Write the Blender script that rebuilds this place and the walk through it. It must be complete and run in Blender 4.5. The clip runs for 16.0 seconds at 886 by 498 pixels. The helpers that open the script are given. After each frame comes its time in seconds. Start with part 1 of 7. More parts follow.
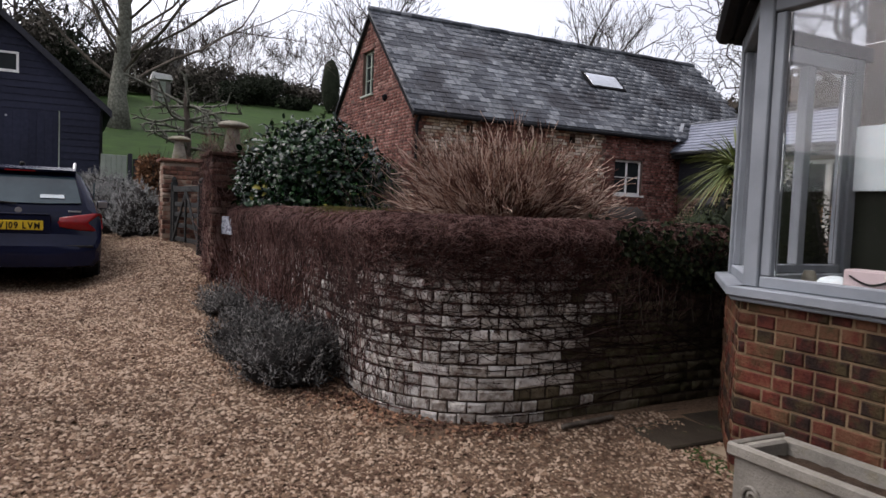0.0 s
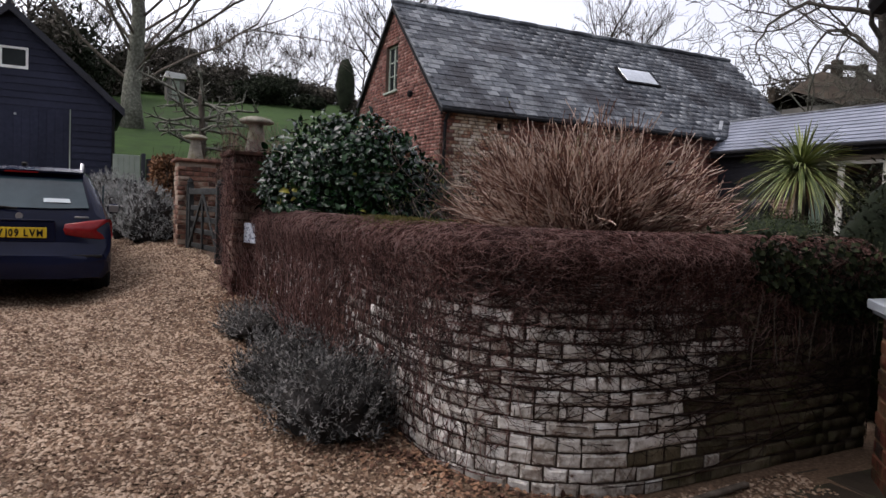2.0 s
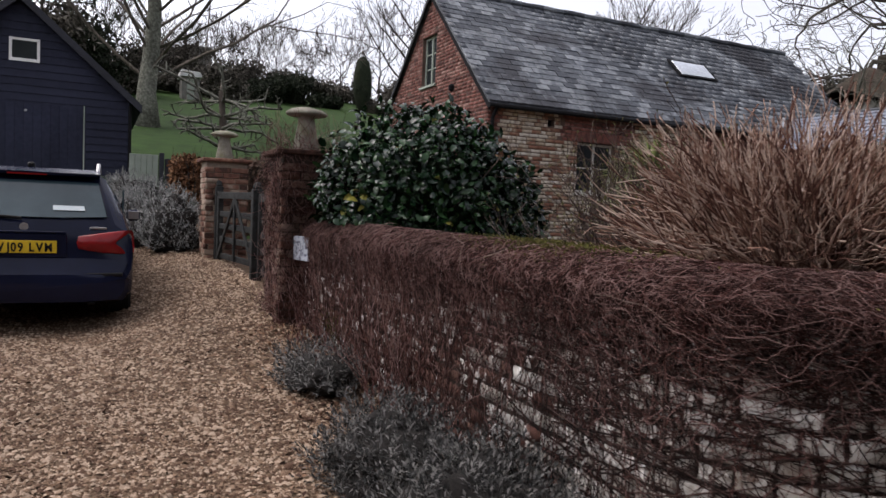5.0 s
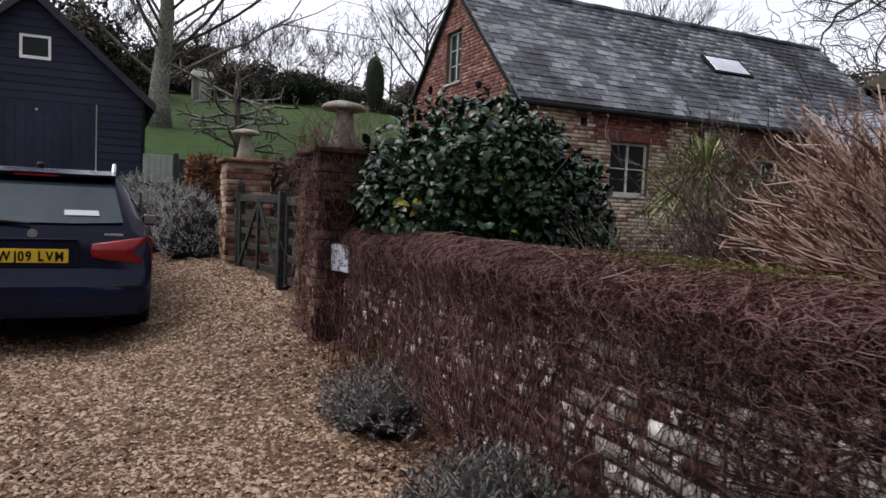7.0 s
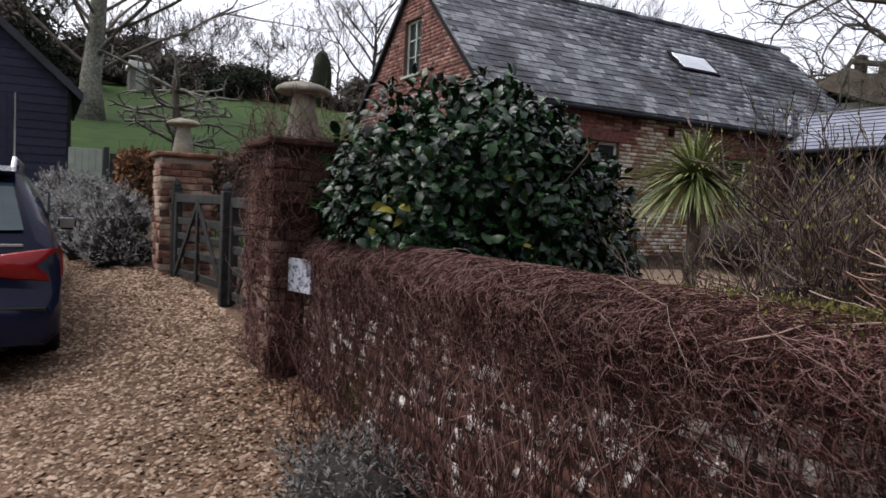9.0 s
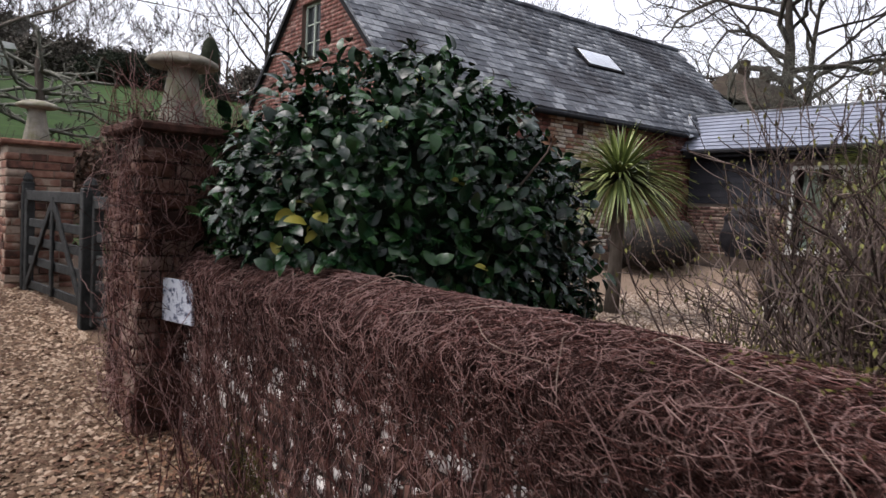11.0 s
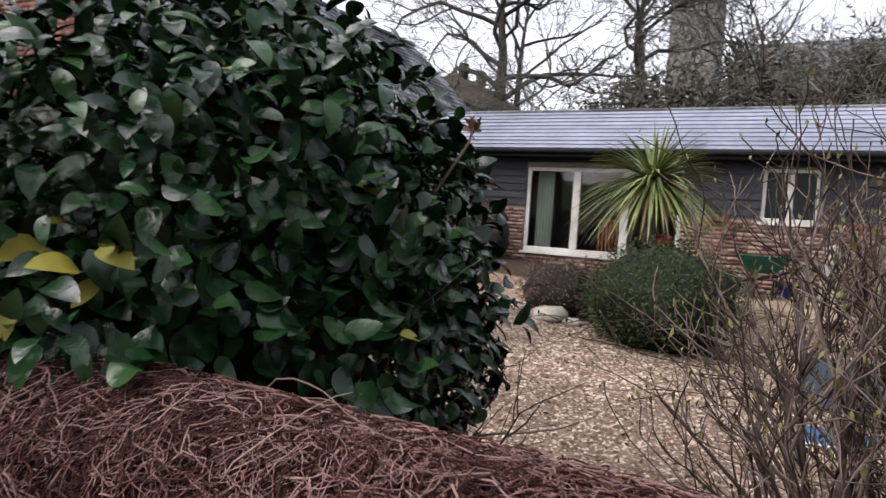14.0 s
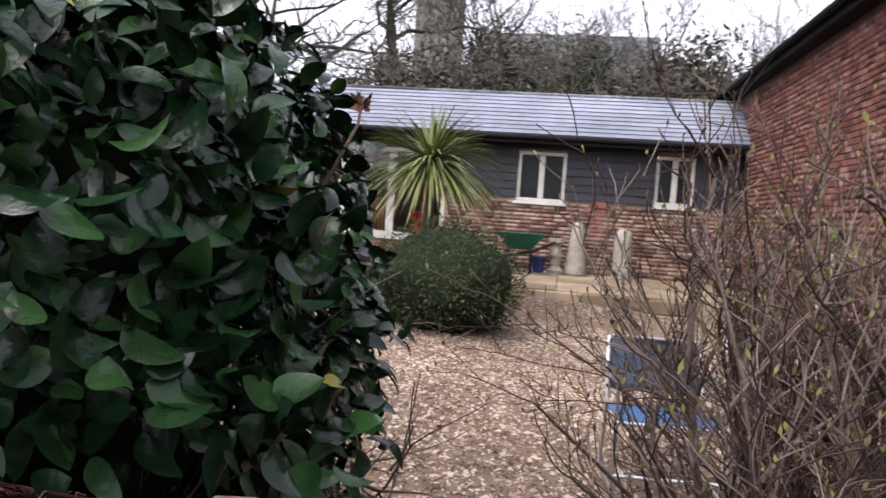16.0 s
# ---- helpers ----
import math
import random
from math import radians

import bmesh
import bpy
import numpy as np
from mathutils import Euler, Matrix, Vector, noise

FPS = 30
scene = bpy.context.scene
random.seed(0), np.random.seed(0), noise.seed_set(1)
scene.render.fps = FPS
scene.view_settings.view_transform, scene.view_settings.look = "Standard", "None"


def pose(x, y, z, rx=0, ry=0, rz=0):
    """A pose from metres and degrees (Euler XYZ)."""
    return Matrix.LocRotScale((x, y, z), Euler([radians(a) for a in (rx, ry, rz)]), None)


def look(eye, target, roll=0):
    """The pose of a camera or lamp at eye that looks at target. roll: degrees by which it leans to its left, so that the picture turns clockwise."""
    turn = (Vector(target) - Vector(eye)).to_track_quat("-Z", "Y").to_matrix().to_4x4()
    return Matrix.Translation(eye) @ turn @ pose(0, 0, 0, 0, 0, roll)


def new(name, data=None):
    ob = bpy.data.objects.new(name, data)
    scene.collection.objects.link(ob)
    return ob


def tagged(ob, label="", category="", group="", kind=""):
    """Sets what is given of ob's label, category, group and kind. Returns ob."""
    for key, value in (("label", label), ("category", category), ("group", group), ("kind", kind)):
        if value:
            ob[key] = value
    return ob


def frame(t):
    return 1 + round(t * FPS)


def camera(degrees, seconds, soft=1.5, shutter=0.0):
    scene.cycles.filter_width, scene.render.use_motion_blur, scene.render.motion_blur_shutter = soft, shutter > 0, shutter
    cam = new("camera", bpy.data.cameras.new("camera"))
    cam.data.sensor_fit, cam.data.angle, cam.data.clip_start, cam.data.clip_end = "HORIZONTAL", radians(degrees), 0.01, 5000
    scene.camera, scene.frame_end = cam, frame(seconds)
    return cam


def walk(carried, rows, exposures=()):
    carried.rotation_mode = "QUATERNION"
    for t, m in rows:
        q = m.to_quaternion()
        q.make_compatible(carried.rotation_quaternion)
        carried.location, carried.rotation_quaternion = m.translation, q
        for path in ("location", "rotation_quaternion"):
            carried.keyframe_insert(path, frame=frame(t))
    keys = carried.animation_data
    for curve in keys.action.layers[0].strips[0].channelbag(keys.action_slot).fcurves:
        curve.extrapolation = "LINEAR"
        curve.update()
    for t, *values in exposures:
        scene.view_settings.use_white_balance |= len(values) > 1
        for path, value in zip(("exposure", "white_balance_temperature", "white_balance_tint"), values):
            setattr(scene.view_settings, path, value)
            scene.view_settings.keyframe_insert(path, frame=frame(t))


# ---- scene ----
import collections

cam = camera(63.6, 16.0, shutter=0.4)
METRES, EYE, TILT, LEAN, TURN = 7.2, 1.5, 0.0, 0.0, -27.4
ROWS = [
    (0.0, 0.0, 0.0, 0.0, 0.13, -3.13, -2.37),
    (0.5, -0.0086, 0.0393, 0.0054, 0.28, -3.23, -2.42),
    (1.0, -0.0262, 0.0641, 0.0039, 0.85, -3.12, -2.37),
    (1.5, -0.0485, 0.0924, 0.008, 0.95, -3.14, -2.39),
    (2.0, -0.0537, 0.1264, 0.0064, 1.06, -3.18, -2.36),
    (2.5, -0.0588, 0.161, 0.0103, 1.2, -3.14, -2.34),
    (3.0, -0.0834, 0.1862, 0.0117, 1.27, -3.15, -2.36),
    (3.5, -0.1065, 0.211, 0.0127, 1.39, -3.14, -2.38),
    (4.0, -0.1199, 0.2489, 0.0126, 1.5, -3.15, -2.4),
    (6.5, -0.1945, 0.3732, 0.019, 2.55, -3.25, -2.42),
    (7.0, -0.2066, 0.3974, 0.0171, 2.63, -3.19, -2.39),
    (7.5, -0.2305, 0.4281, 0.0228, 2.71, -3.28, -2.38),
    (8.0, -0.2378, 0.4619, 0.0194, 2.3, -3.21, -2.41),
    (10.5, -0.2575, 0.6302, 0.0291, -8.76, -3.16, -2.95),
    (11.0, -0.2607, 0.6544, 0.0297, -10.04, -3.11, -2.92),
    (11.5, -0.2741, 0.6908, 0.0315, -13.95, -3.02, -3.14),
    (12.0, -0.2799, 0.7165, 0.0312, -21.37, -2.72, -3.49),
    (12.5, -0.2718, 0.7516, 0.0336, -25.41, -2.59, -3.57),
    (13.0, -0.2683, 0.7756, 0.0343, -27.03, -2.58, -3.52),
    (13.5, -0.2777, 0.8107, 0.0355, -28.72, -2.63, -3.57),
    (14.0, -0.2855, 0.8383, 0.0376, -32.72, -2.48, -3.83),
    (14.5, -0.28, 0.8634, 0.0363, -37.76, -2.64, -3.89),
    (15.0, -0.2737, 0.8847, 0.0397, -42.2, -2.93, -3.93),
    (15.5, -0.2784, 0.8969, 0.0409, -46.14, -3.26, -4.01),
    (16.0, -0.2913, 0.9105, 0.0427, -52.78, -3.14, -4.09),
]
walk(cam, [(t, pose(0, 0, EYE, TILT, LEAN, TURN) @ pose(METRES * x, METRES * y, METRES * z, 90 + pitch, roll, yaw)) for t, x, y, z, yaw, pitch, roll in ROWS],
     [(0.0, -0.05, 6500, 18), (6.5, -0.02, 6500, 17), (8.0, 0.04, 6500, 17), (10.5, 0.24, 6500, 17), (12.0, 0.34, 6500, 17), (14.0, 0.48, 6500, 17), (16.0, 0.70, 6500, 20)])

# ---- light ----
SUN_EL, SUN_AZ = 58.0, 305.0
world = bpy.data.worlds.new("overcast")
scene.world = world
world.use_nodes = True
wn, wl = world.node_tree.nodes, world.node_tree.links
wn.clear()
sky = wn.new("ShaderNodeTexSky")
sky.sky_type, sky.sun_disc = "NISHITA", False
sky.sun_elevation, sky.sun_rotation = radians(SUN_EL), radians(SUN_AZ)
sky.air_density, sky.dust_density, sky.ozone_density = 1.0, 4.0, 1.0
pale = wn.new("ShaderNodeHueSaturation")
pale.inputs["Saturation"].default_value = 0.30
bg = wn.new("ShaderNodeBackground")
bg.inputs["Strength"].default_value = 0.30
wo = wn.new("ShaderNodeOutputWorld")
wl.new(sky.outputs["Color"], pale.inputs["Color"])
wl.new(pale.outputs["Color"], bg.inputs["Color"])
wl.new(bg.outputs["Background"], wo.inputs["Surface"])
sun = new("sun", bpy.data.lights.new("sun", "SUN"))
sun.data.energy, sun.data.angle, sun.data.color = 0.5, radians(60), (1.0, 0.98, 0.95)
sun.matrix_world = look((0, 0, 50), (50 * -math.sin(radians(SUN_AZ)) / math.tan(radians(SUN_EL)), 50 * -math.cos(radians(SUN_AZ)) / math.tan(radians(SUN_EL)), 0))

# ---- materials ----
def surface(name, colours, scale=6.0, rough=0.8, bump=0.3, grain=60.0, metal=0.0, vary=0.0, island=False, blotch=1.2, stretch=(1, 1, 1), spec=0.15, stain=None, trans=0.0):
    """Procedural surface: colours along a noise, darker or lighter by a second, larger noise and by piece, with a fine relief."""
    m = bpy.data.materials.new(name)
    m.use_nodes = True
    n, l = m.node_tree.nodes, m.node_tree.links
    b = n["Principled BSDF"]
    geo = n.new("ShaderNodeNewGeometry")
    mp = n.new("ShaderNodeMapping")
    mp.inputs["Scale"].default_value = stretch
    l.new(geo.outputs["Position"], mp.inputs["Vector"])
    t1 = n.new("ShaderNodeTexNoise")
    t1.inputs["Scale"].default_value, t1.inputs["Detail"].default_value, t1.inputs["Roughness"].default_value = scale, 6, 0.65
    l.new(mp.outputs["Vector"], t1.inputs["Vector"])
    ramp = n.new("ShaderNodeValToRGB")
    el = ramp.color_ramp.elements
    while len(el) < len(colours):
        el.new(0.5)
    for i, c in enumerate(colours):
        el[i].position = 0.28 + 0.44 * i / max(1, len(colours) - 1)
        el[i].color = (*c, 1)
    drive = t1.outputs["Fac"]
    if vary:
        src = geo.outputs["Random Per Island"] if island else n.new("ShaderNodeObjectInfo").outputs["Random"]
        sub = n.new("ShaderNodeMath")
        sub.operation, sub.inputs[1].default_value = "SUBTRACT", 0.5
        l.new(src, sub.inputs[0])
        mul = n.new("ShaderNodeMath")
        mul.operation, mul.inputs[1].default_value = "MULTIPLY_ADD", vary
        l.new(sub.outputs[0], mul.inputs[0])
        l.new(t1.outputs["Fac"], mul.inputs[2])
        drive = mul.outputs[0]
    l.new(drive, ramp.inputs["Fac"])
    t2 = n.new("ShaderNodeTexNoise")
    t2.inputs["Scale"].default_value, t2.inputs["Detail"].default_value = blotch, 4
    l.new(geo.outputs["Position"], t2.inputs["Vector"])
    mr = n.new("ShaderNodeMapRange")
    mr.inputs["From Min"].default_value, mr.inputs["From Max"].default_value = 0.3, 0.7
    mr.inputs["To Min"].default_value, mr.inputs["To Max"].default_value = 0.72, 1.2
    l.new(t2.outputs["Fac"], mr.inputs["Value"])
    mix = n.new("ShaderNodeMix")
    mix.data_type, mix.blend_type = "RGBA", "MULTIPLY"
    mix.inputs["Factor"].default_value = 1.0
    l.new(ramp.outputs["Color"], mix.inputs["A"])
    l.new(mr.outputs["Result"], mix.inputs["B"])
    out = mix.outputs["Result"]
    if stain:
        col, sc, lo, hi = stain
        t3 = n.new("ShaderNodeTexNoise")
        t3.inputs["Scale"].default_value, t3.inputs["Detail"].default_value, t3.inputs["Roughness"].default_value = sc, 7, 0.7
        l.new(geo.outputs["Position"], t3.inputs["Vector"])
        m3 = n.new("ShaderNodeMapRange")
        m3.inputs["From Min"].default_value, m3.inputs["From Max"].default_value = lo, hi
        l.new(t3.outputs["Fac"], m3.inputs["Value"])
        x3 = n.new("ShaderNodeMix")
        x3.data_type = "RGBA"
        x3.inputs["B"].default_value = (*col, 1)
        l.new(m3.outputs["Result"], x3.inputs["Factor"])
        l.new(out, x3.inputs["A"])
        out = x3.outputs["Result"]
    l.new(out, b.inputs["Base Color"])
    b.inputs["Roughness"].default_value, b.inputs["Metallic"].default_value = rough, metal
    b.inputs["Specular IOR Level"].default_value = spec
    if trans:
        b.inputs["Subsurface Weight"].default_value = trans
        b.inputs["Subsurface Radius"].default_value = (0.01, 0.02, 0.005)
    if bump:
        t4 = n.new("ShaderNodeTexNoise")
        t4.inputs["Scale"].default_value, t4.inputs["Detail"].default_value = grain, 5
        l.new(mp.outputs["Vector"], t4.inputs["Vector"])
        bp = n.new("ShaderNodeBump")
        bp.inputs["Strength"].default_value, bp.inputs["Distance"].default_value = bump, 0.01
        l.new(t4.outputs["Fac"], bp.inputs["Height"])
        l.new(bp.outputs["Normal"], b.inputs["Normal"])
    return m


def glass(name, tint=(1, 1, 1), rough=0.02):
    m = bpy.data.materials.new(name)
    m.use_nodes = True
    b = m.node_tree.nodes["Principled BSDF"]
    b.inputs["Base Color"].default_value = (*tint, 1)
    b.inputs["Transmission Weight"].default_value, b.inputs["Roughness"].default_value, b.inputs["IOR"].default_value = 1.0, rough, 1.45
    return m


M = {}
M["gravel_bed"] = surface("gravel_bed", [(0.045, 0.028, 0.018), (0.11, 0.072, 0.046), (0.19, 0.135, 0.09)], 55, 0.9, 0.9, 90, blotch=0.5)
M["gravel"] = surface("gravel", [(0.080, 0.046, 0.029), (0.152, 0.097, 0.061), (0.218, 0.149, 0.100), (0.33, 0.25, 0.182)], 4, 0.85, 0.3, 120, vary=0.75, island=True, blotch=0.5)
M["yard_bed"] = surface("yard_bed", [(0.075, 0.052, 0.038), (0.16, 0.115, 0.082), (0.27, 0.21, 0.155)], 55, 0.9, 0.9, 90, blotch=0.5)
M["yard_gravel"] = surface("yard_gravel", [(0.095, 0.064, 0.045), (0.19, 0.136, 0.098), (0.28, 0.212, 0.160), (0.42, 0.355, 0.29)], 4, 0.85, 0.3, 120, vary=0.75, island=True, blotch=0.5)
M["grass"] = surface("grass", [(0.0112, 0.0270, 0.0045), (0.0205, 0.0480, 0.0072), (0.031, 0.0625, 0.0105)], 1.5, 0.95, 0.5, 20, blotch=0.15)
M["soil"] = surface("soil", [(0.021, 0.014, 0.010), (0.049, 0.033, 0.022)], 14, 0.95, 0.8, 60)
M["mortar"] = surface("mortar", [(0.120, 0.102, 0.084), (0.204, 0.174, 0.144)], 20, 0.95, 0.5, 120)
M["red_mortar"] = surface("red_mortar", [(0.090, 0.062, 0.050), (0.150, 0.105, 0.085)], 20, 0.95, 0.5, 120)
M["dark_mortar"] = surface("dark_mortar", [(0.034, 0.026, 0.021), (0.072, 0.057, 0.047)], 20, 0.95, 0.5, 120)
M["brick"] = surface("brick", [(0.072, 0.034, 0.030), (0.145, 0.059, 0.047), (0.192, 0.079, 0.063), (0.260, 0.158, 0.132)], 11, 0.88, 0.6, 70, vary=0.42, blotch=1.0, stain=((0.080, 0.050, 0.042), 3, 0.54, 0.75))
M["brick_joined"] = surface("brick_joined", [(0.072, 0.034, 0.030), (0.145, 0.059, 0.047), (0.192, 0.079, 0.063), (0.260, 0.158, 0.132)], 11, 0.88, 0.6, 70, vary=0.42, island=True, blotch=1.0, stain=((0.080, 0.050, 0.042), 3, 0.54, 0.75))
M["pale_brick"] = surface("pale_brick", [(0.2508, 0.1247, 0.0841), (0.3755, 0.2929, 0.2088), (0.4901, 0.4277, 0.3335), (0.5742, 0.5220, 0.4379)], 7, 0.9, 0.5, 90, vary=0.6, island=True, blotch=1.3, stain=((0.16, 0.12, 0.09), 4, 0.55, 0.75))
M["limed_brick"] = surface("limed_brick", [(0.22, 0.19, 0.16), (0.38, 0.36, 0.32), (0.52, 0.50, 0.46), (0.66, 0.65, 0.61)], 22, 0.92, 0.9, 45, vary=0.30, blotch=3.2, stain=((0.11, 0.068, 0.052), 12, 0.555, 0.68))
M["flecked_brick"] = surface("flecked_brick", [(0.046, 0.022, 0.017), (0.095, 0.046, 0.035), (0.15, 0.085, 0.066)], 14, 0.92, 0.8, 60, vary=0.4, blotch=2.6, stain=((0.62, 0.60, 0.56), 10, 0.545, 0.585))
# bare mossy brick, its base darkened for the shade beside the conservatory
M["bare_shaded_brick"] = surface("bare_shaded_brick", [(0.042, 0.033, 0.020), (0.082, 0.068, 0.042), (0.130, 0.112, 0.076)], 14, 0.9, 0.7, 60, vary=0.35, blotch=1.6, stain=((0.044, 0.048, 0.018), 4, 0.50, 0.68))
M["limed_joined"] = surface("limed_joined", [(0.22, 0.19, 0.16), (0.38, 0.36, 0.32), (0.52, 0.50, 0.46), (0.66, 0.65, 0.61)], 22, 0.92, 0.9, 45, vary=0.30, island=True, blotch=3.2, stain=((0.11, 0.068, 0.052), 12, 0.555, 0.68))
M["flecked_joined"] = surface("flecked_joined", [(0.046, 0.022, 0.017), (0.095, 0.046, 0.035), (0.15, 0.085, 0.066)], 14, 0.92, 0.8, 60, vary=0.4, island=True, blotch=2.6, stain=((0.62, 0.60, 0.56), 10, 0.545, 0.585))
M["bare_shaded_joined"] = surface("bare_shaded_joined", [(0.042, 0.033, 0.020), (0.082, 0.068, 0.042), (0.130, 0.112, 0.076)], 14, 0.9, 0.7, 60, vary=0.35, island=True, blotch=1.6, stain=((0.044, 0.048, 0.018), 4, 0.50, 0.68))
M["slate"] = surface("slate", [(0.044, 0.050, 0.059), (0.078, 0.087, 0.099), (0.118, 0.130, 0.143), (0.205, 0.220, 0.232)], 9, 0.55, 0.4, 50, vary=0.50, blotch=0.8, spec=0.25, stain=((0.030, 0.031, 0.036), 0.42, 0.50, 0.58))
M["slate_joined"] = surface("slate_joined", [(0.044, 0.050, 0.059), (0.078, 0.087, 0.099), (0.118, 0.130, 0.143), (0.205, 0.220, 0.232)], 9, 0.55, 0.4, 50, vary=0.50, island=True, blotch=0.8, spec=0.25, stain=((0.030, 0.031, 0.036), 0.42, 0.50, 0.58))
M["new_slate"] = surface("new_slate", [(0.150, 0.170, 0.212), (0.215, 0.236, 0.288)], 6, 0.42, 0.15, 40, vary=0.3, blotch=0.8, spec=0.4)
M["lead"] = surface("lead", [(0.42, 0.44, 0.46), (0.58, 0.60, 0.61)], 8, 0.5, 0.1, 40, metal=0.3)
M["black_board"] = surface("black_board", [(0.012, 0.013, 0.018), (0.026, 0.027, 0.036)], 12, 0.6, 0.4, 60, vary=0.3, stretch=(1, 1, 6), spec=0.3)
M["garage_board"] = surface("garage_board", [(0.014, 0.016, 0.031), (0.025, 0.028, 0.050)], 10, 0.7, 0.3, 60, vary=0.25, blotch=0.5, spec=0.2)
M["black_paint"] = surface("black_paint", [(0.008, 0.008, 0.009), (0.018, 0.018, 0.019)], 15, 0.7, 0.15, 50, spec=0.06)
M["gate_wood"] = surface("gate_wood", [(0.0090, 0.0100, 0.0100), (0.0250, 0.0260, 0.0250), (0.0425, 0.0440, 0.0425)], 14, 0.75, 0.4, 50, stretch=(1, 1, 1))
M["grey_paint"] = surface("grey_paint", [(0.42, 0.42, 0.38), (0.55, 0.55, 0.50)], 6, 0.55, 0.1, 40)
M["conservatory_paint"] = surface("conservatory_paint", [(0.160, 0.178, 0.196), (0.205, 0.224, 0.244)], 4, 0.5, 0.12, 40, stain=((0.17, 0.185, 0.17), 7, 0.62, 0.85))
M["white_paint"] = surface("white_paint", [(0.66, 0.66, 0.64), (0.78, 0.78, 0.76)], 6, 0.5, 0.1, 40)
M["sage_paint"] = surface("sage_paint", [(0.27, 0.31, 0.26), (0.34, 0.38, 0.32)], 4, 0.7, 0.2, 40)
M["stone"] = surface("stone", [(0.111, 0.104, 0.081), (0.202, 0.189, 0.153), (0.286, 0.273, 0.227)], 9, 0.9, 0.6, 60, blotch=3, stain=((0.14, 0.14, 0.06), 6, 0.50, 0.72))
M["cast_stone"] = surface("cast_stone", [(0.155, 0.146, 0.124), (0.236, 0.223, 0.192)], 9, 0.9, 0.5, 80, blotch=3, stain=((0.16, 0.14, 0.09), 6, 0.55, 0.75))
M["white_stone"] = surface("white_stone", [(0.215, 0.198, 0.168), (0.325, 0.305, 0.265)], 9, 0.9, 0.4, 80, blotch=3, stain=((0.14, 0.125, 0.085), 6, 0.52, 0.70))
M["paving"] = surface("paving", [(0.15, 0.115, 0.078), (0.27, 0.215, 0.15)], 5, 0.9, 0.4, 50, vary=0.4, blotch=1.5, stain=((0.10, 0.095, 0.05), 2.5, 0.52, 0.7))
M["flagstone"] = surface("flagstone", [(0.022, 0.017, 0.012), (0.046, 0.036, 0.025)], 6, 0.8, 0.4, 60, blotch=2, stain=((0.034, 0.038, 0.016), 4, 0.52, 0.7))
M["bark"] = surface("bark", [(0.035, 0.029, 0.024), (0.084, 0.070, 0.057), (0.133, 0.119, 0.098)], 10, 0.95, 0.7, 40, stretch=(1, 1, 0.3))
M["bark_far"] = surface("bark_far", [(0.028, 0.024, 0.020), (0.063, 0.055, 0.045)], 3, 0.95, 0.4, 20)
M["vine"] = surface("vine", [(0.024, 0.0085, 0.0065), (0.064, 0.0235, 0.018), (0.112, 0.050, 0.043), (0.200, 0.125, 0.112)], 25, 0.85, 0.4, 150, vary=0.95, island=True)
M["pale_whip"] = surface("pale_whip", [(0.10, 0.065, 0.052), (0.24, 0.18, 0.15)], 20, 0.8, 0.3, 120, vary=0.5, island=True)
M["vine_dark"] = surface("vine_dark", [(0.010, 0.006, 0.005), (0.030, 0.017, 0.014), (0.065, 0.040, 0.034)], 25, 0.9, 0.3, 150, vary=0.7, island=True)
# underlay of the creeper mat, dark to put shade between the stems
M["vine_mat_shade"] = surface("vine_mat_shade", [(0.009, 0.005, 0.004), (0.026, 0.013, 0.010), (0.050, 0.026, 0.020)], 30, 0.95, 0.9, 110, blotch=2.5)
M["moss"] = surface("moss", [(0.07, 0.075, 0.012), (0.17, 0.16, 0.03)], 22, 0.95, 0.8, 90)
M["straw_stem"] = surface("straw_stem", [(0.090, 0.041, 0.030), (0.205, 0.112, 0.080), (0.35, 0.225, 0.168), (0.52, 0.40, 0.325)], 6, 0.8, 0.2, 80, vary=0.8, island=True)
M["shrub_stem"] = surface("shrub_stem", [(0.026, 0.017, 0.014), (0.068, 0.046, 0.038), (0.165, 0.128, 0.112)], 8, 0.85, 0.3, 80, vary=0.6, island=True)
M["bud"] = surface("bud", [(0.050, 0.042, 0.020), (0.090, 0.082, 0.030), (0.15, 0.15, 0.045)], 8, 0.7, 0.1, 80, vary=0.8, island=True)
M["leaf_part"] = surface("leaf_part", [(0.0036, 0.0130, 0.0056), (0.0076, 0.0260, 0.0094), (0.0170, 0.0460, 0.0140)], 7, 0.20, 0.35, 45, vary=0.75, spec=0.28)
M["leaf"] = surface("leaf", [(0.0036, 0.0130, 0.0056), (0.0076, 0.0260, 0.0094), (0.0170, 0.0460, 0.0140)], 7, 0.20, 0.35, 45, vary=0.75, island=True, spec=0.28)
M["yellow_leaf"] = surface("yellow_leaf", [(0.10, 0.105, 0.018), (0.21, 0.185, 0.030)], 14, 0.4, 0.2, 45)
# near-black core of leafy bushes: the shade between leaves as a colour
M["leaf_gap_shade"] = surface("leaf_gap_shade", [(0.006, 0.010, 0.005), (0.015, 0.022, 0.010)], 9, 0.9, 0.5, 30)
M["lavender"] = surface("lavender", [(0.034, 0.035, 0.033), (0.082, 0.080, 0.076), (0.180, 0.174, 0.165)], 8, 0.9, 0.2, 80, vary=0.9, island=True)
# dark core of lavender and low shrubs, coloured as shade between sprigs
M["bush_gap_shade"] = surface("bush_gap_shade", [(0.015, 0.014, 0.013), (0.039, 0.035, 0.032)], 18, 0.95, 0.8, 60)
M["box_leaf"] = surface("box_leaf", [(0.014, 0.021, 0.009), (0.028, 0.040, 0.016), (0.048, 0.060, 0.026)], 9, 0.75, 0.2, 60, vary=0.6, island=True, spec=0.08)
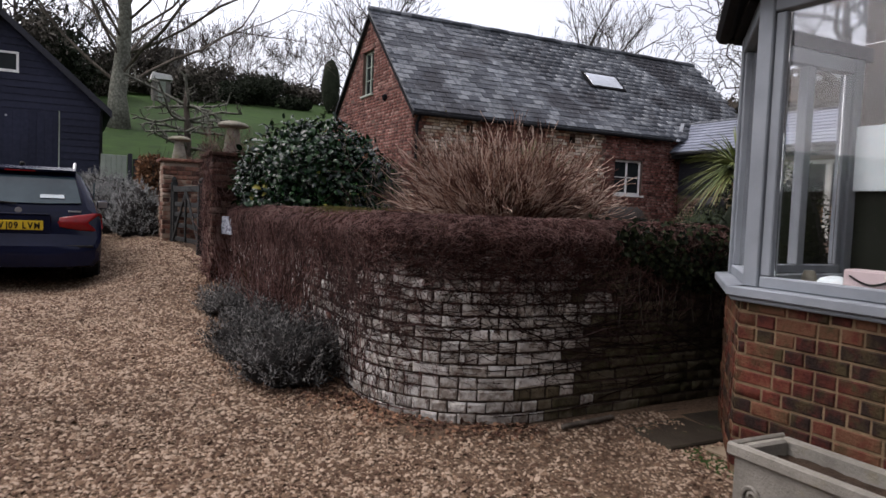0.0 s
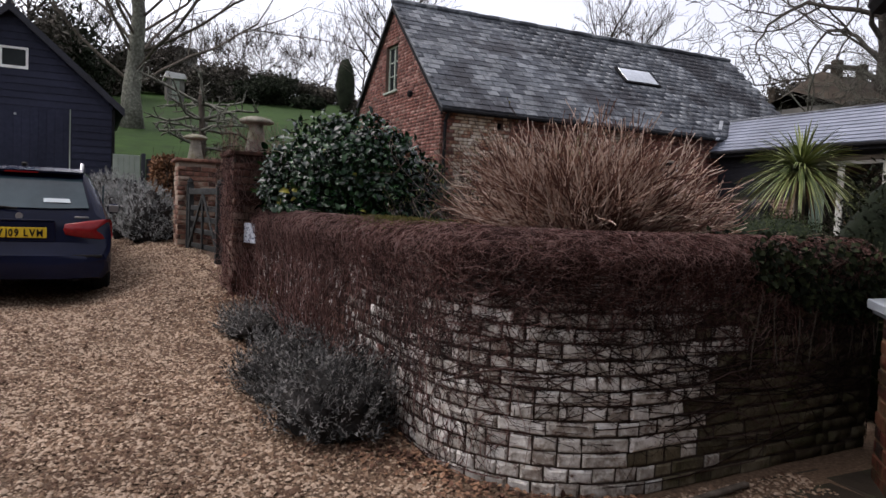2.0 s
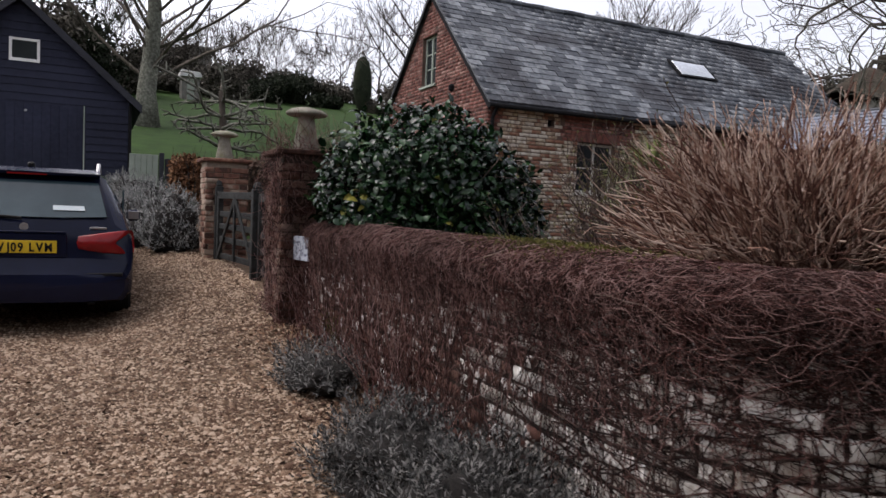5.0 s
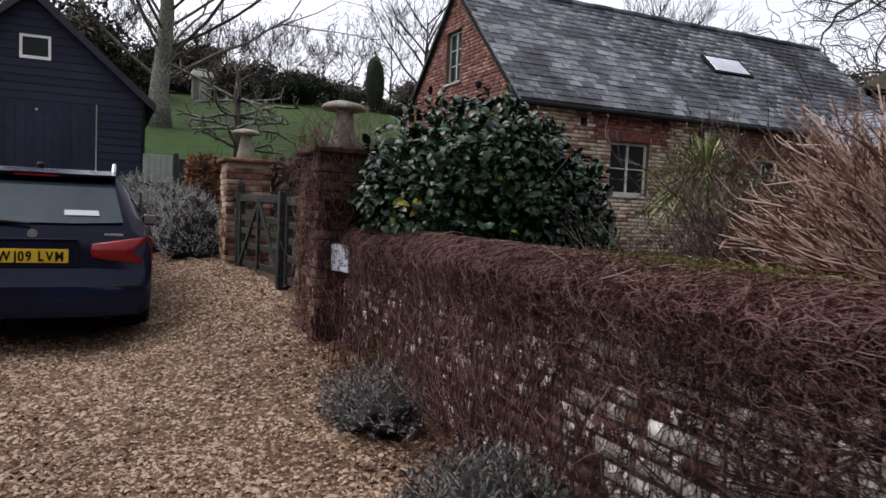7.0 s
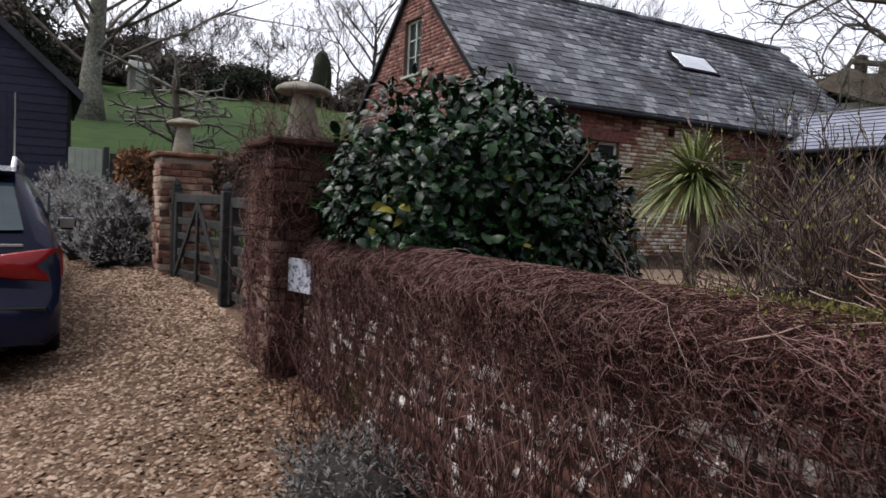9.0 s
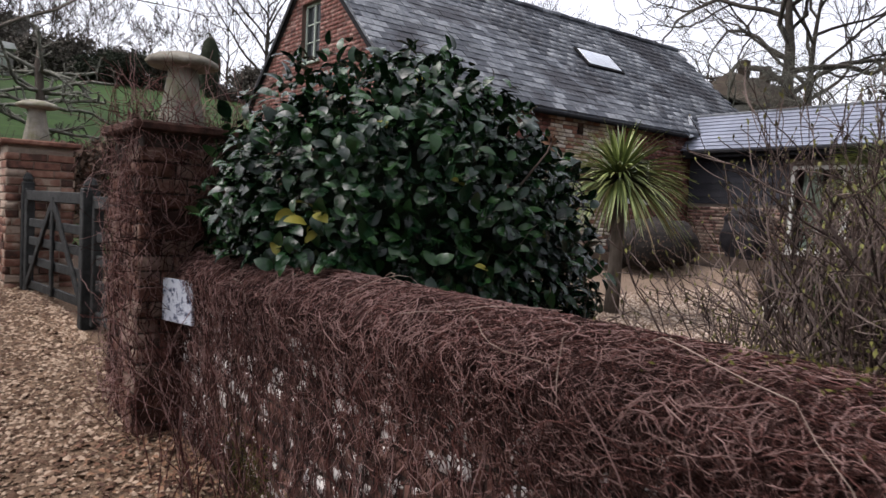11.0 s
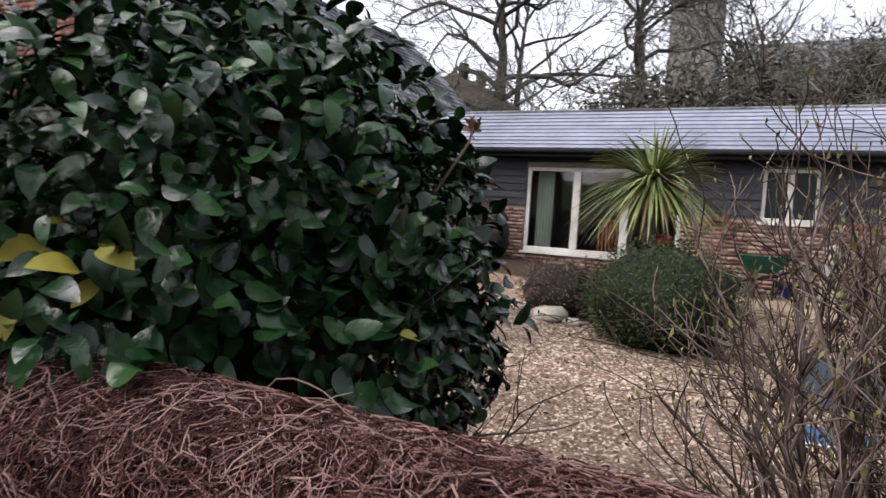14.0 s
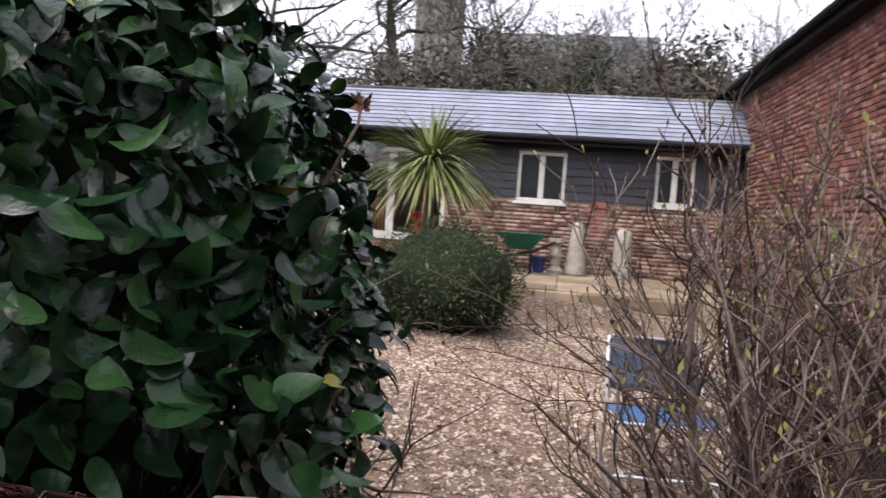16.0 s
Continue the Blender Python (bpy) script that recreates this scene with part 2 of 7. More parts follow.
# ivy leaf colour taken down to hold the deep shade by the passage
M["ivy"] = surface("ivy", [(0.005, 0.007, 0.0035), (0.010, 0.013, 0.006), (0.020, 0.025, 0.010)], 9, 0.8, 0.2, 60, vary=0.7, island=True, spec=0.08)
M["blade"] = surface("blade", [(0.063, 0.090, 0.023), (0.135, 0.171, 0.045), (0.243, 0.279, 0.099)], 5, 0.45, 0.1, 60, vary=0.7, island=True, spec=0.5)
M["dead_blade"] = surface("dead_blade", [(0.20, 0.15, 0.08), (0.33, 0.26, 0.15)], 6, 0.8, 0.2, 60, vary=0.6, island=True)
M["beech"] = surface("beech", [(0.0774, 0.0361, 0.0180), (0.1547, 0.0731, 0.0360), (0.2244, 0.1206, 0.0640)], 7, 0.8, 0.2, 60, vary=0.7, island=True)
M["brown_hedge"] = surface("brown_hedge", [(0.053, 0.034, 0.024), (0.114, 0.077, 0.055)], 7, 0.9, 0.2, 60, vary=0.7, island=True)
M["far_evergreen"] = surface("far_evergreen", [(0.012, 0.016, 0.009), (0.027, 0.034, 0.020)], 2, 0.9, 0.2, 20, vary=0.6, island=True)
M["far_scrub"] = surface("far_scrub", [(0.040, 0.036, 0.029), (0.085, 0.076, 0.062), (0.13, 0.118, 0.10)], 2, 0.95, 0.2, 20, vary=0.8, island=True)
M["thatch"] = surface("thatch", [(0.030, 0.024, 0.018), (0.075, 0.06, 0.045)], 3, 0.95, 0.7, 12, stretch=(1, 1, 0.3))
M["tower_stone"] = surface("tower_stone", [(0.12, 0.115, 0.105), (0.22, 0.21, 0.19)], 2, 0.95, 0.4, 10)
M["car_paint"] = surface("car_paint", [(0.006, 0.008, 0.022), (0.009, 0.012, 0.032)], 3, 0.16, 0.0, 60, spec=0.20)
M["car_glass"] = surface("car_glass", [(0.022, 0.042, 0.050), (0.040, 0.068, 0.078)], 3, 0.05, 0.0, spec=0.55)
M["tyre"] = surface("tyre", [(0.010, 0.010, 0.010), (0.022, 0.022, 0.021)], 30, 0.9, 0.4, 90)
M["alloy"] = surface("alloy", [(0.35, 0.35, 0.36), (0.5, 0.5, 0.5)], 10, 0.35, 0.05, metal=0.8)
M["red_lens"] = surface("red_lens", [(0.19, 0.008, 0.010), (0.27, 0.012, 0.013)], 20, 0.18, 0.05, 200, spec=0.35)
M["plate_yellow"] = surface("plate_yellow", [(0.62, 0.42, 0.025), (0.68, 0.47, 0.035)], 10, 0.35, 0.0)
M["ink"] = surface("ink", [(0.008, 0.008, 0.008), (0.012, 0.012, 0.012)], 10, 0.5, 0.0)
M["sticker"] = surface("sticker", [(0.55, 0.66, 0.68), (0.72, 0.76, 0.76)], 30, 0.5, 0.0)
M["sign"] = surface("sign", [(0.40, 0.44, 0.50), (0.55, 0.58, 0.62)], 30, 0.5, 0.1, stain=((0.055, 0.065, 0.10), 26, 0.50, 0.58))
M["chrome"] = surface("chrome", [(0.36, 0.36, 0.37), (0.48, 0.48, 0.48)], 8, 0.3, 0.05, metal=0.9)
M["blue_cloth"] = surface("blue_cloth", [(0.030, 0.075, 0.16), (0.055, 0.12, 0.23)], 12, 0.8, 0.4, 200)
M["mesh_cloth"] = surface("mesh_cloth", [(0.0300, 0.0450, 0.0650), (0.0600, 0.0750, 0.0950)], 14, 0.8, 0.4, 200)
M["barrow_green"] = surface("barrow_green", [(0.008, 0.045, 0.028), (0.015, 0.075, 0.045)], 8, 0.5, 0.1)
M["blue_glaze"] = surface("blue_glaze", [(0.03, 0.04, 0.14), (0.06, 0.07, 0.22)], 8, 0.25, 0.05)
M["black_cover"] = surface("black_cover", [(0.010, 0.010, 0.012), (0.028, 0.026, 0.028)], 8, 0.6, 0.6, 14)
M["curtain"] = surface("curtain", [(0.25, 0.34, 0.27), (0.36, 0.45, 0.37)], 4, 0.9, 0.2, 60, stretch=(1, 12, 0.2))
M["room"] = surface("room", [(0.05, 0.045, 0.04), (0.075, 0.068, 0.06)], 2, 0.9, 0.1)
M["plaster_dull"] = surface("plaster_dull", [(0.055, 0.045, 0.037), (0.095, 0.078, 0.064)], 3, 0.9, 0.3)
M["moss_tuft"] = surface("moss_tuft", [(0.045, 0.046, 0.012), (0.095, 0.085, 0.022)], 12, 0.95, 0.2, 60, vary=0.6, island=True)
M["pier_brick"] = surface("pier_brick", [(0.060, 0.034, 0.026), (0.150, 0.070, 0.050), (0.215, 0.120, 0.085), (0.300, 0.235, 0.180)], 8, 0.85, 0.5, 90, vary=0.6, blotch=2.0)
M["pier_joined"] = surface("pier_joined", [(0.060, 0.034, 0.026), (0.150, 0.070, 0.050), (0.215, 0.120, 0.085), (0.300, 0.235, 0.180)], 8, 0.85, 0.5, 90, vary=0.6, island=True, blotch=2.0)
M["dark_pier"] = surface("dark_pier", [(0.030, 0.016, 0.012), (0.072, 0.034, 0.025), (0.115, 0.058, 0.042), (0.17, 0.12, 0.095)], 8, 0.9, 0.6, 80, vary=0.6, blotch=2.0)
M["dark_pier_joined"] = surface("dark_pier_joined", [(0.030, 0.016, 0.012), (0.072, 0.034, 0.025), (0.115, 0.058, 0.042), (0.17, 0.12, 0.095)], 8, 0.9, 0.6, 80, vary=0.6, island=True, blotch=2.0)
M["low_brick"] = surface("low_brick", [(0.075, 0.042, 0.036), (0.16, 0.086, 0.070), (0.21, 0.125, 0.100), (0.29, 0.21, 0.165)], 9, 0.88, 0.6, 70, vary=0.6, island=True, blotch=0.9, stain=((0.25, 0.195, 0.150), 2.2, 0.50, 0.68))
M["plinth_brick"] = surface("plinth_brick", [(0.016, 0.009, 0.007), (0.052, 0.013, 0.009), (0.082, 0.021, 0.013), (0.105, 0.048, 0.026)], 12, 0.8, 0.6, 70, vary=0.55, blotch=2.6, stain=((0.040, 0.030, 0.013), 7, 0.49, 0.64))
M["plinth_joined"] = surface("plinth_joined", [(0.016, 0.009, 0.007), (0.052, 0.013, 0.009), (0.082, 0.021, 0.013), (0.105, 0.048, 0.026)], 12, 0.8, 0.6, 70, vary=0.55, island=True, blotch=2.6, stain=((0.040, 0.030, 0.013), 7, 0.49, 0.64))
M["plinth_mortar"] = surface("plinth_mortar", [(0.11, 0.076, 0.044), (0.19, 0.135, 0.080)], 20, 0.95, 0.5, 120)
M["pale_mortar"] = surface("pale_mortar", [(0.19, 0.15, 0.115), (0.29, 0.24, 0.19)], 20, 0.95, 0.5, 120)
# dark colour standing for the dim garden seen through the conservatory
M["dim_garden_view"] = surface("dim_garden_view", [(0.0099, 0.0126, 0.0081), (0.0270, 0.0315, 0.0225)], 2.5, 0.9, 0.2)
M["litter"] = surface("litter", [(0.05, 0.026, 0.018), (0.12, 0.062, 0.040), (0.20, 0.115, 0.07)], 8, 0.85, 0.2, 80, vary=0.8, island=True)
M["lichen_bark"] = surface("lichen_bark", [(0.05, 0.05, 0.04), (0.13, 0.13, 0.105), (0.26, 0.26, 0.22)], 9, 0.95, 0.5, 40)
M["bank_bark"] = surface("bank_bark", [(0.035, 0.034, 0.027), (0.085, 0.084, 0.068), (0.16, 0.158, 0.135)], 3, 0.95, 0.4, 20)
M["silver_sprig"] = surface("silver_sprig", [(0.12, 0.128, 0.122), (0.23, 0.236, 0.226), (0.36, 0.36, 0.345)], 8, 0.9, 0.2, 80, vary=0.7, island=True)
M["oak"] = surface("oak", [(0.24, 0.12, 0.05), (0.38, 0.20, 0.09)], 8, 0.5, 0.2, 40, stretch=(1, 1, 0.2))
M["red_cloth"] = surface("red_cloth", [(0.32, 0.02, 0.018), (0.45, 0.04, 0.03)], 10, 0.9, 0.3)
M["pink_card"] = surface("pink_card", [(0.38, 0.31, 0.31), (0.44, 0.37, 0.37)], 6, 0.8, 0.0)
M["clear_glass"] = glass("clear_glass")
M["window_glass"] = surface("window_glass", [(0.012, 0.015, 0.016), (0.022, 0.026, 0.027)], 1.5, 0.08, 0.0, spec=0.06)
M["sky_glass"] = surface("sky_glass", [(0.74, 0.78, 0.80), (0.82, 0.85, 0.86)], 1.5, 0.03, 0.0, metal=0.85, spec=0.9)


# ---- building kit ----
class Kit:
    """Gathers vertices and faces for one mesh."""
    def __init__(self):
        self.v, self.f, self.m, self.smooth, self.weld = [], [], [], False, False

    def add(self, verts, faces, mi=0):
        k = len(self.v)
        self.v.extend(tuple(p) for p in verts)
        self.f.extend(tuple(k + i for i in q) for q in faces)
        self.m.extend([mi] * len(faces))
        return self

    def box(self, a, b, bev=0.0, mat4=None, mi=0):
        """A box between the corners a and b, with chamfered edges."""
        lo, hi = [min(p, q) for p, q in zip(a, b)], [max(p, q) for p, q in zip(a, b)]
        bev = min(bev, 0.45 * min(h - l for l, h in zip(lo, hi)))
        vs, fs = [], []
        if bev <= 0:
            vs = [(x, y, z) for x in (lo[0], hi[0]) for y in (lo[1], hi[1]) for z in (lo[2], hi[2])]
            fs = [(0, 1, 3, 2), (4, 6, 7, 5), (0, 4, 5, 1), (2, 3, 7, 6), (0, 2, 6, 4), (1, 5, 7, 3)]
        else:
            ix = {}
            for i in range(8):
                s = [(i >> k) & 1 for k in range(3)]
                for ax in range(3):
                    p = [(hi[k] - (0 if k == ax else bev)) if s[k] else (lo[k] + (0 if k == ax else bev)) for k in range(3)]
                    ix[(i, ax)] = len(vs)
                    vs.append(p)
            for ax in range(3):
                o1, o2 = [(1 << k) for k in range(3) if k != ax]
                for side in (0, 1):
                    c = side << ax
                    q = [ix[(c, ax)], ix[(c | o1, ax)], ix[(c | o1 | o2, ax)], ix[(c | o2, ax)]]
                    fs.append(tuple(q if (side == 1) == (ax != 1) else q[::-1]))
                for c in [0, o1, o2, o1 | o2]:
                    d = c | (1 << ax)
                    k1, k2 = [k for k in range(3) if k != ax]
                    fs.append((ix[(c, k1)], ix[(d, k1)], ix[(d, k2)], ix[(c, k2)]))
            for i in range(8):
                fs.append((ix[(i, 0)], ix[(i, 1)], ix[(i, 2)]))
        if mat4 is not None:
            vs = [mat4 @ Vector(p) for p in vs]
        return self.add(vs, fs, mi)

    def tube(self, pts, radii, n=6, mi=0, cap=True):
        """A tapering tube along the points."""
        pts = [Vector(p) for p in pts]
        if not hasattr(radii, "__len__"):
            radii = [radii] * len(pts)
        vs, fs = [], []
        side = None
        for i, p in enumerate(pts):
            d = (pts[min(i + 1, len(pts) - 1)] - pts[max(i - 1, 0)])
            d = d.normalized() if d.length > 1e-9 else Vector((0, 0, 1))
            if side is None:
                side = d.cross(Vector((0.3, 0.5, 0.81)))
                if side.length < 1e-3:
                    side = d.cross(Vector((1, 0, 0)))
            side = (side - d * side.dot(d)).normalized()
            up = d.cross(side)
            for k in range(n):
                a = 2 * math.pi * k / n
                vs.append(p + radii[i] * (math.cos(a) * side + math.sin(a) * up))
        for i in range(len(pts) - 1):
            for k in range(n):
                fs.append((i * n + k, i * n + (k + 1) % n, (i + 1) * n + (k + 1) % n, (i + 1) * n + k))
        if cap:
            fs.append(tuple(range(n))[::-1])
            fs.append(tuple((len(pts) - 1) * n + k for k in range(n)))
        return self.add(vs, fs, mi)

    def lathe(self, profile, at, n=20, mi=0, axis="z"):
        """A turned shape: (radius, height) pairs from bottom to top."""
        vs, fs = [], []
        for r, h in profile:
            for k in range(n):
                a = 2 * math.pi * k / n
                c, s = r * math.cos(a), r * math.sin(a)
                p = (c, s, h) if axis == "z" else ((h, c, s) if axis == "x" else (s, h, c))
                vs.append((at[0] + p[0], at[1] + p[1], at[2] + p[2]))
        for i in range(len(profile) - 1):
            for k in range(n):
                fs.append((i * n + k, i * n + (k + 1) % n, (i + 1) * n + (k + 1) % n, (i + 1) * n + k))
        fs.append(tuple(range(n))[::-1])
        fs.append(tuple((len(profile) - 1) * n + k for k in range(n)))
        return self.add(vs, fs, mi)

    def prism(self, poly, vec, mi=0):
        """A flat polygon (3D points) pushed along vec."""
        k = len(poly)
        vec = Vector(vec)
        vs = [Vector(p) for p in poly] + [Vector(p) + vec for p in poly]
        fs = [tuple(range(k))[::-1], tuple(range(k, 2 * k))] + [(i, (i + 1) % k, k + (i + 1) % k, k + i) for i in range(k)]
        return self.add(vs, fs, mi)

    def sheet(self, fn, nu, nv, mi=0):
        vs = [fn(i / nu, j / nv) for i in range(nu + 1) for j in range(nv + 1)]
        fs = [(i * (nv + 1) + j, (i + 1) * (nv + 1) + j, (i + 1) * (nv + 1) + j + 1, i * (nv + 1) + j + 1) for i in range(nu) for j in range(nv)]
        return self.add(vs, fs, mi)

    def mesh(self, name, mats, smooth=None, fix=True):
        me = bpy.data.meshes.new(name)
        me.from_pydata(self.v, [], self.f)
        for m in (mats if isinstance(mats, (list, tuple)) else [mats]):
            me.materials.append(m)
        if any(self.m):
            me.polygons.foreach_set("material_index", self.m)
        if self.smooth if smooth is None else smooth:
            me.polygons.foreach_set("use_smooth", [True] * len(me.polygons))
        if fix and len(self.f) < 4000:
            bm = bmesh.new()
            bm.from_mesh(me)
            if self.weld:
                bmesh.ops.remove_doubles(bm, verts=bm.verts, dist=1e-5)
            bmesh.ops.recalc_face_normals(bm, faces=bm.faces)
            bm.to_mesh(me)
            bm.free()
        me.update()
        return me


def part(name, kit, material, parent=None, label="", smooth=None):
    """Links a kit, or a ready mesh, as one mesh object under a thing or under a part."""
    me = kit if isinstance(kit, bpy.types.Mesh) else kit.mesh(name, material, smooth)
    ob = new(name, me)
    if parent is not None:
        ob.parent = parent
        if parent.parent is None:
            ob.matrix_parent_inverse = parent.matrix_basis.inverted()
    if label:
        ob["label"] = label
    return ob


def thing(name, at, label, category, group="", kind=""):
    e = new(name)
    e.matrix_basis = Matrix.Translation(at)
    e.empty_display_size = 0.1
    return tagged(e, label, category, group, kind)


def stuff_mesh(name, verts, faces, material, smooth=False):
    me = bpy.data.meshes.new(name)
    nv, nf, k = len(verts), len(faces), faces.shape[1]
    me.vertices.add(nv)
    me.vertices.foreach_set("co", np.asarray(verts, dtype=np.float32).ravel())
    me.loops.add(nf * k)
    me.loops.foreach_set("vertex_index", np.asarray(faces, dtype=np.int32).ravel())
    me.polygons.add(nf)
    me.polygons.foreach_set("loop_start", np.arange(0, nf * k, k, dtype=np.int32))
    if smooth:
        me.polygons.foreach_set("use_smooth", np.ones(nf, dtype=bool))
    me.materials.append(material)
    me.update(calc_edges=True)
    me.validate()
    return me


def tubes(paths, radii, n=3):
    """Many tubes at once: paths (k, m, 3) and radii (k, m). Returns vertices and quads."""
    k, m, _ = paths.shape
    d = np.gradient(paths, axis=1)
    d /= np.linalg.norm(d, axis=2, keepdims=True) + 1e-9
    ref = np.where(np.abs(d[..., 2:3]) > 0.9, np.array([1.0, 0, 0]), np.array([0, 0, 1.0]))
    s = np.cross(d, ref)
    s /= np.linalg.norm(s, axis=2, keepdims=True) + 1e-9
    u = np.cross(d, s)
    a = np.arange(n) * 2 * np.pi / n
    ring = paths[:, :, None, :] + radii[:, :, None, None] * (np.cos(a)[None, None, :, None] * s[:, :, None, :] + np.sin(a)[None, None, :, None] * u[:, :, None, :])
    verts = ring.reshape(-1, 3)
    base = (np.arange(k)[:, None, None] * m + np.arange(m - 1)[None, :, None]) * n
    j = np.arange(n)[None, None, :]
    j2 = (j + 1) % n
    faces = np.stack([base + j, base + j2, base + n + j2, base + n + j], axis=-1).reshape(-1, 4)
    return verts, faces


def join(bits):
    vs, fs, k = [], [], 0
    for v, f in bits:
        vs.append(v)
        fs.append(f + k)
        k += len(v)
    return np.concatenate(vs), np.concatenate(fs)


def leaves(centres, along, normal, length, width, fold=0.25, curl=0.15, rows=5):
    """Many leaves: pointed ovals, folded at the midrib and curled. Returns vertices and quads."""
    k = len(centres)
    along = along / (np.linalg.norm(along, axis=1, keepdims=True) + 1e-9)
    side = np.cross(normal, along)
    side /= np.linalg.norm(side, axis=1, keepdims=True) + 1e-9
    nrm = np.cross(along, side)
    ts = np.linspace(0, 1, rows + 1)
    ws = np.sin(np.pi * ts ** 0.80) ** 0.62
    ws[0], ws[-1] = 0.06, 0.03
    grid = np.zeros((k, rows + 1, 3, 3))
    for i, (t, w) in enumerate(zip(ts, ws)):
        mid = centres + along * (length * (t - 0.0))[:, None] - nrm * (curl * length * (t - 0.3) ** 2 * 2)[:, None]
        off = side * (0.5 * width * w)[:, None]
        lift = nrm * (fold * 0.5 * width * w)[:, None]
        grid[:, i, 0], grid[:, i, 1], grid[:, i, 2] = mid - off + lift, mid, mid + off + lift
    verts = grid.reshape(-1, 3)
    b = (np.arange(k) * (rows + 1) * 3)[:, None, None] + (np.arange(rows) * 3)[None, :, None] + np.arange(2)[None, None, :]
    faces = np.stack([b, b + 1, b + 4, b + 3], axis=-1).reshape(-1, 4)
    return verts, faces


def cards(centres, size):
    """Many small randomly turned leaf blades, one kite-shaped face each."""
    k = len(centres)
    a = RNG.normal(0, 1, (k, 3))
    a /= np.linalg.norm(a, axis=1, keepdims=True)
    b = np.cross(a, RNG.normal(0, 1, (k, 3)))
    b /= np.linalg.norm(b, axis=1, keepdims=True) + 1e-9
    s = size[:, None]
    q = np.stack([centres - a * s, centres + b * s * 0.45 - a * s * 0.2, centres + a * s, centres - b * s * 0.45 - a * s * 0.1], 1)
    return q.reshape(-1, 3), np.arange(4 * k).reshape(-1, 4)


RNG = np.random.default_rng(7)


def smooth01(x, a, b):
    t = min(1.0, max(0.0, (x - a) / (b - a)))
    return t * t * (3 - 2 * t)


def ground(x, y):
    """Height of the ground."""
    z = 0.03 + 0.061 * min(y, 20.0)
    z -= 0.30 * smooth01(y, 6.5, 10.0) * smooth01(-x, -1.1, 0.2) * (1 - smooth01(y, 12, 18))
    if y > 20:
        z += 0.2 * (min(y, 75) - 20) + 0.05 * (min(max(y, 75), 400) - 75)
    z += 5.0 * smooth01(x, 18, 42) * (1 - smooth01(y, 25, 60)) * (1 - smooth01(-y, 20, 80))
    z += 0.25 * smooth01(x, 10.5, 11.2) * smooth01(y, -2, 1) * (1 - smooth01(y, 13, 16))
    if abs(x) > 60:
        z += 0.02 * (min(abs(x), 400) - 60)
    return z


# ---- ground ----
def axis_steps(lo, hi, step, far):
    mid = [lo + i * step for i in range(int(round((hi - lo) / step)) + 1)]
    out, d = [], step
    while (out[-1] if out else hi) < far:
        d *= 1.35
        out.append((out[-1] if out else hi) + d)
    neg, d = [], step
    while (neg[-1] if neg else lo) > -far:
        d *= 1.35
        neg.append((neg[-1] if neg else lo) - d)
    return neg[::-1] + mid + out


def ground_sheet():
    xs, ys = axis_steps(-8, 18, 0.25, 1500), axis_steps(-4, 40, 0.25, 1500)
    v = [(x, y, ground(x, y)) for x in xs for y in ys]
    ny = len(ys)
    f, mi = [], []
    for i in range(len(xs) - 1):
        for j in range(ny - 1):
            x, y = (xs[i] + xs[i + 1]) / 2, (ys[j] + ys[j + 1]) / 2
            f.append((i * ny + j, (i + 1) * ny + j, (i + 1) * ny + j + 1, i * ny + j + 1))
            wob = 0.3 * noise.noise((x * 0.6, y * 0.6, 0))
            gravel = (-7 < x < 1.9 and -6 < y < 19.5 + wob) or (1.5 < x < 11.2 and 3.0 < y < 13) or (-7 < x < 3.1 and y < 4)
            bed = (x > 11.2 and x < 18 and -2 < y < 15) or (1.9 < x < 18 and 13 <= y < 15)
            mi.append((3 if x > 1.9 and y > 3.7 else 0) if gravel else (2 if bed else 1))
    me = bpy.data.meshes.new("ground")
    me.from_pydata(v, [], f)
    for m in ("gravel_bed", "grass", "soil", "yard_bed"):
        me.materials.append(M[m])
    me.polygons.foreach_set("material_index", mi)
    me.polygons.foreach_set("use_smooth", [True] * len(f))
    return tagged(new("ground", me), "golden gravel drive and yard running up to a grassy hill", "ground", kind="structure")


ground_ob = ground_sheet()

# plain walls added behind the camera and beside the conservatory to cut sky light
for nm, a, b in (("wall_house_south", (-9, -9, -1), (13, -5, 6.5)), ("wall_house_east", (5.1, -5, -1), (6.2, 3.3, 5.0)), ("wall_west", (-9, -5, -1), (-8.6, 16, 2.6))):
    tagged(part(nm, Kit().box(a, b), M["plaster_dull"]), "plain wall added round the yard to hold back sky light", "wall", kind="structure")


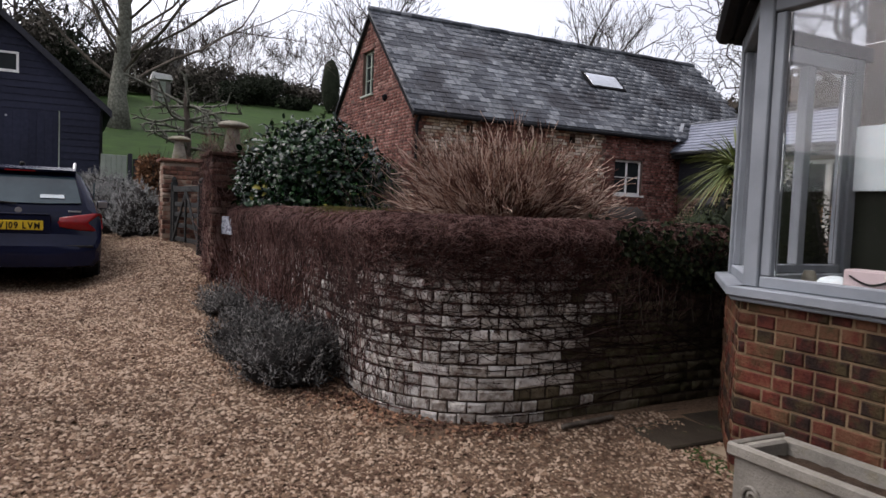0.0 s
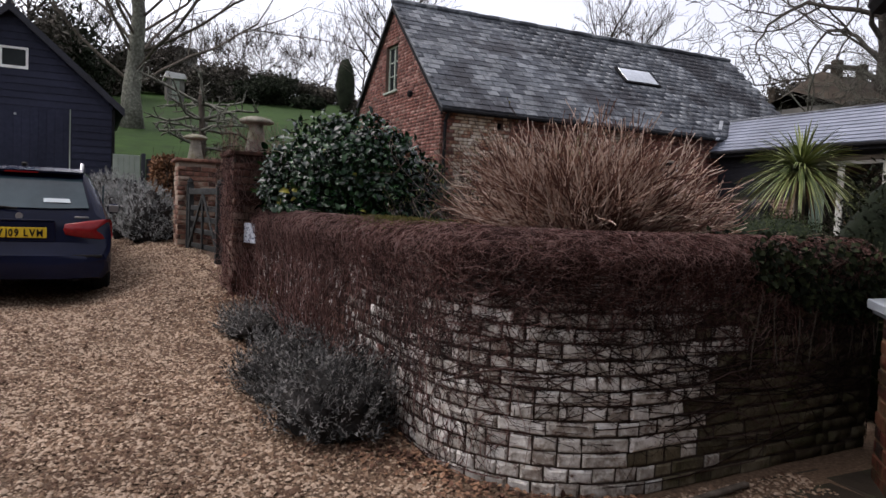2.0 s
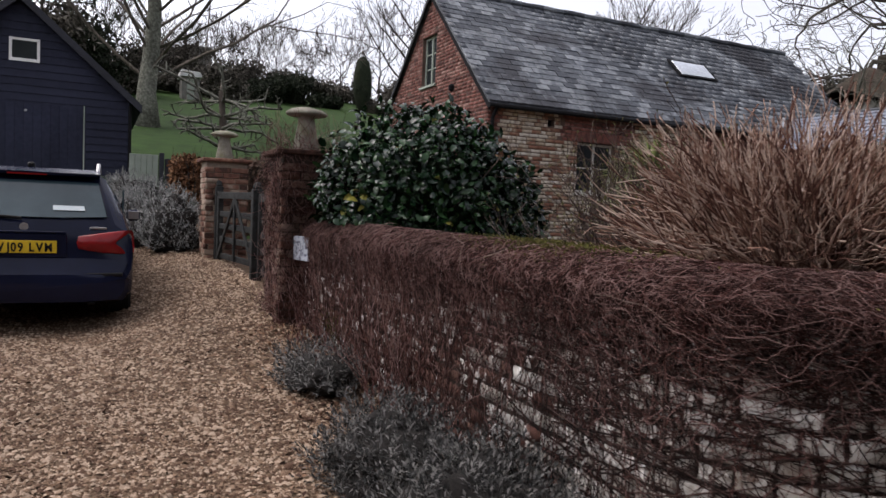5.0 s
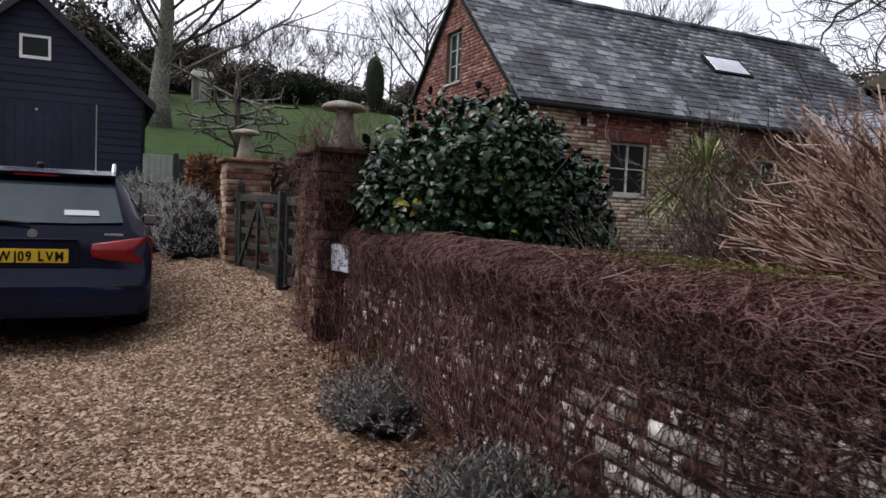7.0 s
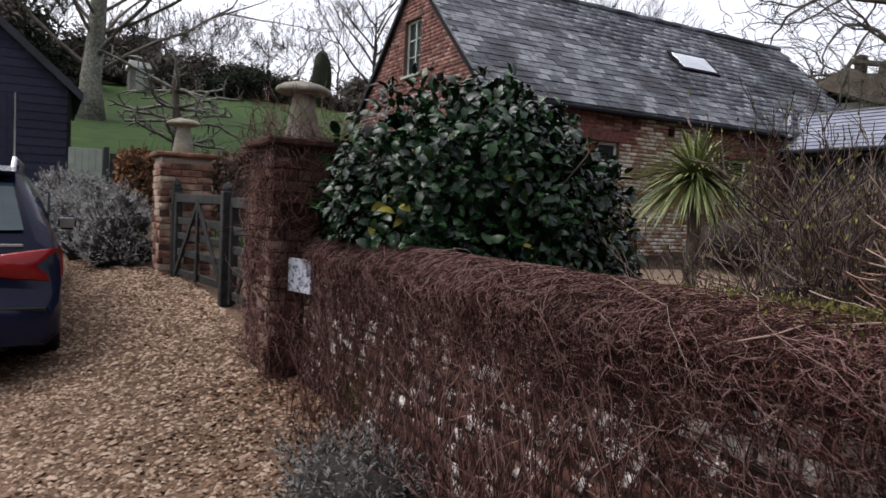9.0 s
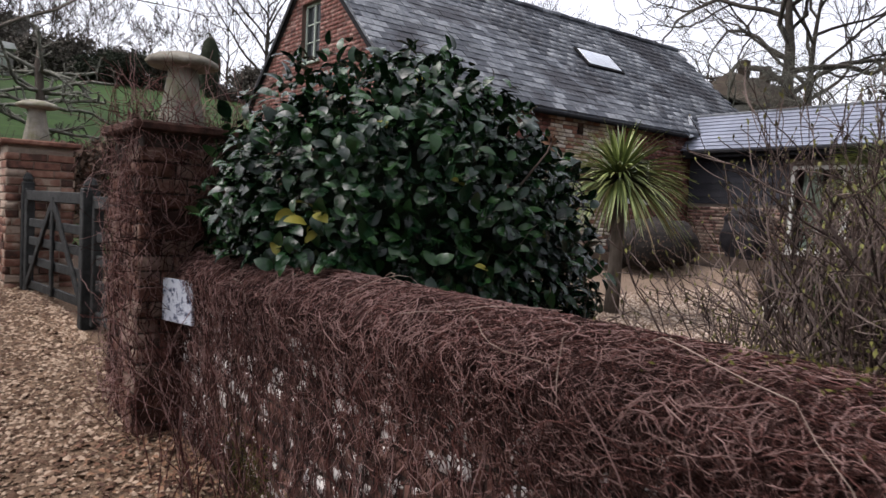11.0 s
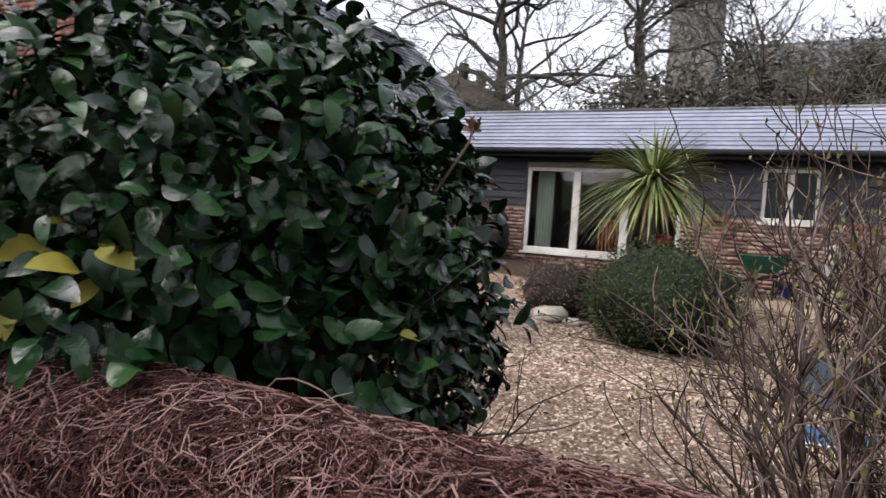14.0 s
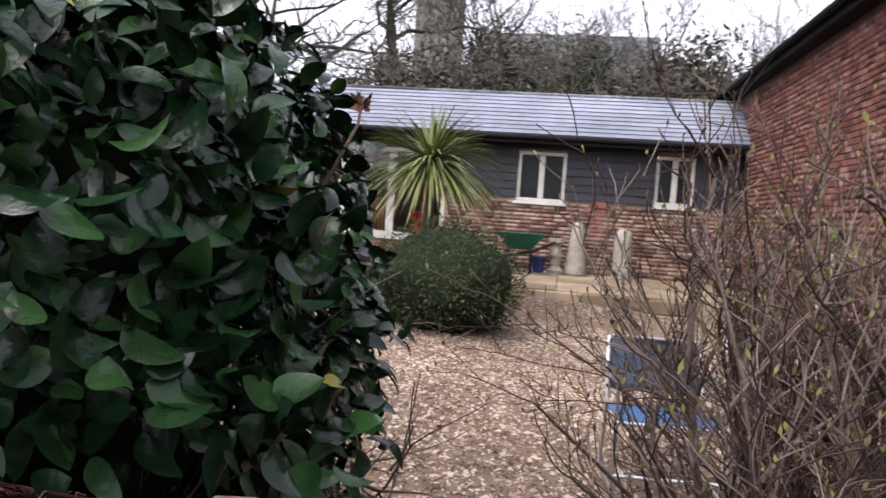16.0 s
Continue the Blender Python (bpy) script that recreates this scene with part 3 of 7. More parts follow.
def gravel_stones():
    """Loose stones over the drive and the yard: squashed irregular pyramids."""
    bits = []
    zones = [(-1.7, 1.62, 1.8, 7.0, 88000, 0.0100), (-4.5, -1.7, 1.8, 12.0, 14000, 0.0125), (-2.5, 1.62, 7.0, 14.5, 70000, 0.0120), (1.62, 3.4, 1.8, 3.45, 9000, 0.0100), (2.0, 11.1, 4.2, 11.2, 100000, 0.0120)]
    octa = np.array([(1, 0, 0), (0, 1, 0), (-1, 0, 0), (0, -1, 0), (0, 0, 1)], float)
    tri = np.array([(0, 1, 4), (1, 2, 4), (2, 3, 4), (3, 0, 4)])
    for x0, x1, y0, y1, k, r in zones:
        x, y = RNG.uniform(x0, x1, k), RNG.uniform(y0, y1, k)
        keep = ~((x > 1.05) & (x < 1.7) & (y > 4.0) & (y < 8.6) & (RNG.random(k) < 0.25))
        x, y = x[keep], y[keep]
        k = len(x)
        z = np.array([ground(a, b) for a, b in zip(x, y)])
        s = r * RNG.lognormal(0, 0.28, k)
        sc = np.stack([s * RNG.uniform(0.7, 1.4, k), s * RNG.uniform(0.7, 1.2, k), s * RNG.uniform(0.4, 0.8, k)], 1)
        a, tl = RNG.uniform(0, 6.28, k), RNG.normal(0, 0.35, k)
        p = octa[None] * sc[:, None, :] * RNG.uniform(0.75, 1.25, (k, 5, 1))
        p = np.stack([p[..., 0] * np.cos(tl)[:, None] + p[..., 2] * np.sin(tl)[:, None], p[..., 1], p[..., 2] * np.cos(tl)[:, None] - p[..., 0] * np.sin(tl)[:, None]], -1)
        q = np.stack([p[..., 0] * np.cos(a)[:, None] - p[..., 1] * np.sin(a)[:, None], p[..., 0] * np.sin(a)[:, None] + p[..., 1] * np.cos(a)[:, None], p[..., 2]], -1)
        q += np.stack([x, y, z + s * RNG.uniform(0.0, 0.5, k)], 1)[:, None, :]
        bits.append((q.reshape(-1, 3), (np.arange(k)[:, None, None] * 5 + tri[None]).reshape(-1, 3)))
    for lot, mt, label in ((bits[:-1], "gravel", "loose golden and brown gravel chippings on the drive"), (bits[-1:], "yard_gravel", "loose pale buff gravel chippings in the yard")):
        v, f = join(lot)
        tagged(new("gravel", stuff_mesh("gravel", v, f, M[mt])), label, "gravel", kind="stuff")


gravel_stones()


# ---- brickwork ----
def brick_mesh(w, h, d, bev=0.006, wear=0.0):
    """One brick, proud of the wall by d, with bevelled and, by wear, knocked corners."""
    k = Kit()
    a, b = w / 2, h / 2
    vs = [(-a, -b, 0), (a, -b, 0), (a, b, 0), (-a, b, 0), (-a, -b, d - bev), (a, -b, d - bev), (a, b, d - bev), (-a, b, d - bev),
          (-a + bev, -b + bev, d), (a - bev, -b + bev, d), (a - bev, b - bev, d), (-a + bev, b - bev, d)]
    vs = [(x + random.uniform(-wear, wear), y + random.uniform(-wear, wear), z - (random.uniform(0, wear) if i > 7 else 0)) for i, (x, y, z) in enumerate(vs)]
    fs = [(8, 9, 10, 11)] + [(i, (i + 1) % 4, 4 + (i + 1) % 4, 4 + i) for i in range(4)] + [(4 + i, 4 + (i + 1) % 4, 8 + (i + 1) % 4, 8 + i) for i in range(4)]
    return k.add(vs, fs)


def lay_bricks(owner, pos, length, v0, v1, mat_part, mat_rest, openings=(), top=None, nparts=0, near=None, course=0.075, unit=0.225, proud=0.012, rough=0.004, name="brick", skip=None, header=0.22, pick=None, wear=0.0):
    """Lays courses over a face. pos(u, v) gives place, along and outward vectors. Bricks chosen by near(u, v) become parts, the rest one mesh
    a material; header is the share of half bricks, fixed or by u; pick(u, v) chooses among materials where they are given as lists."""
    mats_part, mats_rest = (mat_part, mat_rest) if pick else ([mat_part], [mat_rest])
    whole, rest = [], []
    c, v = 0, v0
    joint = 0.010
    while v + course <= v1 + 1e-6:
        u = -unit * (0.5 if c % 2 else 0.0) - unit * 0.25 * (c % 3 == 0)
        while u < length:
            w = unit if random.random() > (header(u) if callable(header) else header) else unit * 0.5
            a, b = max(0.0, u), min(length, u + w - joint)
            u += w
            if top:
                while a < b and top(a) < v + course:
                    a += 0.015
                while b > a and top(b) < v + course:
                    b -= 0.015
                if b - a < 0.03:
                    continue
            pieces = [(a, b)]
            for o0, o1, p0, p1 in openings:
                if v + course - joint > p0 and v < p1:
                    nxt = []
                    for s, e in pieces:
                        if e <= o0 or s >= o1:
                            nxt.append((s, e))
                        else:
                            if s < o0:
                                nxt.append((s, o0))
                            if e > o1:
                                nxt.append((o1, e))
                    pieces = nxt
            for s, e in pieces:
                if e - s < 0.025 or (skip and skip((s + e) / 2, v)):
                    continue
                full = abs((e - s) - (w - joint)) < 1e-4
                (whole if full else rest).append((s, e, v, v + course - joint))
        v += course
        c += 1
    if nparts:
        order = sorted(whole, key=lambda q: near(0.5 * (q[0] + q[1]), q[2]))
        chosen, rest = order[:nparts], rest + order[nparts:]
        shared = {}
        for i, mt in enumerate(mats_part):
            for half in (False, True):
                w = (unit * 0.5 if half else unit) - joint
                shared[i, half] = [brick_mesh(w, course - joint, proud + 0.01 + 0.002 * j, 0.006 + wear, wear).mesh("brick", mt) for j in range(4)]
        for s, e, p, q in chosen:
            o, al, out = pos((s + e) / 2, (p + q) / 2)
            al, out = Vector(al).normalized(), Vector(out).normalized()
            up = out.cross(al)
            m = Matrix((al, up, out)).transposed().to_4x4()
            m.translation = Vector(o) - out * 0.01
            ob = new(name, random.choice(shared[pick((s + e) / 2, p) if pick else 0, e - s < unit * 0.6]))
            ob.parent = owner
            ob.matrix_parent_inverse = owner.matrix_basis.inverted()
            ob.matrix_basis = m @ pose(0, 0, 0, random.gauss(0, 0.6 + 90 * wear), random.gauss(0, 0.6 + 90 * wear), random.gauss(0, 0.5 + 60 * wear))
    else:
        rest = rest + whole
    sets = collections.defaultdict(list)
    for q in rest:
        sets[pick((q[0] + q[1]) / 2, q[2]) if pick else 0].append(q)
    bv = 0.005
    for i, lot in sets.items():
        vs, fs = [], []
        for s, e, p, q in lot:
            d = proud + random.gauss(0, rough)
            k = len(vs)
            for depth, ins in ((-0.01, 0), (d, bv)):
                for uu, vv in ((s + ins, p + ins), (e - ins, p + ins), (e - ins, q - ins), (s + ins, q - ins)):
                    o, al, out = pos(uu + random.uniform(-wear, wear), vv + random.uniform(-wear, wear))
                    vs.append([o[j] + out[j] * depth for j in range(3)])
            fs += [(k + 4, k + 5, k + 6, k + 7)] + [(k + j, k + (j + 1) % 4, k + 4 + (j + 1) % 4, k + 4 + j) for j in range(4)]
        ob = new(name + "work", stuff_mesh(name + "work", np.array(vs), np.array(fs), mats_rest[i]))
        ob.parent = owner
        ob.matrix_parent_inverse = owner.matrix_basis.inverted()
        tagged(ob, kind="stuff")


def holed_wall(kit, pos, length, v0, v1, thick, openings=()):
    """A wall's solid, cut round its openings."""
    kit.weld = True
    us = sorted({0.0, length, *[min(max(o[i], 0), length) for o in openings for i in (0, 1)]})
    vs = sorted({v0, v1, *[min(max(o[i], v0), v1) for o in openings for i in (2, 3)]})
    for a, b in zip(us, us[1:]):
        for c, d in zip(vs, vs[1:]):
            m, n = (a + b) / 2, (c + d) / 2
            if any(o[0] < m < o[1] and o[2] < n < o[3] for o in openings):
                continue
            p = []
            for depth in (0, -thick):
                for uu, vv in ((a, c), (b, c), (b, d), (a, d)):
                    o, al, out = pos(uu, vv)
                    p.append([o[i] + out[i] * depth for i in range(3)])
            kit.add(p, [(0, 1, 2, 3), (7, 6, 5, 4), (0, 4, 5, 1), (1, 5, 6, 2), (2, 6, 7, 3), (3, 7, 4, 0)])
    return kit


def flat(origin, along, out):
    o, a, n = Vector(origin), Vector(along).normalized(), Vector(out).normalized()
    return lambda u, v: ((o.x + a.x * u, o.y + a.y * u, o.z + v), a, n)


# ---- garden wall ----
WALL_X, WALL_TOP = 1.64, 1.40
RAD = 0.80


def wall_path(s):
    """Plan of the wall's outer face by length s from the pier: straight, a rounded corner, straight again."""
    l1 = 8.55 - 4.30
    if s < l1:
        return (WALL_X, 8.55 - s), (0, -1), (-1, 0)
    arc = RAD * math.pi / 2
    if s < l1 + arc:
        a = (s - l1) / RAD
        return (WALL_X + RAD - RAD * math.cos(a), 4.30 - RAD * math.sin(a)), (math.sin(a), -math.cos(a)), (-math.cos(a), -math.sin(a))
    return (WALL_X + RAD + (s - l1 - arc), 4.30 - RAD + 0.05 * (s - l1 - arc)), (1, 0.05), (0.05, -1)


WALL_LEN = 4.25 + RAD * math.pi / 2 + 1.76


def wall_pos(u, v):
    (x, y), a, n = wall_path(u)
    return (x, y, v), (a[0], a[1], 0), (n[0], n[1], 0)


def top_at(u):
    return WALL_TOP + 0.03 * math.sin(u * 1.3)


def garden_wall():
    w = tagged(new("wall_garden", None), "curved old limewashed brick garden wall overgrown with bare creeper", "wall", kind="structure")
    k = Kit()
    n = 60
    prof = [(0, 0.0), (0, WALL_TOP - 0.06), (-0.04, WALL_TOP - 0.02), (-0.14, WALL_TOP), (-0.24, WALL_TOP - 0.02), (-0.28, WALL_TOP - 0.06), (-0.28, 0.0)]
    rows = []
    for i in range(n + 1):
        (x, y), a, nn = wall_path(WALL_LEN * i / n)
        rows.append([(x + nn[0] * d, y + nn[1] * d, z) for d, z in prof])
    m = len(prof)
    k.add([p for r in rows for p in r], [(i * m + j, (i + 1) * m + j, (i + 1) * m + j + 1, i * m + j + 1) for i in range(n) for j in range(m - 1)] + [tuple(range(m)), tuple(n * m + j for j in range(m))])
    part("core", k, M["dark_mortar"], w)
    def zone(u, v):
        # dark bricks with lime flecks on the long face, limewash round the curve, bare olive bricks coloured darker for
        # the passage's shade
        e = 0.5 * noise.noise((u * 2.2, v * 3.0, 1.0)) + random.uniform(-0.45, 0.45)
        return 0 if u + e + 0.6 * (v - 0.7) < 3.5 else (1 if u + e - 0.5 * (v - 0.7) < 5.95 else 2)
    lay_bricks(w, wall_pos, WALL_LEN, 0.10, WALL_TOP - 0.05, [M["flecked_brick"], M["limed_brick"], M["bare_shaded_brick"]], [M["flecked_joined"], M["limed_joined"], M["bare_shaded_joined"]], nparts=300,
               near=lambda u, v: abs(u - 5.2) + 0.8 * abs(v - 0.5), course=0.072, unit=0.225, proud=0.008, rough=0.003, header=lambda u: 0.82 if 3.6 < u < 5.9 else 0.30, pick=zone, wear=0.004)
    return w


garden_wall()


def creeper():
    """Bare stems over the wall: a thick mat on top and thinner runners down the face."""
    def on_wall(u, h):
        # h runs up the face, then over the rounded top to the back
        (x, y), a, n = wall_path(u)
        if h < WALL_TOP - 0.05:
            return np.array((x, y, h)), np.array((n[0], n[1], 0.0))
        t = (h - WALL_TOP + 0.05) / 0.52
        d = -0.28 * min(t, 1.15)
        ang = math.pi * min(1, max(0, t))
        z = WALL_TOP - 0.05 + 0.06 * math.sin(ang) - (0.3 * max(0, t - 1))
        nv = np.array((n[0] * math.cos(ang), n[1] * math.cos(ang), math.sin(ang) + 0.05))
        return np.array((x + n[0] * d, y + n[1] * d, z)), nv / np.linalg.norm(nv)
    paths, radii = [], []
    m = 9
    def runner(u, h, du, dh, length, r, lift, wig, under=0.026):
        p = []
        rise = lift * (0.2 + 1.1 * random.random())
        uu, hh, ang = u, h, math.atan2(dh, du)
        for i in range(m):
            q, nv = on_wall(min(max(uu, 0.0), WALL_LEN), hh)
            p.append(q + nv * (under * min(1, max(0, (hh - WALL_TOP + 0.30) / 0.2)) + (rise + 0.25 * lift * random.random()) * (1 if i else 0.2)))
            ang += random.gauss(0, wig)
            uu += math.cos(ang) * length / m
            hh = max(0.3, hh + math.sin(ang) * length / m)
        paths.append(p)
        radii.append([r * (1 - 0.6 * i / m) for i in range(m)])
    for i in range(21000):      # the mat
        u = random.random() * WALL_LEN
        h = random.gauss(WALL_TOP + 0.10, 0.17) if random.random() < 0.8 else random.uniform(WALL_TOP - 0.45, WALL_TOP + 0.4)
        a = random.uniform(0, 6.28)
        runner(u, h, math.cos(a), 0.7 * math.sin(a), random.uniform(0.10, 0.30), 0.0011 + 0.0014 * random.random() ** 2, 0.030, 0.58)
    for i in range(1900):       # fine hanging stems on the long face
        u = random.uniform(0, 4.9)
        h = WALL_TOP - 1.05 * random.random() ** 1.3
        runner(u, h, random.gauss(0, 0.25), -1 if random.random() < 0.7 else 1, random.uniform(0.2, 0.6), random.uniform(0.0012, 0.0026), 0.015, 0.35)
    cut = len(paths)
    for i in range(440):        # long sideways runners fanned over the curve
        u = random.uniform(3.7, WALL_LEN - 0.3)
        h = 0.42 + 0.92 * random.random() ** 0.7
        runner(u, h, random.choice((1, 1, -1)), random.gauss(0.12, 0.22), random.uniform(0.7, 1.9), 0.0018 + 0.0042 * random.random() ** 1.6, 0.012, 0.13)
    for i in range(700):        # short side shoots
        u = random.uniform(3.7, WALL_LEN)
        runner(u, random.uniform(0.5, WALL_TOP), 1, random.gauss(0, 0.9), random.uniform(0.15, 0.5), random.uniform(0.0012, 0.0026), 0.012, 0.30)
    for i in range(1100):
        u = random.uniform(0.0, 4.6)
        runner(u, random.uniform(0.4, WALL_TOP), random.gauss(0, 0.35), -1, random.uniform(0.2, 0.6), random.uniform(0.0012, 0.0026), 0.014, 0.3)
    for i in range(600):
        u = random.uniform(3.6, WALL_LEN)
        runner(u, random.uniform(0.95, WALL_TOP), random.gauss(0, 0.6), -1, random.uniform(0.15, 0.45), random.uniform(0.0012, 0.003), 0.02, 0.3)
    whip = len(paths)
    for i in range(24):         # long loose whips on top
        u = random.uniform(0.3, WALL_LEN)
        runner(u, WALL_TOP + random.uniform(-0.05, 0.35), 1, random.gauss(0, 0.5), random.uniform(0.3, 0.8), random.uniform(0.0014, 0.0030), 0.045, 0.25)
    v, f = tubes(np.array(paths[:cut]), np.array(radii[:cut]), 3)
    v2, f2 = tubes(np.array(paths[cut:whip]), np.array(radii[cut:whip]), 3)
    v3, f3 = tubes(np.array(paths[whip:]), np.array(radii[whip:]), 4)
    vine = thing("creeper", (WALL_X, 6.5, 0.4), "leafless brown creeper stems matted over the garden wall", "creeper")
    ob = part("growth", stuff_mesh("growth", v, f, M["vine"]), None, vine)
    tagged(ob, kind="stuff")
    tagged(part("runner_growth", stuff_mesh("runner_growth", v2, f2, M["vine_dark"]), None, vine, "dark bare runners across the bricks"), kind="stuff")
    tagged(part("whip_growth", stuff_mesh("whip_growth", v3, f3, M["pale_whip"]), None, vine, "pale dry whips lying on top"), kind="stuff")
    k = Kit()                   # closed sheet for the mat's dense depth, coloured dark for shaded gaps
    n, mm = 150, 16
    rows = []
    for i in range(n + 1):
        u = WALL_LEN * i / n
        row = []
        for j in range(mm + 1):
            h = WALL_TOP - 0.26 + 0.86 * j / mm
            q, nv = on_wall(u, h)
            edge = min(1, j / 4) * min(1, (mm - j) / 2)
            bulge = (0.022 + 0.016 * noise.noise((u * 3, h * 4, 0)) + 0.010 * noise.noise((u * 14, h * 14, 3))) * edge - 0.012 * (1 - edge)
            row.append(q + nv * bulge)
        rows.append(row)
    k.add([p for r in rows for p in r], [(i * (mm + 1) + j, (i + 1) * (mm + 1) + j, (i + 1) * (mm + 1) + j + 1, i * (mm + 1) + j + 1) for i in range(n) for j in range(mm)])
    part("thatch", k, M["vine_mat_shade"], vine, smooth=True)


creeper()


# ---- gate piers with staddle stones ----
def pier(x0, x1, y0, y1, top, label, mats):
    zb = ground((x0 + x1) / 2, y0) - 0.1
    p = thing("gate_pier", ((x0 + x1) / 2, (y0 + y1) / 2, zb), label, "gate pier", "gate piers")
    part("core", Kit().box((x0 + 0.012, y0 + 0.012, zb), (x1 - 0.012, y1 - 0.012, top - 0.05)), M[mats[2]], p)
    h = top - 0.06 - zb
    for o, a, n, l in (((x0, y0, zb), (1, 0, 0), (0, -1, 0), x1 - x0), ((x0, y1, zb), (0, -1, 0), (-1, 0, 0), y1 - y0), ((x1, y0, zb), (0, 1, 0), (1, 0, 0), y1 - y0)):
        lay_bricks(p, flat(o, a, n), l, 0.0, h, M[mats[0]], M[mats[1]], nparts=45, near=lambda u, v: -v, proud=0.002)
    part("cap", Kit().box((x0 - 0.05, y0 - 0.05, top - 0.055), (x1 + 0.05, y1 + 0.05, top - 0.005), 0.012), M[mats[1]], p, "tile capping course")
    return p


def staddle(x, y, z, s=1.0):
    t = thing("staddle_stone", (x, y, z), "weathered mushroom-shaped staddle stone on a brick gate pier", "staddle stone", "staddle stones")
    k = Kit()
    k.lathe([(0.122 * s, 0), (0.116 * s, 0.05), (0.092 * s, 0.18), (0.074 * s, 0.30), (0.072 * s, 0.33)], (x, y, z), 18)
    part("stem", k, M["stone"], t, smooth=False)
    k = Kit()
    prof = [(0.072, 0.318), (0.172, 0.326), (0.186, 0.340), (0.174, 0.360), (0.132, 0.383), (0.065, 0.398), (0.01, 0.402)]
    k.lathe([(r * s, h) for r, h in prof], (x, y, z), 24)
    k.v = [(a + 0.010 * noise.noise((a * 9, b * 9, c * 9)), b + 0.010 * noise.noise((a * 9, b * 9, c * 9 + 5)), c + 0.008 * noise.noise((a * 7, b * 7, 2))) for a, b, c in k.v]
    part("cap", k, M["stone"], t, smooth=True)


pier(1.42, 1.98, 8.60, 9.18, 2.07, "red brick gate pier wrapped in bare creeper", ("dark_pier", "dark_pier_joined", "dark_mortar"))
pier(1.30, 1.86, 12.62, 13.20, 2.17, "tall red and buff brick gate pier", ("pier_brick", "pier_joined", "pale_mortar"))
staddle(1.70, 8.92, 2.065)
staddle(1.58, 12.92, 2.165)


def pier_creeper():
    paths, radii, sides = [], [], []
    for i in range(950):
        face = random.random()
        z = random.uniform(0.6, 2.08)
        p = np.array((1.41, random.uniform(8.58, 9.2), z)) if face < 0.4 else np.array((random.uniform(1.40, 1.9), 8.585, z))
        if random.random() < 0.15:
            p = np.array((random.uniform(1.36, 2.0), random.uniform(8.55, 9.2), 2.08))
            face = 2.0
        sides.append(0 if face < 0.4 else (2 if face > 1 else 1))
        d = np.array((random.gauss(0, 0.3), random.gauss(0, 0.3), random.gauss(0, 1)))
        line = []
        for j in range(9):
            line.append(p + (-0.02 * random.random(), -0.025 * random.random(), 0))
            d += np.random.normal(0, 0.4, 3)
            d[0 if face < 0.4 else 1] *= 0.4
            p = p + d / np.linalg.norm(d) * 0.045
        paths.append(line)
        radii.append([0.0024 * (1 - 0.06 * j) for j in range(9)])
    t = thing("creeper", (1.5, 8.6, 0.55), "bare brown creeper stems clinging to a brick gate pier", "creeper")
    for i, nm in enumerate(("side_growth", "front_growth", "top_growth")):
        sel = [j for j, q in enumerate(sides) if q == i]
        v, f = tubes(np.array([paths[j] for j in sel]), np.array([radii[j] for j in sel]), 3)
        tagged(part(nm, stuff_mesh(nm, v, f, M["vine"]), None, t), kind="stuff")


pier_creeper()


def sign_plate():
    t = thing("wall_sign", (1.63, 8.42, 1.13), "small white plaque with a faded blue pattern on the wall", "sign")
    part("board", Kit().box((-0.010, -0.120, 0), (0.010, 0.120, 0.205), 0.004, pose(1.570, 8.46, 1.118, 0, 0, 16)), M["sign"], t)


sign_plate()


# ---- gate ----
def gate_leaf(a, b, zb, zt, label):
    a, b = Vector(a), Vector(b)
    d = (b - a)
    L = d.length
    t = thing("field_gate", (a.x, a.y, zb), label, "gate", "drive gates")
    ang = math.degrees(math.atan2(d.y, d.x))
    m = pose(a.x, a.y, zb, 0, 0, ang)
    h = zt - zb
    def bar(name, p, q, w=0.07, th=0.022, y=0.0):
        p, q = Vector(p), Vector(q)
        ln = (q - p).length
        an = math.degrees(math.atan2(q.z - p.z, q.x - p.x))
        part(name, Kit().box((0, -th, -w / 2), (ln, th, w / 2), 0.006, m @ pose(p.x, p.y + y, p.z, 0, -an, 0)), M["gate_wood"], t)
    bar("hanging_stile", (0.03, 0, -0.02), (0.03, 0, h + 0.06), 0.08, 0.035)
    bar("closing_stile", (L - 0.03, 0, -0.02), (L - 0.03, 0, h + 0.02), 0.07, 0.035)
    bar("top_rail", (0, 0, h), (L, 0, h), 0.09, 0.035)
    for i in range(4):
        z = 0.06 + (h - 0.15) * (i / 4) ** 0.85
        bar("rail", (0.03, 0, z), (L - 0.03, 0, z), 0.075, 0.014)
    bar("brace", (0.08, 0, 0.06), (L * 0.5, 0, h - 0.03), 0.06, 0.012, -0.028)
    bar("brace", (L * 0.5, 0, h - 0.03), (L - 0.08, 0, 0.06), 0.06, 0.012, -0.028)
    bar("upright", (L * 0.5, 0, 0.03), (L * 0.5, 0, h), 0.06, 0.012, -0.03)


gate_leaf((1.47, 12.50), (1.67, 10.93), 0.80, 1.66, "weathered black wooden gate with crossed braces, closed")
gate_leaf((1.72, 9.24), (1.69, 10.80), 0.74, 1.64, "weathered black wooden gate with crossed braces, closed")


def gate_post(x, y, z0, z1, w=0.06):
    t = thing("gate_post", (x, y, z0), "square black wooden gate post with a pointed top", "post", "gate posts")
    part("post", Kit().box((x - w, y - w, z0), (x + w, y + w, z1), 0.008), M["gate_wood"], t)
    part("finial", Kit().lathe([(w * 0.7, 0), (w * 0.9, 0.03), (w * 0.6, 0.07), (0.01, 0.09)], (x, y, z1 - 0.005), 10), M["gate_wood"], t)


gate_post(1.655, 10.865, 0.55, 1.74)
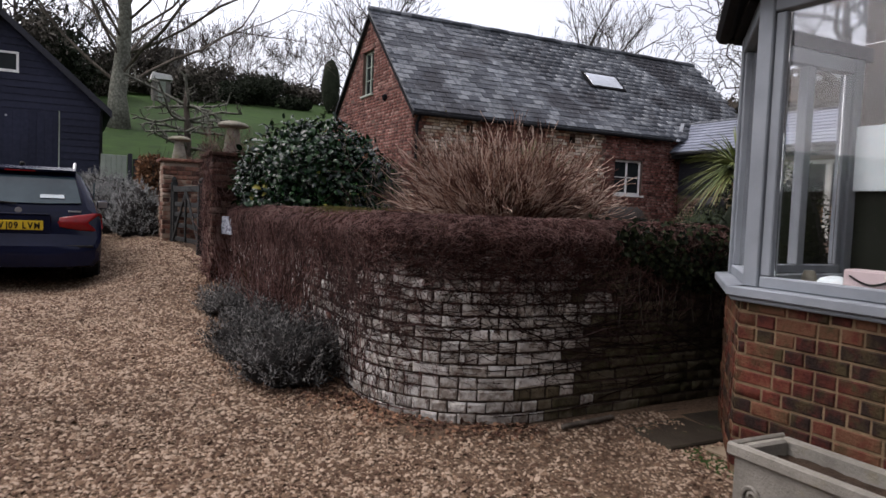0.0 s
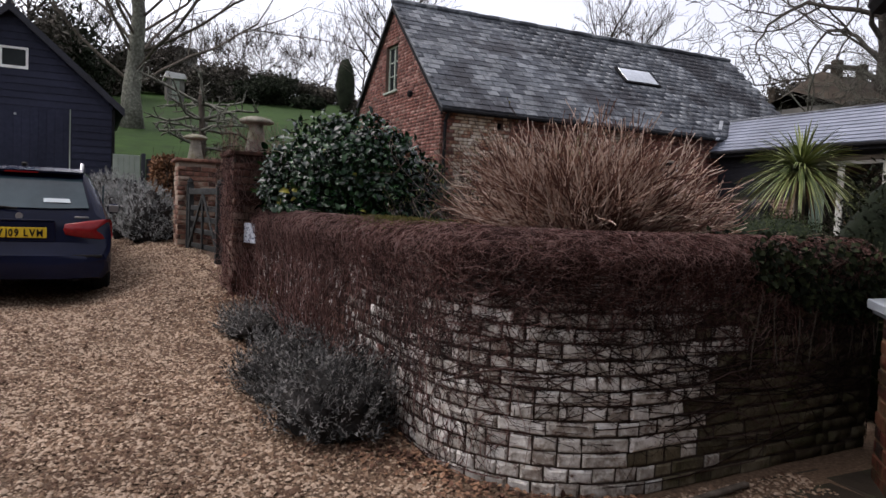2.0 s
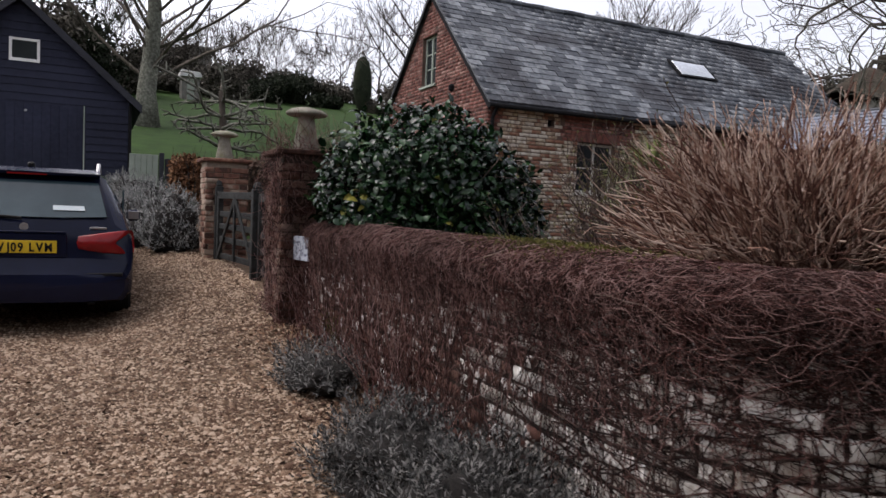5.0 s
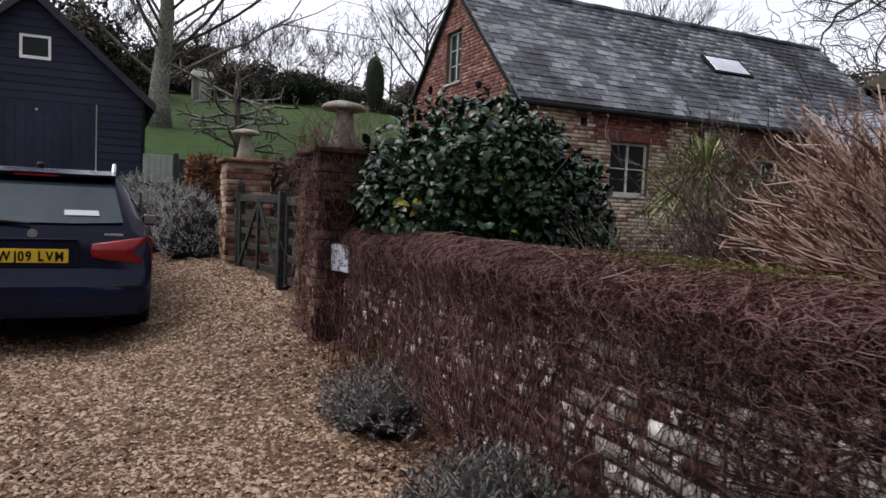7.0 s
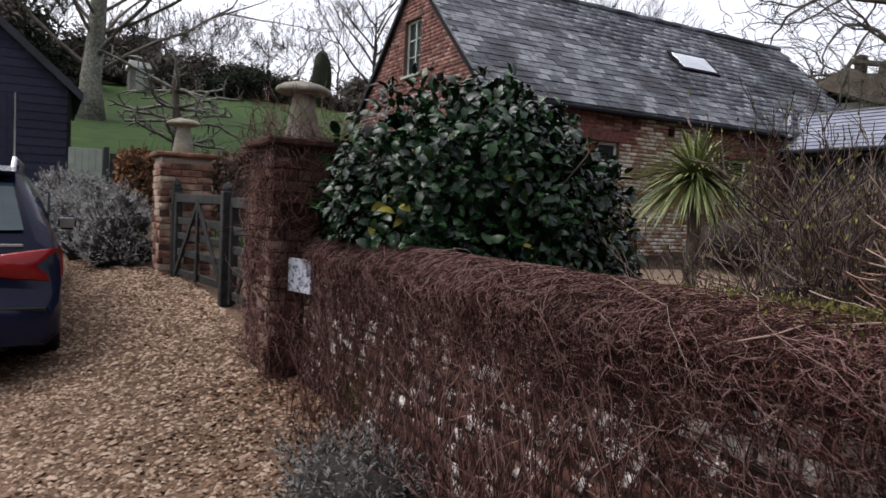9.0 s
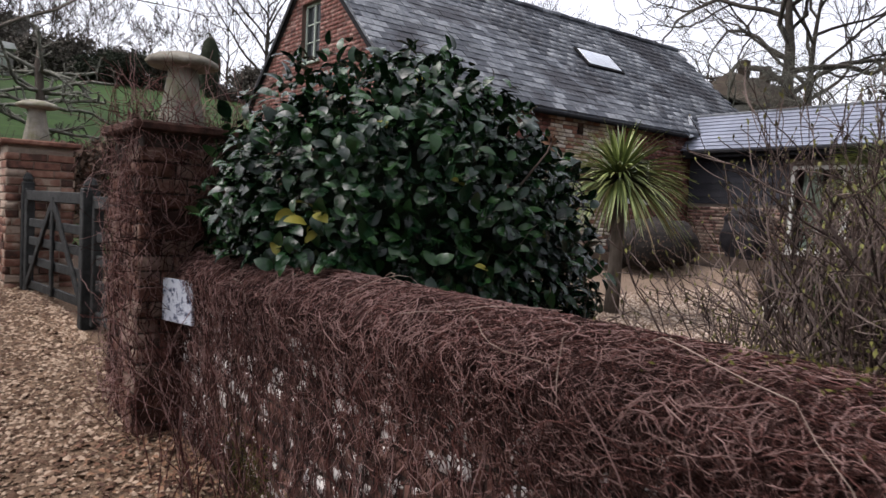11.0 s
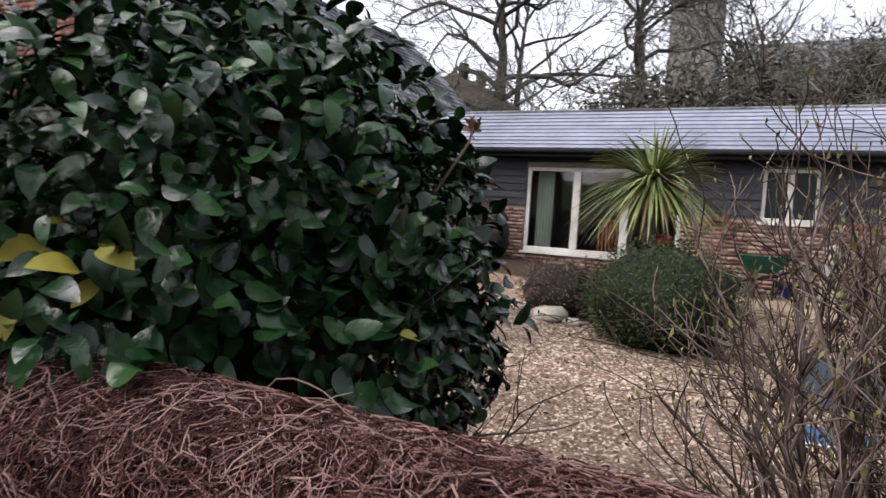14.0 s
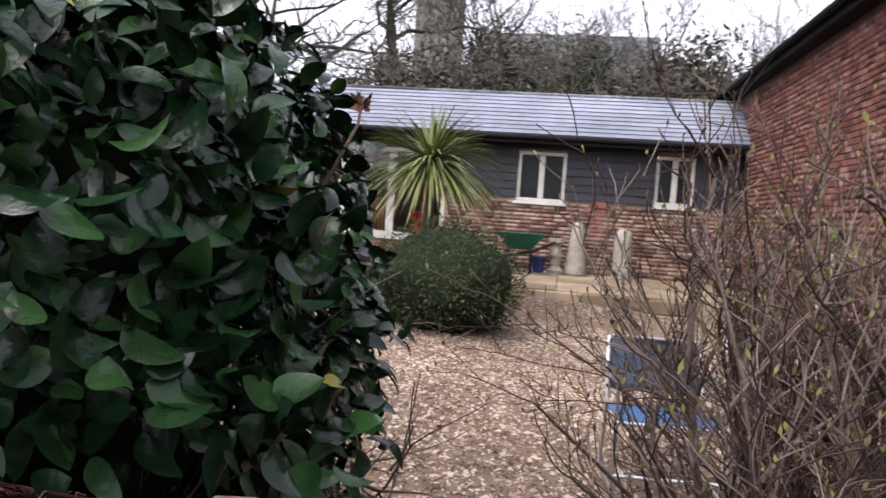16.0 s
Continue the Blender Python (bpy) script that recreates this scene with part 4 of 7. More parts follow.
gate_post(1.47, 12.56, 0.65, 1.78, 0.05)


# ---- windows ----
def casement(name, pos, u0, u1, v0, v1, cols, rows, paint, pane_mat, label, bar=0.05, sill=True, depth=0.08, group="", kind="structure", mull=0.05):
    """A framed window set back in its opening: outer frame, mullions, glazing bars, panes and a sill."""
    o, al, out = pos((u0 + u1) / 2, v0)
    w = thing(name, o, label, "window", group, kind)
    al, out = Vector(al).normalized(), Vector(out).normalized()
    up = Vector((0, 0, 1))
    base, _, _ = pos(0, 0)
    m = Matrix((al, up, out)).transposed().to_4x4()
    m.translation = Vector(base)
    def bx(nm, a0, a1, b0, b1, d0, d1, mat, parent=w, bev=0.005):
        return part(nm, Kit().box((a0, b0, d0), (a1, b1, d1), bev, m), mat, parent)
    f = bx("frame_head", u0, u1, v1 - bar, v1, -depth - 0.05, -depth, paint)
    bx("frame_bottom", u0, u1, v0, v0 + bar * 1.2, -depth - 0.05, -depth, paint)
    bx("frame_jamb", u0, u0 + bar, v0 + bar * 1.2 + 0.001, v1 - bar - 0.001, -depth - 0.05, -depth, paint)
    bx("frame_jamb", u1 - bar, u1, v0 + bar * 1.2 + 0.001, v1 - bar - 0.001, -depth - 0.05, -depth, paint)
    iu0, iu1, iv0, iv1 = u0 + bar, u1 - bar, v0 + bar * 1.2, v1 - bar
    cw = (iu1 - iu0) / cols
    for i in range(1, cols):
        c = iu0 + i * cw
        bx("mullion", c - mull / 2, c + mull / 2, iv0 + 0.001, iv1 - 0.001, -depth - 0.045, -depth + 0.004, paint)
    for i in range(cols):
        a, b = iu0 + i * cw + (mull / 2 if i else 0), iu0 + (i + 1) * cw - (mull / 2 if i < cols - 1 else 0)
        bx("pane", a, b, iv0, iv1, -depth - 0.035, -depth - 0.027, pane_mat, bev=0)
        for j in range(1, rows):
            z = iv0 + (iv1 - iv0) * j / rows
            bx("glazing_bar", a + 0.001, b - 0.001, z - 0.012, z + 0.012, -depth - 0.026, -depth - 0.006, paint, bev=0.003)
    if sill:
        bx("sill", u0 - 0.05, u1 + 0.05, v0 - 0.05, v0 - 0.001, -depth - 0.03, 0.05, paint)
    return w


# ---- barn ----
BX0, BX1, BY0, RY, EZ, RZ, GX = 6.70, 18.0, 14.65, 17.42, 3.74, 6.55, 0.85
EY = 14.45
SL = (RZ - EZ) / (RY - EY)


def barn():
    b = thing("barn", (BX0, BY0, GX), "red and pale brick barn with a slate roof and rooflight", "barn")
    south = flat((BX0, BY0, GX), (1, 0, 0), (0, -1, 0))
    ops = [(2.13, 3.08, 1.20, 2.24), (5.85, 6.80, 1.25, 2.16), (1.38, 1.54, 2.50, 2.64), (4.35, 4.52, 2.48, 2.64)]
    hs = 2.83
    k = Kit()
    holed_wall(k, south, BX1 - BX0 - 0.3, 0, hs, 0.4, [(-1, 0.4, -1, 99), *ops])
    part("wall", k, M["red_mortar"], b, "pale limewashed brick side wall")
    lay_bricks(b, south, BX1 - BX0, 0.0, hs, M["pale_brick"], M["pale_brick"], ops, skip=lambda u, v: (1.7 < u < 3.5 and v > 2.2) or u > 5.4 or (u < 0.25))
    lay_bricks(b, south, BX1 - BX0, 0.0, hs, M["brick_joined"], M["brick_joined"], ops, skip=lambda u, v: not ((1.7 < u < 3.5 and v > 2.2) or u > 5.4 or u < 0.25))
    gable = flat((BX0, 2 * RY - BY0, GX), (0, -1, 0), (-1, 0, 0))
    W = 2 * (RY - BY0)
    yw0, yw1 = 2 * RY - BY0 - 17.90, 2 * RY - BY0 - 17.14
    gop = [(yw0, yw1, 4.38 - GX, 5.50 - GX)]
    top = lambda u: hs + 0.12 + SL * (W / 2 - abs(u - W / 2))
    k = Kit()
    holed_wall(k, gable, W, 0, hs, 0.4, gop)
    n = 110
    for i in range(n):
        a, c = W * i / n, W * (i + 1) / n
        h = min(top(a), top(c)) - 0.05
        holed_wall(k, gable, c, hs, h, 0.4, [(-1, a, -1, 99), *gop])
    part("gable", k, M["red_mortar"], b, "red brick gable end")
    lay_bricks(b, gable, W, 0, RZ - GX, M["brick_joined"], M["brick_joined"], gop, top=lambda u: top(u) - 0.04, proud=0.005, rough=0.002)
    part("end_wall", Kit().prism([(BX1 - 0.3, BY0, GX), (BX1 - 0.3, 2 * RY - BY0, GX), (BX1 - 0.3, 2 * RY - BY0, GX + hs), (BX1 - 0.3, RY, RZ - 0.2), (BX1 - 0.3, BY0, GX + hs)], (0.3, 0, 0)), M["brick_joined"], b)
    part("back_wall", Kit().box((BX0 + 0.4, 2 * RY - BY0 - 0.4, GX), (BX1 - 0.3, 2 * RY - BY0, GX + hs)), M["brick_joined"], b)
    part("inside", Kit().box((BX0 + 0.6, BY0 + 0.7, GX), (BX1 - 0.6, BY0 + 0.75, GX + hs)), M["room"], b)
    # roof slopes
    th = 0.06
    for s in (1, -1):
        e, r = (RY - s * (RY - EY), EZ - 0.05), (RY, RZ - 0.05)
        part("roof_slope", Kit().prism([(BX0 - 0.08, e[0], e[1]), (BX0 - 0.08, r[0], r[1]), (BX0 - 0.08, r[0], r[1] - th), (BX0 - 0.08, e[0], e[1] - th)], (BX1 - BX0 + 0.16, 0, 0)), M["slate_joined"], b)
    k = Kit()
    L = math.hypot(RY - EY, RZ - EZ)
    ud = Vector((0, (RY - EY) / L, (RZ - EZ) / L))
    nd = Vector((0, -ud.z, ud.y))
    rows, sw = 21, 0.30
    ex = L / rows
    meshes = []
    for i in range(4):
        kk = Kit()
        kk.box((-sw / 2 + 0.003, 0, 0), (sw / 2 - 0.003, ex * 1.25, 0.010 + 0.002 * i), 0.003)
        meshes.append(kk.mesh("slate", M["slate"]))
    slates = []
    for j in range(rows):
        x = BX0 - 0.1 - (sw / 2 if j % 2 else 0)
        while x < BX1 + 0.08:
            c = x + sw / 2
            x += sw
            if c < BX0 - 0.11 or c > BX1 + 0.1:
                continue
            if 12.55 < c < 13.85 and 0.46 < (j + 0.5) / rows < 0.64:
                continue
            slates.append((c, j))
    slates.sort(key=lambda q: q[0] + 0.25 * q[1])
    vs, fs = [], []
    R3 = Matrix((Vector((1, 0, 0)), ud, nd)).transposed()
    for q, (c, j) in enumerate(slates):
        o = Vector((c, EY, EZ - 0.05)) + ud * (ex * j - 0.01) + nd * 0.018
        tilt = Matrix.Rotation(radians(-3.2 + random.gauss(0, 0.7)), 3, "X") @ Matrix.Rotation(radians(random.gauss(0, 0.7)), 3, "Z")
        edge = c - sw / 2 < BX0 - 0.12
        if q < 330 and not edge:
            ob = new("slate", random.choice(meshes))
            ob.parent = b
            ob.matrix_parent_inverse = b.matrix_basis.inverted()
            mm = (R3 @ tilt).to_4x4()
            mm.translation = o
            ob.matrix_basis = mm
        else:
            t = 0.011 + 0.004 * random.random()
            n0 = len(vs)
            for z in (0, t):
                lo = BX0 - 0.1 - c if edge else -sw / 2 + 0.003
                for a, bb in ((lo, 0), (sw / 2 - 0.003, random.uniform(0, 0.006)), (sw / 2 - 0.003, ex * 1.25), (lo, ex * 1.25)):
                    vs.append(o + R3 @ (tilt @ Vector((a, bb, z))))
            fs += [(n0 + 4, n0 + 5, n0 + 6, n0 + 7)] + [(n0 + i, n0 + (i + 1) % 4, n0 + 4 + (i + 1) % 4, n0 + 4 + i) for i in range(4)]
    tagged(part("slating", stuff_mesh("slating", np.array(vs), np.array(fs), M["slate_joined"]), None, b), kind="stuff")
    k = Kit()
    for i in range(38):
        x = BX0 - 0.1 + i * 0.3
        k.tube([(x, RY, RZ - 0.005 + 0.008 * math.sin(i * 2.1)), (x + 0.295, RY, RZ - 0.005 + 0.008 * math.sin(i * 2.1 + 1))], 0.07, 8)
    part("ridge_tiles", k, M["slate_joined"], b, "weathered dark ridge tiles")
    part("gutter", Kit().tube([(BX0 - 0.1, EY - 0.03, EZ - 0.13), (14.3, EY - 0.03, EZ - 0.13)], 0.045, 8), M["black_paint"], b)
    part("downpipe", Kit().tube([(BX0 + 0.08, EY - 0.03, EZ - 0.13), (BX0 + 0.08, BY0 - 0.06, EZ - 0.35), (BX0 + 0.08, BY0 - 0.06, GX)], 0.035, 8), M["black_paint"], b)
    for s in (1, -1):
        e = RY - s * (RY - EY)
        part("bargeboard", Kit().prism([(BX0 - 0.09, e, EZ - 0.12), (BX0 - 0.09, RY, RZ - 0.12), (BX0 - 0.09, RY, RZ - 0.22), (BX0 - 0.09, e, EZ - 0.22)], (0.03, 0, 0)), M["black_paint"], b)
    # rooflight
    def slope_box(nm, x0, x1, a, c, d0, d1, mat, parent):
        m = R3.to_4x4()
        m.translation = Vector((0, EY, EZ - 0.05))
        return part(nm, Kit().box((x0, a, d0), (x1, c, d1), 0.006, m), mat, parent)
    a0, a1 = 1.93, 2.62
    fr = slope_box("rooflight", 12.58, 13.82, a0, a1, 0.02, 0.07, M["black_paint"], b)
    slope_box("pane", 12.66, 13.74, a0 + 0.07, a1 - 0.06, 0.071, 0.078, M["sky_glass"], fr)
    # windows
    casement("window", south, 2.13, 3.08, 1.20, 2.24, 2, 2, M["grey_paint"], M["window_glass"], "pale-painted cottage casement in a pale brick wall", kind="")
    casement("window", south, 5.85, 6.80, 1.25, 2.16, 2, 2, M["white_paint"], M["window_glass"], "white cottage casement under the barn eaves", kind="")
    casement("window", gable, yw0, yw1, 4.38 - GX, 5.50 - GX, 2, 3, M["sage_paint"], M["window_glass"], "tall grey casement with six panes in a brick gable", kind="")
    for o in ops[2:]:
        part("vent", Kit().box((BX0 + o[0], BY0 + 0.12, GX + o[2]), (BX0 + o[1], BY0 + 0.2, GX + o[3])), M["black_paint"], b)
    part("lintel", Kit().box((BX0 + 1.95, BY0 - 0.02, GX + 2.25), (BX0 + 3.25, BY0 + 0.05, GX + 2.46), 0.01), M["brick_joined"], b)
    part("wall_lamp", Kit().lathe([(0.02, 0), (0.06, 0.04), (0.07, 0.12), (0.03, 0.16)], (BX0 - 0.12, 16.05, 4.05), 10), M["black_paint"], b, "small black wall lamp")


barn()


# ---- low outbuilding ----
LX, LEX, LEZ, LRX, LRZ, LZ0 = 14.75, 14.40, 3.30, 15.50, 4.20, 0.75
LY0, LY1 = 3.75, 14.55


def low_building():
    b = thing("outbuilding", (LX, 9, LZ0), "low outbuilding with black boards over brick and a pale slate roof", "outbuilding")
    face = flat((LX, LY1, LZ0), (0, -1, 0), (-1, 0, 0))
    Lw = LY1 - LY0
    U = lambda y: LY1 - y
    ops = [(U(12.28), U(9.12), 1.22 - LZ0, 2.96 - LZ0), (U(7.76), U(6.86), 2.08 - LZ0, 3.02 - LZ0), (U(5.24), U(4.56), 2.15 - LZ0, 3.06 - LZ0)]
    k = Kit()
    holed_wall(k, face, Lw, 0, LEZ - LZ0 - 0.02, 0.3, ops)
    part("wall", k, M["mortar"], b, "old red brick lower wall")
    hb = 2.16 - LZ0
    niche = lambda u, v: any(abs(u - U(c)) < 0.17 and 0.7 < v < 1.25 - 2.2 * (u - U(c)) ** 2 for c in (8.46, 6.20))
    lay_bricks(b, face, Lw, 0, hb, M["low_brick"], M["low_brick"], ops, skip=niche, proud=0.018)
    lay_bricks(b, face, Lw, 0, hb, M["brick_joined"], M["brick_joined"], ops, skip=lambda u, v: not niche(u, v), proud=0.003, rough=0.001)
    z = hb
    while z < LEZ - LZ0 - 0.02:
        spans = [(0, Lw)]
        for o in ops:
            if z + 0.15 > o[2] and z < o[3]:
                spans = [q for s, e in spans for q in ((s, min(e, o[0])), (max(s, o[1]), e)) if q[1] - q[0] > 0.03]
        for s, e in spans:
            y0, y1 = LY1 - e, LY1 - s
            part("weatherboard", Kit().prism([(LX - 0.012, y0, LZ0 + z + 0.155), (LX - 0.035, y0, LZ0 + z), (LX - 0.018, y0, LZ0 + z), (LX + 0.0, y0, LZ0 + z + 0.155)], (0, y1 - y0, 0)), M["black_board"], b)
        z += 0.15
    for c in (8.46, 6.20):
        kk = Kit()
        for i in range(9):
            a = math.pi * (0.12 + 0.76 * i / 8)
            cy, cz = c + 0.26 * math.cos(a), 1.86 + 0.24 * math.sin(a)
            kk.box((-0.02, -0.036, -0.055), (0.02, 0.036, 0.055), 0.006, pose(LX - 0.024, cy, cz, math.degrees(a) - 90, 0, 0))
        part("niche_arch", kk, M["brick_joined"], b, "arched brick recess")
    casement("window_long", face, *ops[0], 3, 1, M["grey_paint"], M["clear_glass"], "wide cream-framed glazed doors with a green curtain behind", bar=0.08, depth=0.04, mull=0.15)
    for o in ops[1:]:
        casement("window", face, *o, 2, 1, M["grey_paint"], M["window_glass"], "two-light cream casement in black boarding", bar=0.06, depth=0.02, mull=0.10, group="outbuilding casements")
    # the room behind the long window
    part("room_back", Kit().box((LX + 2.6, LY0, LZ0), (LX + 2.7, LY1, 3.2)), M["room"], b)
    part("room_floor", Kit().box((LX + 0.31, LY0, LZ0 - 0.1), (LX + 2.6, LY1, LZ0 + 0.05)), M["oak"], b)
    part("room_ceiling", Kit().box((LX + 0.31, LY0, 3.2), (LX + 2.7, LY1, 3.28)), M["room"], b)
    # roof: one long strip a course
    L = math.hypot(LRX - LEX, LRZ - LEZ)
    ux, uz = (LRX - LEX) / L, (LRZ - LEZ) / L
    y1 = LY1 + 0.85
    n = 10
    ex = L / n
    for j in range(n):
        def pt(a, d):
            return (LEX + ux * a - uz * d, 0, LEZ + uz * a + ux * d)
        q = [pt(ex * j - 0.01, 0.030), pt(ex * (j + 1) + 0.02, 0.008), pt(ex * (j + 1) + 0.02, 0.0), pt(ex * j - 0.01, 0.0)]
        yt = LY1 + (0.55 if j > 2 else 0.1)
        part("slate_course", Kit().prism([(p[0], LY0 - 0.05, p[2]) for p in q], (0, yt + 0.3 * j / n - LY0, 0)), M["new_slate"], b)
    part("roof_deck", Kit().prism([(LEX + 0.02, LY0 - 0.05, LEZ - 0.01), (LRX, LY0 - 0.05, LRZ - 0.01), (LRX + 3.0, LY0 - 0.05, 3.2), (LRX + 2.9, LY0 - 0.05, 3.1), (LRX, LY0 - 0.05, LRZ - 0.12), (LEX + 0.02, LY0 - 0.05, LEZ - 0.09)], (0, LY1 - LY0, 0)), M["black_paint"], b)
    part("ridge", Kit().tube([(LRX, LY0 - 0.05, LRZ), (LRX, y1, LRZ)], 0.05, 8), M["slate_joined"], b)
    part("fascia", Kit().box((LEX + 0.0, LY0, LEZ - 0.16), (LEX + 0.03, LY1, LEZ - 0.012), 0.004), M["black_paint"], b)
    part("soffit", Kit().box((LEX + 0.031, LY0, LEZ - 0.16), (LX - 0.036, LY1, LEZ - 0.13)), M["black_paint"], b)
    part("gutter", Kit().tube([(LEX - 0.04, LY0, LEZ - 0.05), (LEX - 0.04, LY1 - 0.2, LEZ - 0.05)], 0.045, 8), M["black_paint"], b)
    part("flashing", Kit().prism([(14.42, 14.43, 3.60), (15.05, 14.92, 4.16), (15.18, 14.93, 4.16), (14.56, 14.44, 3.60)], (0.0, -0.03, 0.03)), M["lead"], b, "pale lead flashing at the barn roof")


low_building()

# a curtain, chair and red cushion seen through the long window
cur = thing("curtain", (15.2, 12.0, 1.0), "pale green drawn curtain hanging inside a window", "curtain")
part("cloth", Kit().sheet(lambda a, c: (15.15 + 0.03 * math.sin(a * 34), 12.18 - 0.36 * a, 0.82 + 2.1 * c), 40, 1), M["curtain"], cur, smooth=True)
dc = thing("dining_chair", (15.6, 10.75, 0.8), "slatted wooden dining chair standing indoors", "chair")
for i in range(6):
    y = 10.52 + 0.075 * i
    part("back_slat", Kit().box((15.56, y, 1.3), (15.58, y + 0.045, 1.92), 0.006), M["oak"], dc)
part("top_rail", Kit().box((15.55, 10.49, 1.90), (15.59, 10.97, 1.97), 0.01), M["oak"], dc)
part("seat", Kit().box((15.3, 10.48, 1.24), (15.72, 10.98, 1.30), 0.012), M["oak"], dc)
for y in (10.5, 10.93):
    for x in (15.32, 15.66):
        part("leg", Kit().box((x, y, 0.80), (x + 0.04, y + 0.04, 1.24), 0.006), M["oak"], dc)
rc = thing("armchair", (15.7, 9.75, 0.8), "red upholstered chair standing indoors", "chair")
part("seat", Kit().box((15.4, 9.5, 0.8), (16.0, 10.0, 1.25), 0.05), M["red_cloth"], rc)
part("backrest", Kit().box((15.85, 9.5, 1.25), (16.0, 10.0, 1.75), 0.05), M["red_cloth"], rc)


# ---- brick wing ----
def wing():
    b = thing("wing", (12, 3.7, 0.5), "red brick house wing with a dark slate roof", "house")
    X0, X1, Y, Z0, EZW = 6.2, 17.5, 3.72, 0.45, 4.30
    face = flat((X1, Y, Z0), (-1, 0, 0), (0, 1, 0))
    ops = [(X1 - 10.35, X1 - 9.75, 0.55, 1.50)]
    k = Kit()
    holed_wall(k, face, X1 - X0, 0, EZW - Z0, 0.4, ops)
    part("wall", k, M["red_mortar"], b)
    lay_bricks(b, face, X1 - X0, 0, EZW - Z0 - 0.05, M["brick"], M["brick_joined"], ops, nparts=200, near=lambda u, v: abs(u - 7.2) + abs(v - 2.6))
    part("fascia", Kit().box((X0 - 0.1, Y + 0.005, EZW - 0.02), (X1, Y + 0.22, EZW + 0.16), 0.01), M["black_paint"], b)
    part("gutter", Kit().tube([(X0 - 0.1, Y + 0.28, EZW + 0.12), (X1, Y + 0.28, EZW + 0.12)], 0.05, 8), M["black_paint"], b)
    n = 16
    for j in range(n):
        a, c = j / n, (j + 1) / n + 0.01
        P = lambda t, d: (Y + 0.3 - 3.3 * t - 0.7 * d, EZW + 0.15 + 3.0 * t + 0.7 * d)
        q = [P(a, 0.03), P(c, 0.008), P(c, 0), P(a, 0)]
        part("slate_course", Kit().prism([(X0 - 0.1, y, z) for y, z in q], (X1 - X0 + 0.1, 0, 0)), M["slate_joined"], b)
    part("roof_deck", Kit().prism([(X0, Y + 0.25, EZW + 0.13), (X0, Y - 3.0, EZW + 3.1), (X0, Y - 6.2, EZW), (X0, Y - 6.2, EZW - 0.1), (X0, Y - 0.4, EZW - 0.05)], (X1 - X0, 0, 0)), M["slate_joined"], b)
    part("end_wall", Kit().box((X0, Y - 6, Z0), (X0 + 0.4, Y - 0.4, EZW - 0.1)), M["brick_joined"], b)
    casement("window", face, *ops[0], 1, 1, M["grey_paint"], M["window_glass"], "narrow grey-framed window in a brick wing", kind="")


wing()


